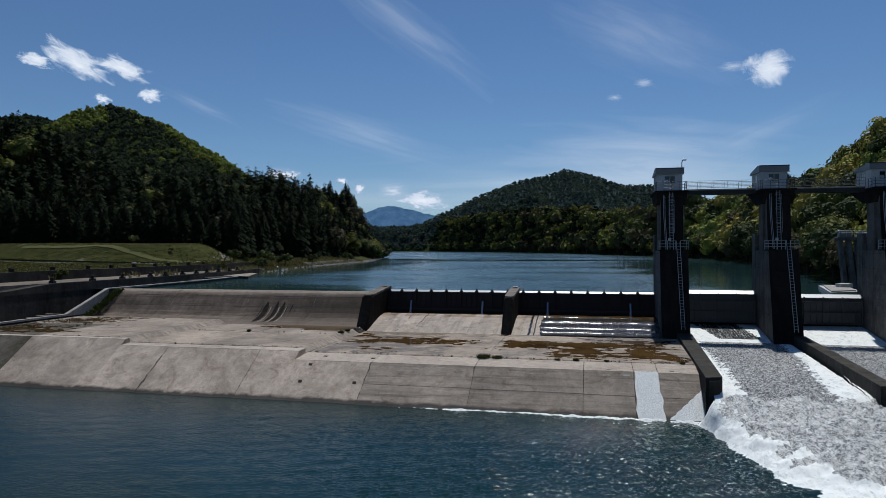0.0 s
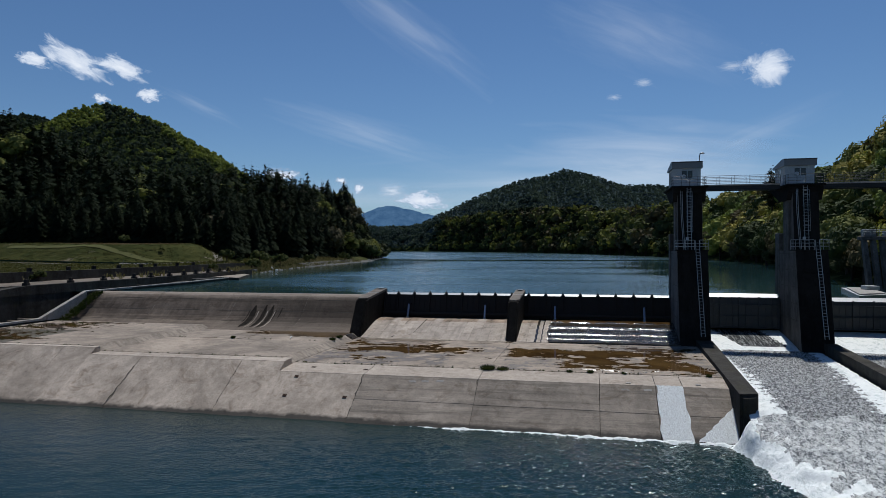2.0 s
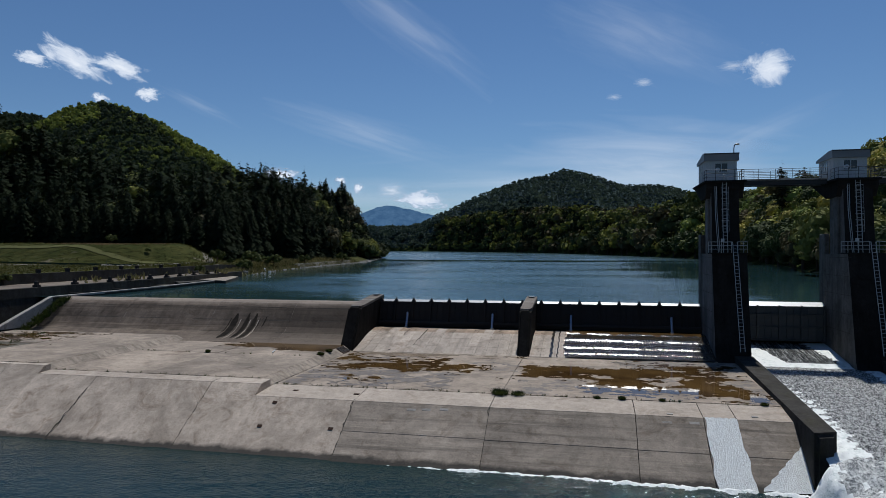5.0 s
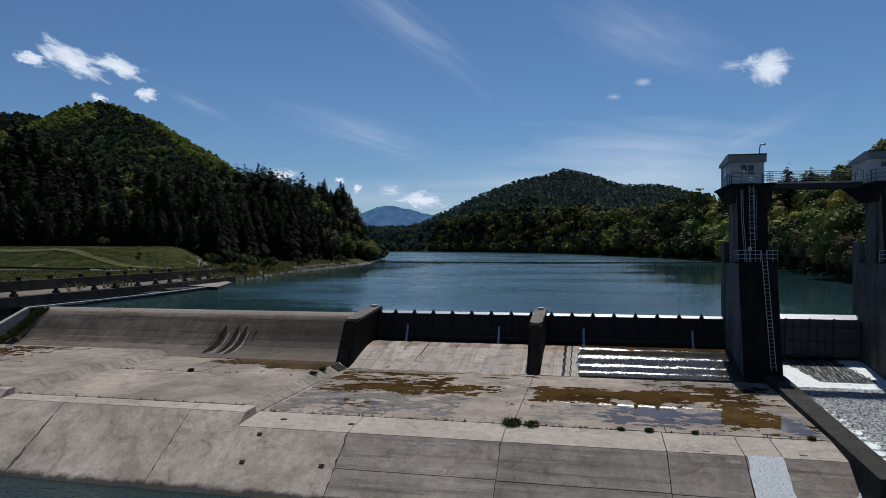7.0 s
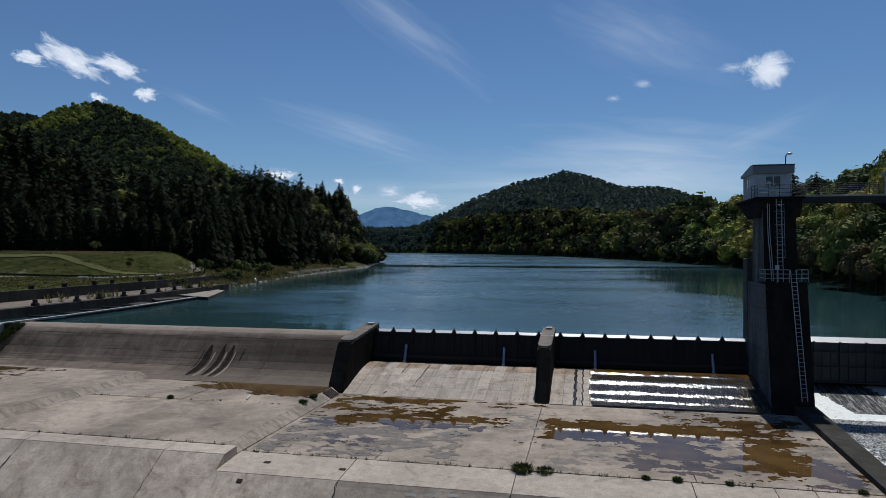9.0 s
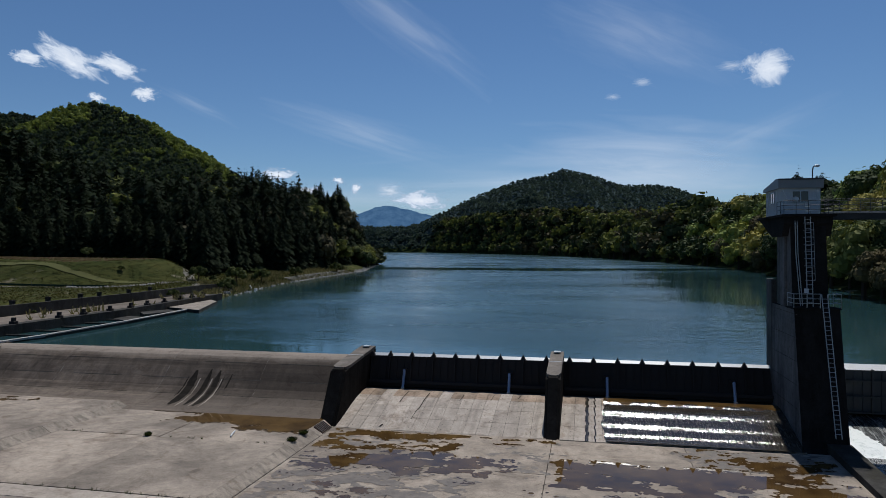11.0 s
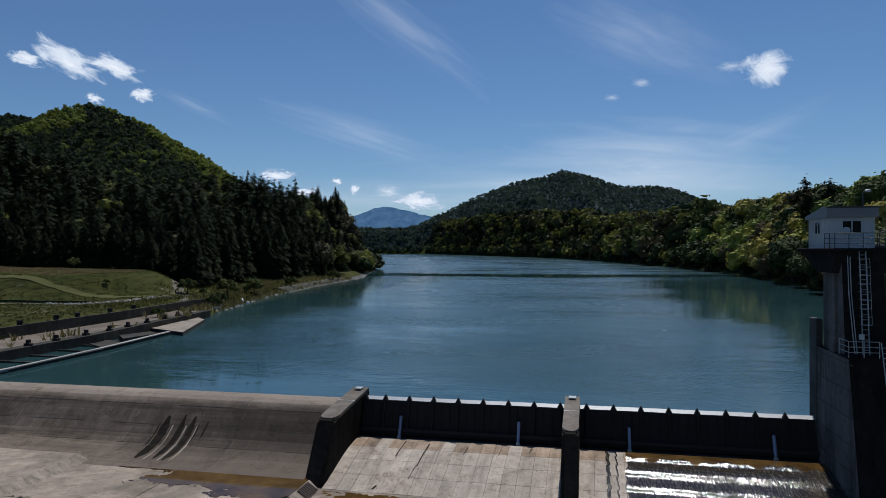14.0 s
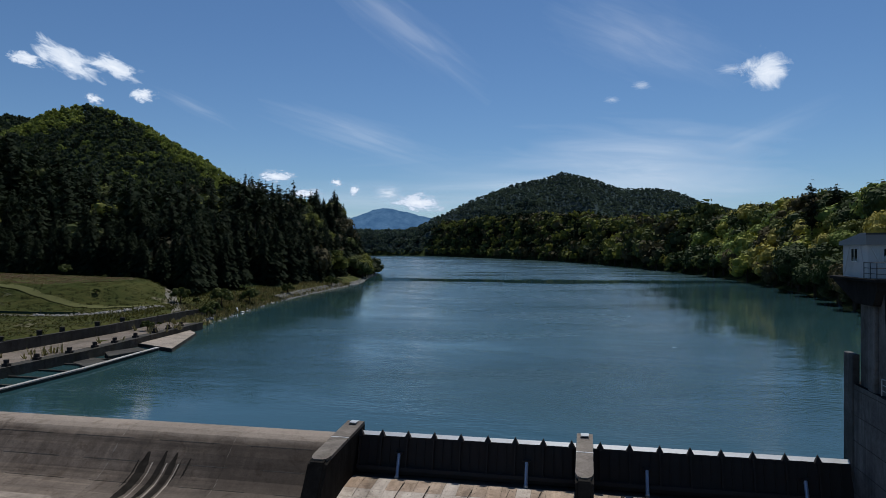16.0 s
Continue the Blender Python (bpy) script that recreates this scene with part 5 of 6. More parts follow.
# ---- walls and channel beside the grass bank ----
wall = thing("retaining_wall", "long dark concrete river wall beside a fish channel", "wall", kind="structure")
edge_pts = [(-400, -49.6), (60, -49.6), (84, -49.6), (92, -49.6), (128, -50.2), (150, -53.0), (163, -54.6)]
tops = [8.2, 8.2, 8.4, 9.1, 9.15, 9.2, 9.2]
for i in range(len(edge_pts) - 1):
    (ya, xa), (yb, xb) = edge_pts[i], edge_pts[i + 1]
    if ya < 0:
        ya = 20
    part("wall_length", slab(bmesh.new(), [(xa, ya + 0.01), (xb, yb - 0.01), (xb - 1.9, yb - 0.01), (xa - 1.9, ya + 0.01)][::-1], -4, [tops[i], tops[i + 1], tops[i + 1], tops[i]][::-1]), M_WALL, wall)
    part("coping", slab(bmesh.new(), [(xa + 0.05, ya + 0.01), (xb + 0.05, yb - 0.01), (xb - 0.75, yb - 0.01), (xa - 0.75, ya + 0.01)][::-1], 7.9, [tops[i] + 0.05, tops[i + 1] + 0.05, tops[i + 1] + 0.05, tops[i] + 0.05][::-1]), M_WALL, wall)
upper = thing("retaining_wall", "upper concrete bank wall below the grass", "wall", kind="structure")
pts = [(40, -59.4), (96, -59.4), (124, -59.5), (146, -60.1), (168, -62.5), (184, -64.2)]
for (ya, xa), (yb, xb) in zip(pts, pts[1:]):
    t0 = 10.6 if yb < 180 else 10.2
    part("wall_length", slab(bmesh.new(), [(xa, ya + 0.01), (xb, yb - 0.01), (xb - 0.6, yb - 0.01), (xa - 0.6, ya + 0.01)][::-1], 7.5, [10.65, t0, t0, 10.65][::-1]), M_WALL, upper)
terrace = thing("terrace", "flat concrete strip between the two bank walls", "pavement", kind="structure")
for (ya, xa, xb), (yc, xc, xd) in zip([(40, -51.4, -59.4), (96, -51.4, -59.4), (124, -52.0, -59.5), (146, -54.3, -60.1)], [(96, -51.4, -59.4), (124, -52.0, -59.5), (146, -54.3, -60.1), (163, -56.4, -62.0)]):
    part("slab", slab(bmesh.new(), [(xa, ya + 0.01), (xc, yc - 0.01), (xd, yc - 0.01), (xb, ya + 0.01)][::-1], 8.0, [9.12] * 4), M_TERRACE, terrace)
# low channel wall with a pale coping that climbs beside the weir
low = thing("channel_wall", "low concrete channel wall with a pale coping climbing beside the weir", "wall", kind="structure")
run = [(50, -45.0, 5.0), (89.5, -44.9, 5.15), (97.3, -44.65, 8.25), (105, -43.3, 8.4), (120, -43.9, 8.45), (137.5, -46.0, 8.45)]
for (ya, xa, za), (yb, xb, zb) in zip(run, run[1:]):
    part("wall_length", slab(bmesh.new(), [(xa, ya), (xb, yb), (xb - 0.45, yb), (xa - 0.45, ya)][::-1], 1, [za - 0.1, zb - 0.1, zb - 0.1, za - 0.1][::-1]), M_WALL, low)
    part("coping", slab(bmesh.new(), [(xa + 0.06, ya + 0.005), (xb + 0.06, yb - 0.005), (xb - 0.52, yb - 0.005), (xa - 0.52, ya + 0.005)][::-1], min(za, zb) - 0.12, [za, zb, zb, za][::-1]) if abs(za - zb) < 0.3 else slab(bmesh.new(), [(xa + 0.06, ya + 0.005), (xb + 0.06, yb - 0.005), (xb - 0.52, yb - 0.005), (xa - 0.52, ya + 0.005)][::-1], za - 0.3, [za, zb, zb, za][::-1]), M_COPING, low)
chan = thing("fish_channel", "stepped concrete fish channel between two walls", "channel", kind="structure")
part("floor", slab(bmesh.new(), [(-49.5, 40), (-45.4, 40), (-45.4, 100), (-49.5, 100)], 1, [4.3, 4.3, 4.6, 4.6]), M_MOSSY, chan)
for i in range(5):
    y = 84 + i * 1.6
    part("step", boxed(-49.4, -45.45, y, y + 0.35, 4.3, 4.6 + 0.1 * i, 0.02), M_APRON, chan)
for i in range(7):
    y = 106 + i * 4.4
    part("baffle", boxed(-49.9 - 0.25 * max(0, i - 3), -44.6 - 0.4 * max(0, i - 3), y, y + 0.3, 5, 8.15, 0.02), M_WALL, chan)
jetty = thing("jetty", "low concrete landing slab beside the lake wall", "jetty")
part("deck", slab(bmesh.new(), [(-43.4, 136.7), (-50.7, 154.6), (-54.6, 158.5), (-53.6, 148.0), (-51.6, 140.6)], 7.3, [8.4] * 5), M_SLOPE, jetty)
part("front_edge", slab(bmesh.new(), [(-43.2, 136.5), (-50.5, 154.4), (-50.68, 154.6), (-43.38, 136.75)], 7.2, [8.46] * 4), M_WALL, jetty)
part("end_edge", slab(bmesh.new(), [(-51.6, 140.4), (-43.2, 136.5), (-43.38, 136.72), (-51.6, 140.62)], 7.2, [8.46] * 4), M_WALL, jetty)
head = thing("channel_head", "thick concrete slab closing the head of the fish channel", "slab", kind="structure")
part("slab", slab(bmesh.new(), [(-47.2, 128.2), (-46.1, 134.9), (-48.9, 136.7), (-50.4, 131.6)], 7.0, [8.47] * 4), M_WALL, head)
part("plank", slab(bmesh.new(), [(-45.6, 122.0), (-45.9, 126.5), (-49.6, 128.4), (-49.5, 124.5)], 7.9, [8.2] * 4), M_WALL, head)
for (x, y) in ((-50.6, 115.3), (-50.8, 120.0), (-51.0, 125.6), (-51.5, 130.9), (-52.0, 135.6), (-52.7, 141.2), (-53.6, 147.3), (-54.6, 152.4), (-55.2, 157.0), (-50.6, 108), (-50.5, 101), (-50.5, 93)):
    p = thing("mooring_block", "dark tarred stepped timber block on the wall", "block", group="mooring blocks")
    part("base", boxed(x - 0.4, x + 0.4, y - 0.32, y + 0.32, 9.12, 9.5, 0.03), M_BLOCK, p)
    part("post", boxed(x - 0.24, x + 0.24, y - 0.2, y + 0.2, 9.5, 9.95, 0.03), M_BLOCK, p)
for (x, y) in ((-60.6, 112), (-60.7, 118), (-60.8, 124.5), (-61.6, 132), (-61.5, 136.2), (-61.8, 144), (-62.5, 151), (-60.6, 104), (-60.6, 96)):
    p = thing("bollard", "short dark bollard behind the bank wall", "bollard", group="bank bollards")
    part("body", boxed(x - 0.28, x + 0.28, y - 0.28, y + 0.28, 10.3, 11.1, 0.04), M_BLOCK, p)
    part("cap", boxed(x - 0.33, x + 0.33, y - 0.33, y + 0.33, 11.1, 11.2, 0.03), M_BLOCK, p)

# intake with leaning columns by the far bank, and a raft
intake = thing("intake", "concrete intake with tall leaning columns at the lake edge", "intake")
for i in range(5):
    x = 62.7 + i * 1.15
    part("column", prism(bmesh.new(), [(120.2, 6), (121.3, 6), (123.9, 15.2), (123.1, 15.2)], x - 0.3, x + 0.3), M_TOWER_SIDE, intake)
part("beam", boxed(62.2, 67.9, 122.8, 124.6, 15.2, 15.7, 0.04), M_TOWER_SIDE, intake)
part("machine", boxed(62.6, 64.2, 123.2, 124.4, 15.7, 16.7, 0.05), M_ROOF, intake)
part("machine", boxed(65.4, 66.8, 123.2, 124.4, 15.7, 16.5, 0.05), M_ROOF, intake)
part("railing", railing(bmesh.new(), [(62.3, 122.9), (67.8, 122.9)], 15.7, 1.0), M_RAIL, intake)
raft = thing("raft", "flat grey work raft moored by the intake", "raft")
part("hull", slab(bmesh.new(), [(55.6, 105), (60.2, 108), (63.0, 122), (59.4, 122.5)], 7.7, [8.35] * 4), M_RAIL, raft)
part("deck", slab(bmesh.new(), [(56.0, 106), (59.8, 108.6), (62.4, 121.4), (59.8, 121.8)], 8.35, [8.5] * 4), M_COPING, raft)
part("locker", boxed(60.0, 61.6, 115.0, 117.0, 8.5, 9.0, 0.03), M_RAIL, raft)

# ---- plants ----
rng = np.random.default_rng(7)


def frames_of(d):
    """Two directions square to each of the directions d."""
    up = np.where(np.abs(d[:, 2:3]) > 0.9, [[1.0, 0, 0]], [[0, 0, 1.0]])
    u = np.cross(d, up)
    u /= np.linalg.norm(u, axis=1, keepdims=True) + 1e-9
    return u, np.cross(d, u)


def leaf_quads(c, normal, size, rg):
    u, v = frames_of(normal)
    a = rg.uniform(0, 2 * np.pi, len(c))[:, None]
    u, v = u * np.cos(a) + v * np.sin(a), v * np.cos(a) - u * np.sin(a)
    s = (size * rg.uniform(0.6, 1.3, len(c)))[:, None]
    return np.stack([c - u * s - v * s * 0.6, c + u * s * 0.9 - v * s * 0.7, c + u * s * 0.8 + v * s * 0.7, c - u * s + v * s * 0.5], 1)


def stem(points, radii, sides=6):
    out = []
    ang = np.arange(sides + 1) / sides * 2 * np.pi
    for (p, q), (r, s) in zip(zip(points, points[1:]), zip(radii, radii[1:])):
        p, q = np.array(p, float), np.array(q, float)
        d = (q - p)[None] / (np.linalg.norm(q - p) + 1e-9)
        u, v = frames_of(d)
        ring = np.cos(ang)[:, None] * u + np.sin(ang)[:, None] * v
        for k in range(sides):
            out.append([p + ring[k] * r, p + ring[k + 1] * r, q + ring[k + 1] * s, q + ring[k] * s])
    return np.array(out)


def rounded_cube(n=2):
    """A ball of quads, n by n to each side of a cube."""
    g = np.linspace(-1, 1, n + 1)
    out = []
    for ax in range(3):
        for sg in (-1.0, 1.0):
            for i in range(n):
                for j in range(n):
                    q = np.array([[g[i], g[j], sg], [g[i + 1], g[j], sg], [g[i + 1], g[j + 1], sg], [g[i], g[j + 1], sg]])
                    out.append(np.roll(q, ax, axis=1))
    q = np.array(out)
    return q / np.linalg.norm(q, axis=2, keepdims=True)


HEART = rounded_cube()


def broadleaf(h, r, lobes, leaves, size, seed, boughs=True, lump=(0.24, 0.4)):
    """Trunk and limbs, and a domed crown of many leafy lumps of different sizes."""
    rg = np.random.default_rng(seed)
    base = h * (0.4 if boughs else 0.3)
    limbs = [stem([(0, 0, -1.0), (0.1, 0, base), (0.0, 0.1, h * 0.7)], [r * 0.085, r * 0.06, r * 0.025], 6 if boughs else 3)]
    crown = []
    for i in range(lobes):
        f = (i + 0.5) / lobes
        a = i * 2.4 + rg.uniform(-0.35, 0.35)
        lr = r * rg.uniform(*lump)
        z = base + (h - base - lr * 0.8) * (0.1 + 0.9 * f) + rg.uniform(-0.04, 0.04) * h
        rad = (r - lr * 0.7) * math.sqrt(max(0.02, 1 - max(0.0, f - 0.3) ** 2 / 0.52)) * rg.uniform(0.72, 1.08)
        c = np.array([rad * math.cos(a), rad * math.sin(a), z])
        if boughs and i % 3 == 0:
            limbs.append(stem([(0, 0, base + (z - base) * 0.4), tuple(c * [0.6, 0.6, 1] - [0, 0, lr * 0.3]), tuple(c)], [r * 0.04, r * 0.025, r * 0.01], 4))
        crown.append(c + HEART * [1, 1, 0.78] * lr * 0.74)
        d = rg.normal(size=(leaves, 3))
        d[:, 2] = np.abs(d[:, 2]) * 1.15 - 0.4
        d /= np.linalg.norm(d, axis=1, keepdims=True)
        p = c + d * lr * rg.uniform(0.82, 1.12, (leaves, 1)) * [1, 1, 0.78]
        nrm = d + rg.normal(size=d.shape) * 0.26
        nrm /= np.linalg.norm(nrm, axis=1, keepdims=True)
        crown.append(leaf_quads(p, nrm, size * np.ones(leaves), rg))
    return np.concatenate(limbs), np.concatenate(crown)


def conifer(h, r, levels, per, sprays, seed, droop=0.25, bare=0.12, ragged=0.25, full=1.9, wide=0.34):
    """A straight trunk with whorls of drooping sprays."""
    rg = np.random.default_rng(seed)
    trunk = stem([(0, 0, -1.0), (0, 0, h * 0.5), (0, 0, h * 0.96)], [h * 0.014, h * 0.01, 0.02])
    out = []
    for i in range(levels):
        f = i / (levels - 1)
        z = h * (bare + (0.985 - bare) * f)
        R = r * (1 - f ** full) ** 0.8 * rg.uniform(1 - ragged, 1.08) + 0.25
        for k in range(per):
            a = 2 * math.pi * (k + rg.uniform(-0.35, 0.35)) / per + i * 1.1
            Rk = R * rg.uniform(1 - ragged, 1.1)
            zk = z + rg.uniform(-1.1, 0.9) * h / levels
            d = np.array([math.cos(a), math.sin(a), 0])
            w = np.array([-math.sin(a), math.cos(a), 0])
            for s in range(sprays):
                t0, t1 = s / sprays * 0.9, (s + 1) / sprays
                wid = Rk * wide * (1.15 - t0 * 0.6) * rg.uniform(0.7, 1.3)
                tilt = rg.uniform(-0.8, 0.8) * wid
                p0 = d * Rk * t0 + [0, 0, zk - droop * Rk * t0 ** 1.5 + rg.uniform(-0.1, 0.1) * R]
                p1 = d * Rk * t1 + [0, 0, zk - droop * Rk * t1 ** 1.5 - 0.08 * h / levels]
                out.append([p0 - w * wid * 0.7 - [0, 0, tilt], p0 + w * wid * 0.7 + [0, 0, tilt], p1 + w * wid * 0.45 + [0, 0, tilt * 0.5], p1 - w * wid * 0.45 - [0, 0, tilt * 0.5 + 0.2 * wid]])
    return trunk, np.array(out)


def tree_thing(name, label, category, group, trunk, crown, leaf):
    t = thing(name, label, category, group=group)
    for nm, q, m in (("trunk", trunk, M_BARK), ("crown", crown, leaf)):
        ob = new(nm, quads_mesh(nm, q, [m]))
        ob.parent = t
    return t


def scatter(n, x0, x1, y0, y1, keep, gap):
    """Places at least gap apart, out of n tries."""
    xs, ys = rng.uniform(x0, x1, n), rng.uniform(y0, y1, n)
    ok = keep(xs, ys)
    cells, out = set(), []
    for x, y in zip(xs[ok], ys[ok]):
        c = (int(x // gap), int(y // gap))
        if c not in cells:
            cells.add(c)
            out.append((x, y))
    return np.array(out)


def spread(name, label, category, templates, places, heights, mats, sink=0.5):
    """One mesh of many trees, for woods too many to count; each tree takes one of the leaf materials after the bark."""
    qs, idx = [], []
    for (x, y), h, k in zip(places, heights, rng.integers(0, len(templates), len(places))):
        tr, cr, h0 = templates[k]
        a = rng.uniform(0, 2 * np.pi)
        R = np.array([[math.cos(a), -math.sin(a), 0], [math.sin(a), math.cos(a), 0], [0, 0, 1]]) * h / h0 * rng.uniform(0.88, 1.15, (1, 3))
        q = np.concatenate([tr, cr]) @ R.T + np.array([x, y, float(ground(x, y)) - sink])
        qs.append(q)
        i = np.full(len(q), rng.integers(1, len(mats)), dtype=np.int32)
        i[:len(tr)] = 0
        idx.append(i)
    me = quads_mesh(name, np.concatenate(qs), mats, np.concatenate(idx))
    return tagged(new(name, me), label, category, kind="stuff")


CEDARS = [conifer(20, 4.3, 46, 10, 3, s, 0.4, ragged=0.24, wide=0.21) for s in (1, 2, 3)]
LEAFY = [broadleaf(12, 6.6, 18, 100, 0.36, s, True, (0.3, 0.52)) for s in (11, 12, 13, 14)]
LEAFY_FINE = [broadleaf(13, 7.0, 12, 80, 0.36, s, False, (0.34, 0.55)) + (13,) for s in (27, 28)]
LEAFY_LOW = [broadleaf(13, 7.0, 11, 30, 0.6, s, False, (0.34, 0.55)) + (13,) for s in (21, 22, 23)]
CEDAR_LOW = [conifer(20, 4.4, 28, 8, 2, s, 0.4, ragged=0.26, wide=0.27) + (20,) for s in (31, 32, 33)]
CEDAR_MID = [conifer(20, 4.8, 14, 6, 1, s, ragged=0.3) + (20,) for s in (34, 35, 36)]
HEART = rounded_cube(1)
LEAFY_MID = [broadleaf(13, 6.6, 7, 16, 0.85, s, False, (0.38, 0.58)) + (13,) for s in (24, 25, 26)]
FAR_TREE = [broadleaf(12, 6.2, 5, 8, 1.35, s, False, (0.4, 0.6)) + (12,) for s in (41, 42)]
HILL_TREE = [broadleaf(12, 5.6, 3, 7, 1.5, s, False, (0.45, 0.65)) + (12,) for s in (45, 46)]
TINY_TREE = [broadleaf(12, 8.0, 3, 6, 2.6, s, False, (0.45, 0.65)) + (12,) for s in (43, 44)]
HEART = rounded_cube()

# near cedars at the edge of the wood behind the grass
edge_wood = scatter(9000, -260, -66, 195, 330, lambda x, y: (in_wood(x, y) > 3) & (in_wood(x, y) < 20), 6.2)
edge_wood = edge_wood[np.argsort(edge_wood[:, 1])][:110]
kinds = [tree_thing("cedar", "tall dark green cedar at the forest edge", "tree", "cedars of the forest edge", tr, cr, M_CEDAR) for tr, cr in CEDARS]
for i, (x, y) in enumerate(edge_wood):
    s = rng.uniform(0.75, 1.15)
    m = pose(x, y, float(ground(x, y)), 0, 0, rng.uniform(0, 360)) @ Matrix.Diagonal((s * 1.05, s * 1.05, s, 1))
    if i < 3:
        kinds[i].matrix_basis = m
    else:
        copy_thing(kinds[i % 3], m)
# a pair of cedars that stand forward beside the mound
for x, y, s in ((-98.5, 205.5, 0.72), (-94.0, 207.5, 0.68), (-90.5, 212.0, 0.8)):
    copy_thing(kinds[0], pose(x, y, float(ground(x, y)), 0, 0, x * 7) @ Matrix.Diagonal((s * 1.25, s * 1.25, s, 1)))
# near broadleaf trees along the far bank
bank = scatter(12000, 62, 135, 105, 330, lambda x, y: (x - shore_r(y) > 2) & (x - shore_r(y) < 30) & (y > 128), 8.6)
bank = bank[np.argsort(bank[:, 1])][:140]
kinds = [tree_thing("broadleaf_tree", "bright spring-green broadleaf tree on the lake bank", "tree", "bank trees", *LEAFY[k % 4], (SPRING + EVERGREEN)[k]) for k in range(7)]
for i, (x, y) in enumerate(bank):
    s = rng.uniform(0.65, 1.05) if y < 190 else rng.uniform(0.75, 1.35)
    m = pose(x, y, float(ground(x, y)) - 0.4, 0, 0, rng.uniform(0, 360)) @ Matrix.Diagonal((s, s, s * rng.uniform(0.9, 1.15), 1))
    if i < 7:
        kinds[i].matrix_basis = m
    else:
        # mostly evergreens by the water; their dark colour stands in for bank shade
        copy_thing(kinds[((4, 4, 5, 6, 3, 5) if x - shore_r(y) < 10 else (0, 1, 2, 3, 4, 0, 3, 5, 1, 6, 2, 1))[rng.integers(0, 6 if x - shore_r(y) < 10 else 12)]], m)
# two open-crowned pines that stand above the canopy
for k, (x, y, z, h) in enumerate(((-116, 300.5, 33, 0), (-126, 306, 34, 0), (104, 344, 27, 0), (113, 344.5, 30, 0))):
    h = h or (50.7, 48.5, 51.3, 49.3)[k] - float(ground(x, y))
    tr, cr = conifer(h, 4.6, 13, 8, 3, 60 + k, 0.05, 0.5, 0.4, 4.5)
    t = tree_thing("pine", "tall open-crowned pine standing above the canopy", "tree", "tall pines", tr, cr, M_CEDAR)
    t.location = (x, y, float(ground(x, y)))
# woods
left = scatter(60000, -430, -78, 205, 540, lambda x, y: (in_wood(x, y) > np.where(y > 265, 1, 12)) & (in_wood(x, y) < 170) & ((x > -190) | (y < 400)), 5.9)
mixed = rng.uniform(0, 1, len(left)) < 0.07
front = in_wood(left[:, 0], left[:, 1]) < 30
for sel, tm, mt in ((~mixed & front, CEDAR_LOW, M_CEDAR), (~mixed & ~front, CEDAR_MID, M_CEDAR_FAR)):
    spread("cedar_wood", "dense dark cedar forest on the hillside", "forest", tm, left[sel], rng.uniform(11, 23, sel.sum()), [M_BARK, mt])
spread("mixed_wood", "light green broadleaf trees among the cedars", "forest", LEAFY_LOW, left[mixed], rng.uniform(10, 16, mixed.sum()), [M_BARK] + FAR_SPRING + [FAR_EVERGREEN[1]])
tip = scatter(3000, -140, -80, 385, 520, lambda x, y: (shore_l(y) - x > 1.5) & (shore_l(y) - x < 12), 6.5)
spread("mixed_wood", "broadleaf trees along the foot of the wooded point", "forest", LEAFY_LOW, tip, rng.uniform(6, 11, len(tip)), [M_BARK] + FAR_SPRING + EVERGREEN[:2])
right = scatter(40000, 60, 330, 100, 560, lambda x, y: (x - shore_r(y) > np.where(y < 330, 26, 2)) & (x - shore_r(y) < 150), 10.6)
hillside = (right[:, 0] - shore_r(right[:, 1]) < 70) & (right[:, 1] < 215)
front = ((right[:, 0] - shore_r(right[:, 1]) < 70) | (right[:, 1] < 230)) & ~hillside
for sel, tm, mt, lab in ((hillside, LEAFY_FINE, SPRING + EVERGREEN, "sunlit spring woodland on the slope above the gates"), (front, LEAFY_LOW, SPRING + EVERGREEN + [EVERGREEN[0]], "spring-green and evergreen woodland on the lake bank"), (~front & ~hillside & (right[:, 1] < 330), LEAFY_LOW, FAR_SPRING + FAR_EVERGREEN, "mixed spring woodland on the near hill"), (~front & ~hillside & (right[:, 1] >= 330), LEAFY_MID, FAR_SPRING + FAR_EVERGREEN, "mixed spring woodland on the hill")):
    spread("broadleaf_wood", lab, "forest", tm, right[sel], rng.uniform(10, 18, sel.sum()) * np.where(right[sel][:, 1] < 215, 0.8, 1.0), [M_BARK] + mt)
shore = scatter(30000, -420, 110, 560, 1950, lambda x, y: (x - shore_r(y) > 1) & (x - shore_r(y) < 90), 11.5)
kind3 = rng.uniform(0, 1, len(shore))
near = shore[:, 1] < 900
for a, c, tm, mt, lab in ((0, 0.42, LEAFY_MID, FAR_SPRING, "bright broadleaf trees along the far lake shore"), (0.42, 0.72, LEAFY_MID, FAR_EVERGREEN, "evergreen trees along the far lake shore"), (0.72, 1, CEDAR_MID, [M_CEDAR_FAR], "cedars along the far lake shore")):
    sel = (kind3 >= a) & (kind3 < c) & near
    spread("shore_wood", lab, "forest", tm, shore[sel], rng.uniform(12, 25, sel.sum()), [M_BARK] + mt)
    sel = (kind3 >= a) & (kind3 < c) & ~near
    spread("shore_wood", lab, "forest", FAR_TREE, shore[sel], rng.uniform(12, 25, sel.sum()), [M_BARK] + mt)
hill = scatter(60000, -700, -300, 500, 800, lambda x, y: (ground(x, y) > 62) & (y < 710 + 0.6 * (x + 503)), 6.3)
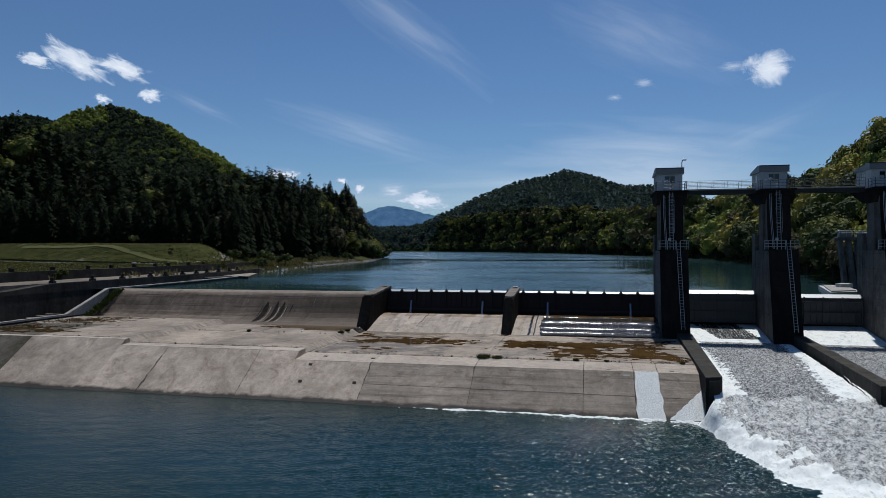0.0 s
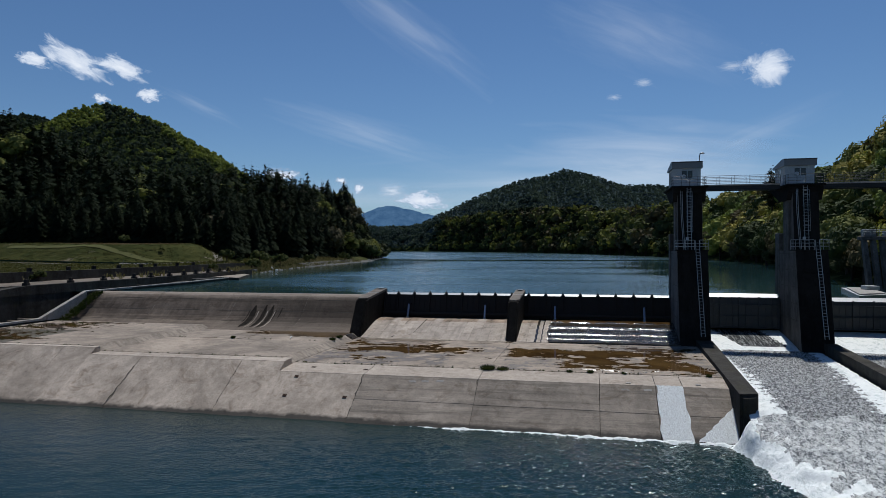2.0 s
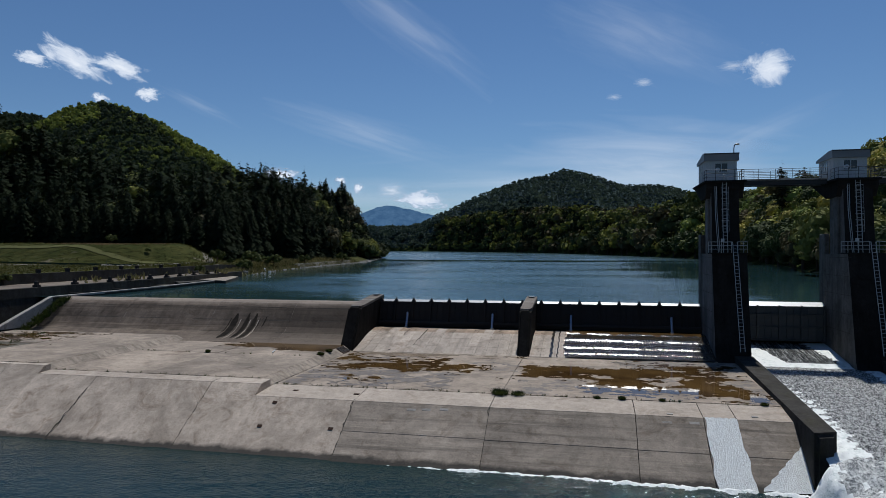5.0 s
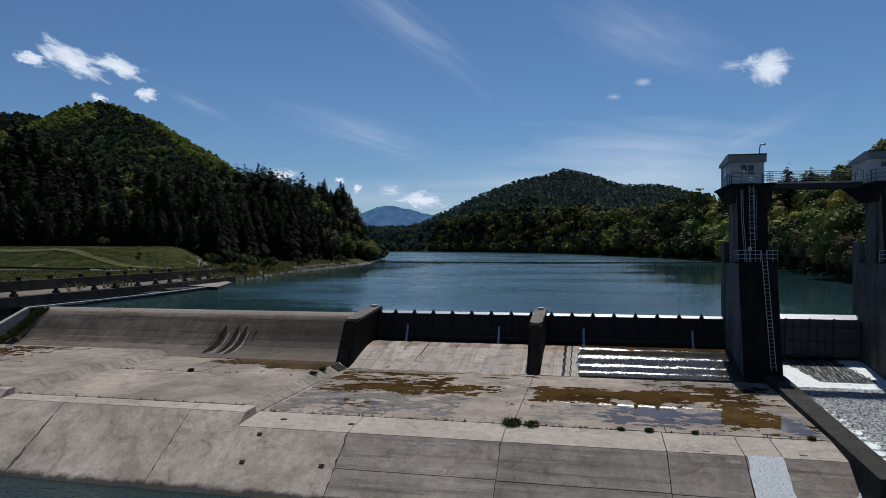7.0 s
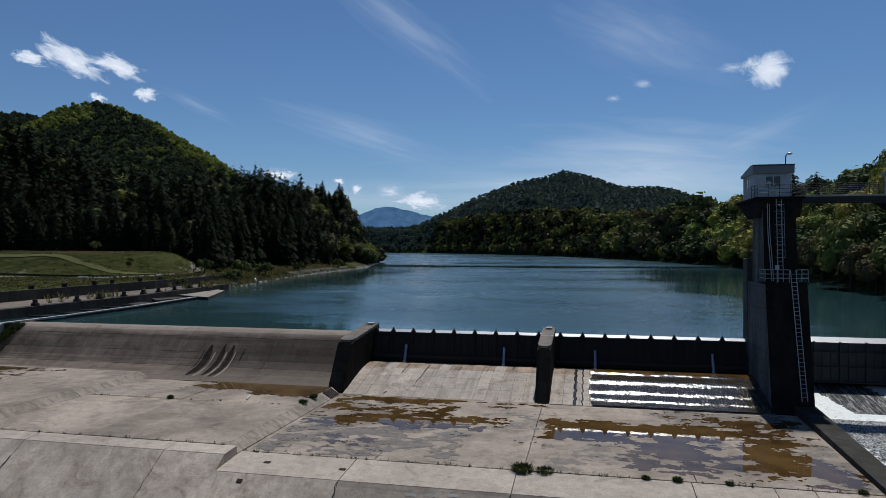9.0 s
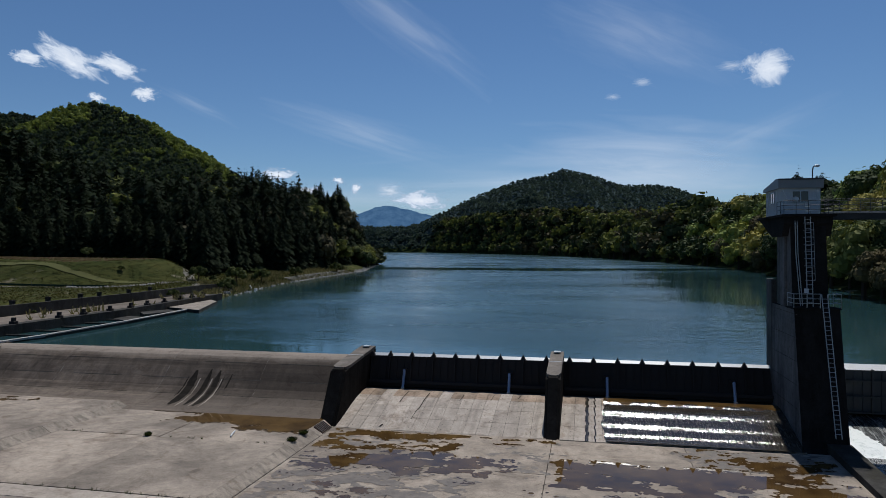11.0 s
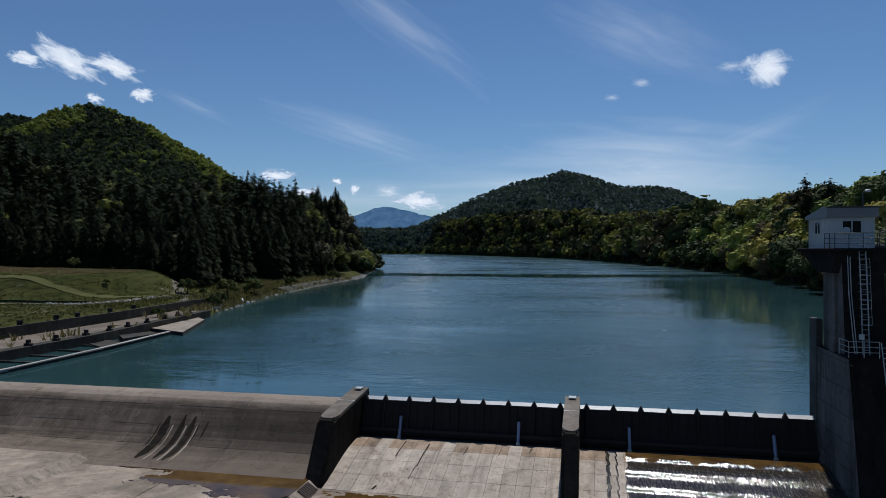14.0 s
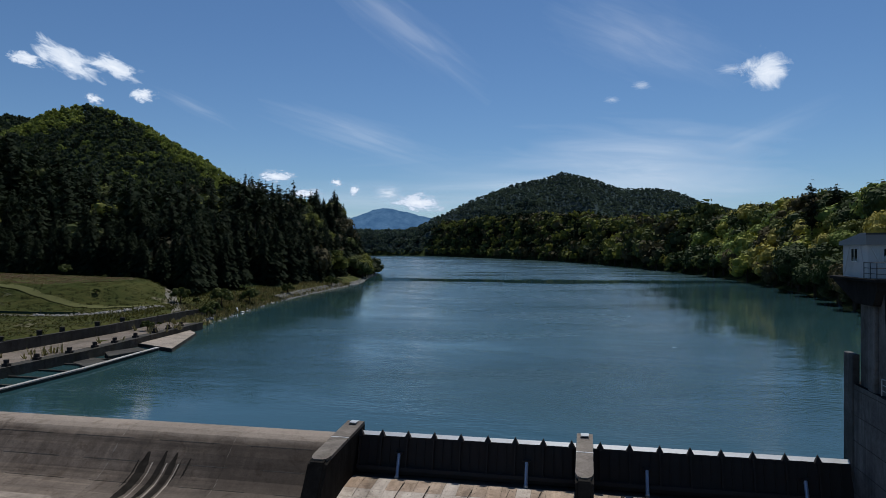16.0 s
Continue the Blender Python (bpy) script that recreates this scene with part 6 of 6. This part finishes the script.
# broadleaf woods hold the mountain's flanks, the plantation its face towards the weir; their colours also carry sun and
# shade
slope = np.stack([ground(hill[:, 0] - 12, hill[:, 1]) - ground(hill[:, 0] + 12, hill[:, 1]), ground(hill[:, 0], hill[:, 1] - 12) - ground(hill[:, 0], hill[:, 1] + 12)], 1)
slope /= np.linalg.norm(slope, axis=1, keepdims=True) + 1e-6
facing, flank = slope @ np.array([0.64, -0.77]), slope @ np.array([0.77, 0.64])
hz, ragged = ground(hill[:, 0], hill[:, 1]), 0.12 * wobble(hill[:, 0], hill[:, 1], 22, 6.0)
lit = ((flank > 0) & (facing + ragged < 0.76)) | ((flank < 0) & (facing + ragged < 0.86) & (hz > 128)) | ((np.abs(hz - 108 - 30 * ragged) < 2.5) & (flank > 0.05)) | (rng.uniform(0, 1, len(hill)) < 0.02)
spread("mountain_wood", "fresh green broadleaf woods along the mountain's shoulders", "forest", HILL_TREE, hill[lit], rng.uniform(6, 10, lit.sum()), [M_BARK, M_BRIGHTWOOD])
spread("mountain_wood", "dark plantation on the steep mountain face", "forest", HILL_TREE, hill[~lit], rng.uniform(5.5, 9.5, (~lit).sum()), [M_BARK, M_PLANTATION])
ridge = scatter(60000, -620, 720, 2060, 2620, lambda x, y: ridge_far(x, y) > 55, 11.5)
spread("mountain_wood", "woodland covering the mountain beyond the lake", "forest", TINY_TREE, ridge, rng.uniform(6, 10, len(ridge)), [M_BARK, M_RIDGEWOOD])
close = scatter(6000, -900, -150, 1880, 2250, lambda x, y: ground(x, y) > 9, 17)
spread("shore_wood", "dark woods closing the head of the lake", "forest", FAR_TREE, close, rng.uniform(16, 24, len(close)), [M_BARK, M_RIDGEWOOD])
back = scatter(9000, -1250, -880, 930, 1180, lambda x, y: ground(x, y) > 165, 11)
spread("mountain_wood", "woodland on the mountain behind", "forest", FAR_TREE, back, rng.uniform(7, 11, len(back)), [M_BARK, M_PLANTATION])


def tuft(n, spread_r, h, seed):
    rg = np.random.default_rng(seed)
    a = rg.uniform(0, 2 * np.pi, n)
    rr = spread_r * np.sqrt(rg.uniform(0, 1, n))
    base = np.stack([rr * np.cos(a), rr * np.sin(a), np.zeros(n)], 1)
    lean = np.stack([np.cos(a), np.sin(a), np.zeros(n)], 1) * (h * rg.uniform(0.1, 0.7, n))[:, None]
    top = base + lean + np.stack([np.zeros(n), np.zeros(n), h * rg.uniform(0.5, 1.1, n)], 1)
    w = np.stack([-np.sin(a), np.cos(a), np.zeros(n)], 1) * (h * 0.09)
    return np.stack([base - w, base + w, top + w * 0.3, top - w * 0.3], 1)


# weeds in the joints of the apron
for k, (x, y, r, h) in enumerate(((15.7, 73.15, 0.75, 0.55), (17.0, 73.15, 0.6, 0.4), (24.3, 73.15, 0.4, 0.5), (22.6, 73.15, 0.4, 0.35), (27.0, 73.15, 0.3, 0.4), (-14.2, 83.4, 0.22, 0.5), (33.6, 73.2, 0.35, 0.45), (-3.0, 84.5, 0.4, 0.4), (-2.9, 86.4, 0.35, 0.45))):
    ob = new("weed_tuft", quads_mesh("weed_tuft", tuft(420, r * (0.85 if x < 20 else 0.6), h * (0.55 if x < 20 else 0.4), 70 + k), [M_WEED]))
    ob.location = (x, y, 3.68 if x > -2 else 4.18)
    tagged(ob, "green weed clump growing in a concrete joint", "weed", "joint weeds")
qs = []
for x0, x1, y, z, dens in ((-2, 34.5, 73.1, 3.68, 3.0), (-22, -2.9, 72.5, 4.18, 2.6), (-22, -2.5, 83.4, 4.2, 1.2), (-36, -22.8, 72.4, 4.68, 1.5)):
    for k in range(int((x1 - x0) * dens)):
        x = rng.uniform(x0, x1)
        qs.append(tuft(9, 0.09, rng.uniform(0.06, 0.2), 1000 + k) + np.array([x, y + rng.uniform(-0.05, 0.05), z]))
tagged(new("joint_weeds", quads_mesh("joint_weeds", np.concatenate(qs), [M_WEED])), "small weeds along the joints of the apron", "weeds", kind="stuff")
qs = []
for k in range(260):
    x, y = rng.uniform(-44.3, -42.8), rng.uniform(90.8, 98.5)
    z = 4.2 + max(0, (y - 91.2)) * 0.52
    qs.append(tuft(14, 0.22, rng.uniform(0.15, 0.5), 3000 + k) + np.array([x, y, z]))
for k in range(420):
    x, y = rng.uniform(-44.2, -35.0), rng.uniform(74, 90)
    if noise.noise(Vector((x * 0.25, y * 0.25, 1))) > 0.05:
        qs.append(tuft(10, 0.2, rng.uniform(0.08, 0.25), 4000 + k) + np.array([x, y, 4.7]))
tagged(new("wall_weeds", quads_mesh("wall_weeds", np.concatenate(qs), [M_WEED])), "moss and weeds along the weir's end", "weeds", kind="stuff")
# grass track that climbs the mound, and a stony strip at its foot
TRACK = np.array([(-140, 179), (-122, 173.5), (-108.3, 170.6), (-103.2, 169.9), (-95.5, 168.5), (-92.1, 168.7), (-87.8, 169.3), (-84.8, 170.6), (-79.7, 174.8), (-77.3, 182.2)])
FOOT = np.array([(-150, 143), (-125, 147), (-107.3, 151), (-97.4, 153.5), (-86.0, 155.5), (-79.0, 158.5), (-75.5, 165.0), (-75.0, 174.0), (-75.5, 181.0)])


def away_from(line, x, y):
    """Metres from a plan line."""
    best = np.full(np.shape(x), 1e9)
    for (xa, ya), (xb, yb) in zip(line, line[1:]):
        t = np.clip(((x - xa) * (xb - xa) + (y - ya) * (yb - ya)) / ((xb - xa) ** 2 + (yb - ya) ** 2), 0, 1)
        best = np.minimum(best, np.hypot(x - xa - t * (xb - xa), y - ya - t * (yb - ya)))
    return best


def ribbon(line, w, lift, n=14):
    bm, rows = bmesh.new(), []
    for (xa, ya), (xb, yb) in zip(line, line[1:]):
        d = Vector((xb - xa, yb - ya)).normalized()
        for k in range(n):
            x, y = xa + (xb - xa) * k / n, ya + (yb - ya) * k / n
            s = w * (1 + 0.35 * noise.noise(Vector((x * 0.4, y * 0.4, w))))
            rows.append([bm.verts.new((x - d.y * o, y + d.x * o, float(ground(x - d.y * o, y + d.x * o)) + lift)) for o in (-s, -s * 0.5, 0, s * 0.5, s)])
    for p, q in zip(rows, rows[1:]):
        for i in range(4):
            bm.faces.new((p[i], p[i + 1], q[i + 1], q[i]))
    return bm


solo("track", ribbon(TRACK, 0.75, 0.14), M_TRACK, "pale worn grass track climbing the mound", "track", kind="structure", smooth=True)
solo("gravel_strip", ribbon(FOOT, 1.0, 0.1), M_GRAVEL, "strip of pale gravel at the foot of the mound", "gravel", kind="structure", smooth=True)
solo("path", ribbon(np.array([(-64.5, 170.0), (-70.0, 180.0), (-76.0, 187.0), (-81.5, 193.0), (-86.0, 200.0)]), 1.3, 0.12), M_GRAVEL, "short pale gravel path to the wood", "path", kind="structure", smooth=True)
fence = thing("net_fence", "low green net fence at the foot of the mound", "fence")
line = [(-126, 153), (-112, 155.0), (-104, 156.8), (-95.6, 158.1), (-86.1, 158.6), (-79.4, 160.5)]
for (xa, ya), (xb, yb) in zip(line, line[1:]):
    za, zb = float(ground(xa, ya)), float(ground(xb, yb))
    part("net", slab(bmesh.new(), [(xa, ya), (xb, yb), (xb, yb + 0.03), (xa, ya + 0.03)], 10.2, [za + 0.45, zb + 0.45, zb + 0.45, za + 0.45]), M_NET, fence)
    part("post", tube(bmesh.new(), (xa, ya - 0.04, za - 0.2), (xa, ya - 0.04, za + 0.95), 0.05, sides=6), M_DARKRAIL, fence)
# block revetment along the shore
rev = thing("revetment", "rows of pale concrete blocks facing the lake shore", "revetment", kind="structure")
block = finish(boxed(-0.55, 0.55, -0.28, 0.28, -0.2, 0.12, 0.04), "block", M_REVET)
for i in range(62):
    y = 238 + i * 1.3
    for j in range(4):
        x = float(shore_l(y)) - 0.1 - j * 1.25
        ob = new("block", block)
        ob.parent = rev
        ob.matrix_world = pose(x, y, LAKE - 0.02 + 0.36 * j, 0, 16, 8)
gb = bmesh.new()
for k in range(240):
    y = rng.uniform(325, 368)
    x = float(shore_l(y)) + rng.uniform(-3, 2.6) * (1 - abs(y - 346) / 30)
    bmesh.ops.create_icosphere(gb, subdivisions=1, radius=rng.uniform(0.3, 0.7), matrix=pose(x, y, LAKE - 0.08, rng.uniform(0, 90)) @ Matrix.Diagonal((1.3, 1, 0.3, 1)))
tagged(new("gravel_bar", finish(gb, "gravel_bar", M_STONE)), "low grey gravel bar beside the wooded point", "gravel", kind="stuff")
bm = tubes(bmesh.new(), [(-66.6, 197.2, 8.9), (-66.0, 196.6, 8.35), (-65.4, 196.2, 8.1), (-64.2, 196.2, 8.05)], 0.2, 7)
solo("drift_log", bm, M_LIP, "bleached white driftwood lying at the water's edge", "driftwood", smooth=True)
# loose stones round the end of the mound
bm = bmesh.new()
for k in range(260):
    f = rng.uniform(4.2, 7.999)
    (xa, ya), (xb, yb) = FOOT[int(f)], FOOT[int(f) + 1]
    x, y = xa + (xb - xa) * (f % 1) + rng.normal(0, 0.9), ya + (yb - ya) * (f % 1) + rng.normal(0, 0.9)
    r = rng.uniform(0.12, 0.38)
    bmesh.ops.create_icosphere(bm, subdivisions=1, radius=r, matrix=pose(x, y, float(ground(x, y)) + r * 0.25, rng.uniform(0, 90), rng.uniform(0, 90)) @ Matrix.Diagonal((1, rng.uniform(0.6, 1), 0.6, 1)))
tagged(new("loose_stones", finish(bm, "loose_stones", M_STONE)), "loose pale stones round the end of the mound", "stones", kind="stuff")
# grass of the bank and mound
gp = scatter(34000, -215, -58.5, 96, 260, lambda x, y: (in_wood(x, y) < 3) & (away_from(TRACK, x, y) > 0.6) & (away_from(FOOT, x, y) > 0.7) & (shore_l(y) - x > np.where(y < 178, 8.6, 1.2)), 0.75)
h = rng.uniform(0.15, 0.38, len(gp)) * (1 + 0.5 * wobble(gp[:, 0], gp[:, 1], 5))
near_shore = (shore_l(gp[:, 1]) - gp[:, 0] < 20) & (gp[:, 1] > 150)
h = np.where(near_shore, h * 1.7, h * np.where(ground(gp[:, 0], gp[:, 1]) > 11.9, 0.5, 0.8))
dry = away_from(np.array([(-104.0, 186.7), (-210.0, 222.0)]), gp[:, 0], gp[:, 1]) < 12 + 3 * wobble(gp[:, 0], gp[:, 1], 7)
G0 = [tuft(6, 0.4, 1.0, 500 + k) for k in range(6)]
qs = [G0[i % 6] * np.array([1, 1, hh]) + np.array([x, y, z]) for i, ((x, y), hh, z) in enumerate(zip(gp, h, ground(gp[:, 0], gp[:, 1])))]
tagged(new("grass", quads_mesh("grass", np.concatenate(qs), [M_GRASS, M_DRY], np.repeat(dry.astype(int), 6))), "rough spring grass over the bank and mound", "grass", kind="stuff")
# dry reeds by the wall's end and along the water
rp = scatter(6000, -90, -57, 160, 330, lambda x, y: (shore_l(y) - x > 0.4) & (shore_l(y) - x < 9 + 5 * wobble(x, y, 8)), 0.8)
rp = np.concatenate([rp, scatter(170, -59.2, -52.5, 96, 160, lambda x, y: wobble(x, y, 5) > 0.2, 0.7)])
R0 = [tuft(8, 0.3, 1.0, 700 + k) for k in range(5)]
qs = [R0[i % 5] * np.array([1, 1, rng.uniform(0.5, 1.3)]) + np.array([x, y, max(float(ground(x, y)), LAKE) if y > 160 else 9.12]) for i, (x, y) in enumerate(rp)]
tagged(new("dry_reeds", quads_mesh("dry_reeds", np.concatenate(qs), [M_REED])), "dry tan reeds and long grass along the water", "reeds", kind="stuff")
# bushes along the shore
BUSH = [broadleaf(2.6, 1.6, 8, 60, 0.2, s) for s in (81, 82)]
kinds = [tree_thing("bush", "leafy green bush by the lake shore", "bush", "shore bushes", tr, cr, mt) for (tr, cr), mt in zip(BUSH, (M_BUSH, M_BUSH))]
spots = [(-87.4, 175.2, 0.5), (-77, 190, 1.5), (-74, 192, 1.3), (-64.5, 183, 0.8), (-66, 189, 0.9), (-61.8, 176, 0.7), (-68, 203, 1.0), (-72, 214, 1.1), (-73, 222, 0.8), (-70, 196, 1.2), (-75, 232, 0.9), (-78, 250, 1.0), (-110, 206, 0.7), (-124, 208, 0.8), (-60.2, 158, 0.6), (-57, 150, 0.5), (-59, 120, 0.5), (-58.8, 104, 0.5), (-79, 272, 1.1), (-83, 300, 1.2), (-85, 322, 1.0)]
for i, (x, y, s) in enumerate(spots):
    m = pose(x, y, float(ground(x, y)) - 0.05, 0, 0, i * 77) @ Matrix.Diagonal((s, s, s, 1))
    if i < 2:
        kinds[i].matrix_basis = m
    else:
        copy_thing(kinds[i % 2], m)
# stones along the water's edge
bm = bmesh.new()
for k in range(420):
    y = rng.uniform(172, 460)
    x = float(shore_l(y)) + rng.uniform(-3.2, 0.3)
    r = rng.uniform(0.15, 0.5)
    bmesh.ops.create_icosphere(bm, subdivisions=1, radius=r, matrix=pose(x, y, max(LAKE - 0.05, float(ground(x, y))), rng.uniform(0, 90), rng.uniform(0, 90)) @ Matrix.Diagonal((1, rng.uniform(0.6, 1), 0.6, 1)))
tagged(new("shore_stones", finish(bm, "shore_stones", M_STONE)), "pale stones along the water's edge", "stones", kind="stuff")


# ---- clouds ----
def cloud_material(name, seed, fluff, thin):
    m, nt, b = material(name)
    tc = nt.nodes.new("ShaderNodeTexCoord")
    n1 = node(nt, "ShaderNodeTexNoise", {"Vector": node(nt, "ShaderNodeMapping", {"Vector": tc.outputs["Object"], "Location": (seed, seed * 2, 0), "Scale": (1, 2.2 if thin else 1.0, 1)}).outputs[0], "Scale": fluff, "Detail": 9.0, "Roughness": 0.6, "Distortion": 0.5}).outputs[0]
    ln = node(nt, "ShaderNodeVectorMath", {0: tc.outputs["Object"]}, operation="LENGTH").outputs["Value"]
    body = math_node(nt, "SUBTRACT", 1.0, ln)
    v = math_node(nt, "ADD", math_node(nt, "MULTIPLY", body, 1.15), math_node(nt, "MULTIPLY", math_node(nt, "SUBTRACT", n1, 0.5), 1.6 if thin else 2.2))
    alpha = math_node(nt, "MULTIPLY", ramp(nt, v, 0.05, 1.1), thin) if thin else ramp(nt, v, 0.26, 0.7)
    em = node(nt, "ShaderNodeEmission", {"Color": mix(nt, ramp(nt, v, 0.4, 1.2), (0.6, 0.68, 0.8), (0.98, 0.99, 1)), "Strength": 0.85})
    tr = nt.nodes.new("ShaderNodeBsdfTransparent")
    ms = node(nt, "ShaderNodeMixShader", {0: alpha, 1: tr.outputs[0], 2: em.outputs[0]})
    nt.links.new(ms.outputs[0], nt.nodes["Material Output"].inputs[0])
    return m


def cloud(px, py, w, h, seed, fluff=2.2, thin=0.0, tilt=0):
    """A cloud far off, at px degrees of bearing and py of height, w by h degrees; thin: how dense a veil is."""
    D = 4300.0
    a, e = radians(px), radians(py)
    c = Vector((20 + D * math.sin(a) * math.cos(e), 30 + D * math.cos(a) * math.cos(e), 15 + D * math.sin(e)))
    bm = bmesh.new()
    bmesh.ops.create_grid(bm, x_segments=6, y_segments=6, size=1)
    ob = new("backdrop_cloud", finish(bm, "backdrop_cloud", cloud_material("cloud", seed, fluff, thin)))
    q = (Vector((20, 30, 15)) - c).to_track_quat("Z", "Y").to_matrix().to_4x4()
    ob.matrix_world = Matrix.Translation(c) @ q @ pose(0, 0, 0, 0, 0, tilt) @ Matrix.Diagonal((D * math.tan(radians(w / 2)), D * math.tan(radians(h / 2)), 1, 1))
    tagged(ob, "thin veil of high cloud" if thin else "small white fair-weather cloud", "cloud", kind="structure")


def sky_at(px, py):
    """Bearing and height of a place in the sky, from the view's middle."""
    u, v = (px - 784) / 1195.0, (441 - py) / 1195.0
    return math.degrees(math.atan(u)) - 12.2, math.degrees(math.atan(v / math.hypot(1, u)))


CLOUDS = (
    (122, 104, 6.0, 2.6, 3.1, 1.6, 0, -24), (207, 117, 4.8, 2.0, 7.7, 1.6, 0, -20), (52, 102, 3.0, 1.3, 1.9, 1.8, 0, -5), (258, 165, 2.4, 1.4, 5.2, 2.0, 0, 0), (172, 172, 1.5, 0.9, 9.4, 2.0, 0, -20),
    (1360, 117, 4.6, 3.6, 5.6, 1.3, 0, 0), (1296, 117, 2.4, 0.9, 6.1, 2.0, 0.45, 0), (1137, 146, 1.6, 0.8, 8.3, 2.0, 0.5, 0), (1085, 172, 1.4, 0.6, 4.4, 2.0, 0.4, 0),
    (745, 354, 5.6, 2.2, 12.5, 2.4, 0, -6), (690, 338, 3.0, 1.6, 15.5, 2.2, 0.6, 0), (492, 308, 3.6, 1.3, 11.2, 2.0, 0, 0), (545, 338, 3.4, 1.0, 13.8, 2.2, 0, 0), (600, 319, 1.4, 0.7, 17.1, 2.0, 0, 0), (630, 333, 1.2, 1.2, 18.6, 2.0, 0, 0), (440, 330, 3.0, 1.4, 19.6, 2.0, 0, 0),
    (640, 235, 17, 3.6, 21.0, 1.4, 0.16, -16), (1150, 285, 24, 8, 23.0, 1.2, 0.36, -6), (1330, 240, 13, 3.0, 24.0, 1.3, 0.1, 22), (350, 187, 7, 1.2, 25.0, 1.4, 0.12, -24), (720, 50, 18, 4, 27.0, 1.3, 0.16, -35), (1130, 60, 17, 7, 29.0, 1.3, 0.14, -25), (980, 330, 44, 7, 31.0, 1.0, 0.3, 0), (620, 355, 30, 4, 33.0, 1.2, 0.2, 0))
for px, py, w, h, seed, fl, thin, tl in CLOUDS:
    a, e = sky_at(px, py)
    cloud(a, e, w, h, seed, fl, thin, tl)
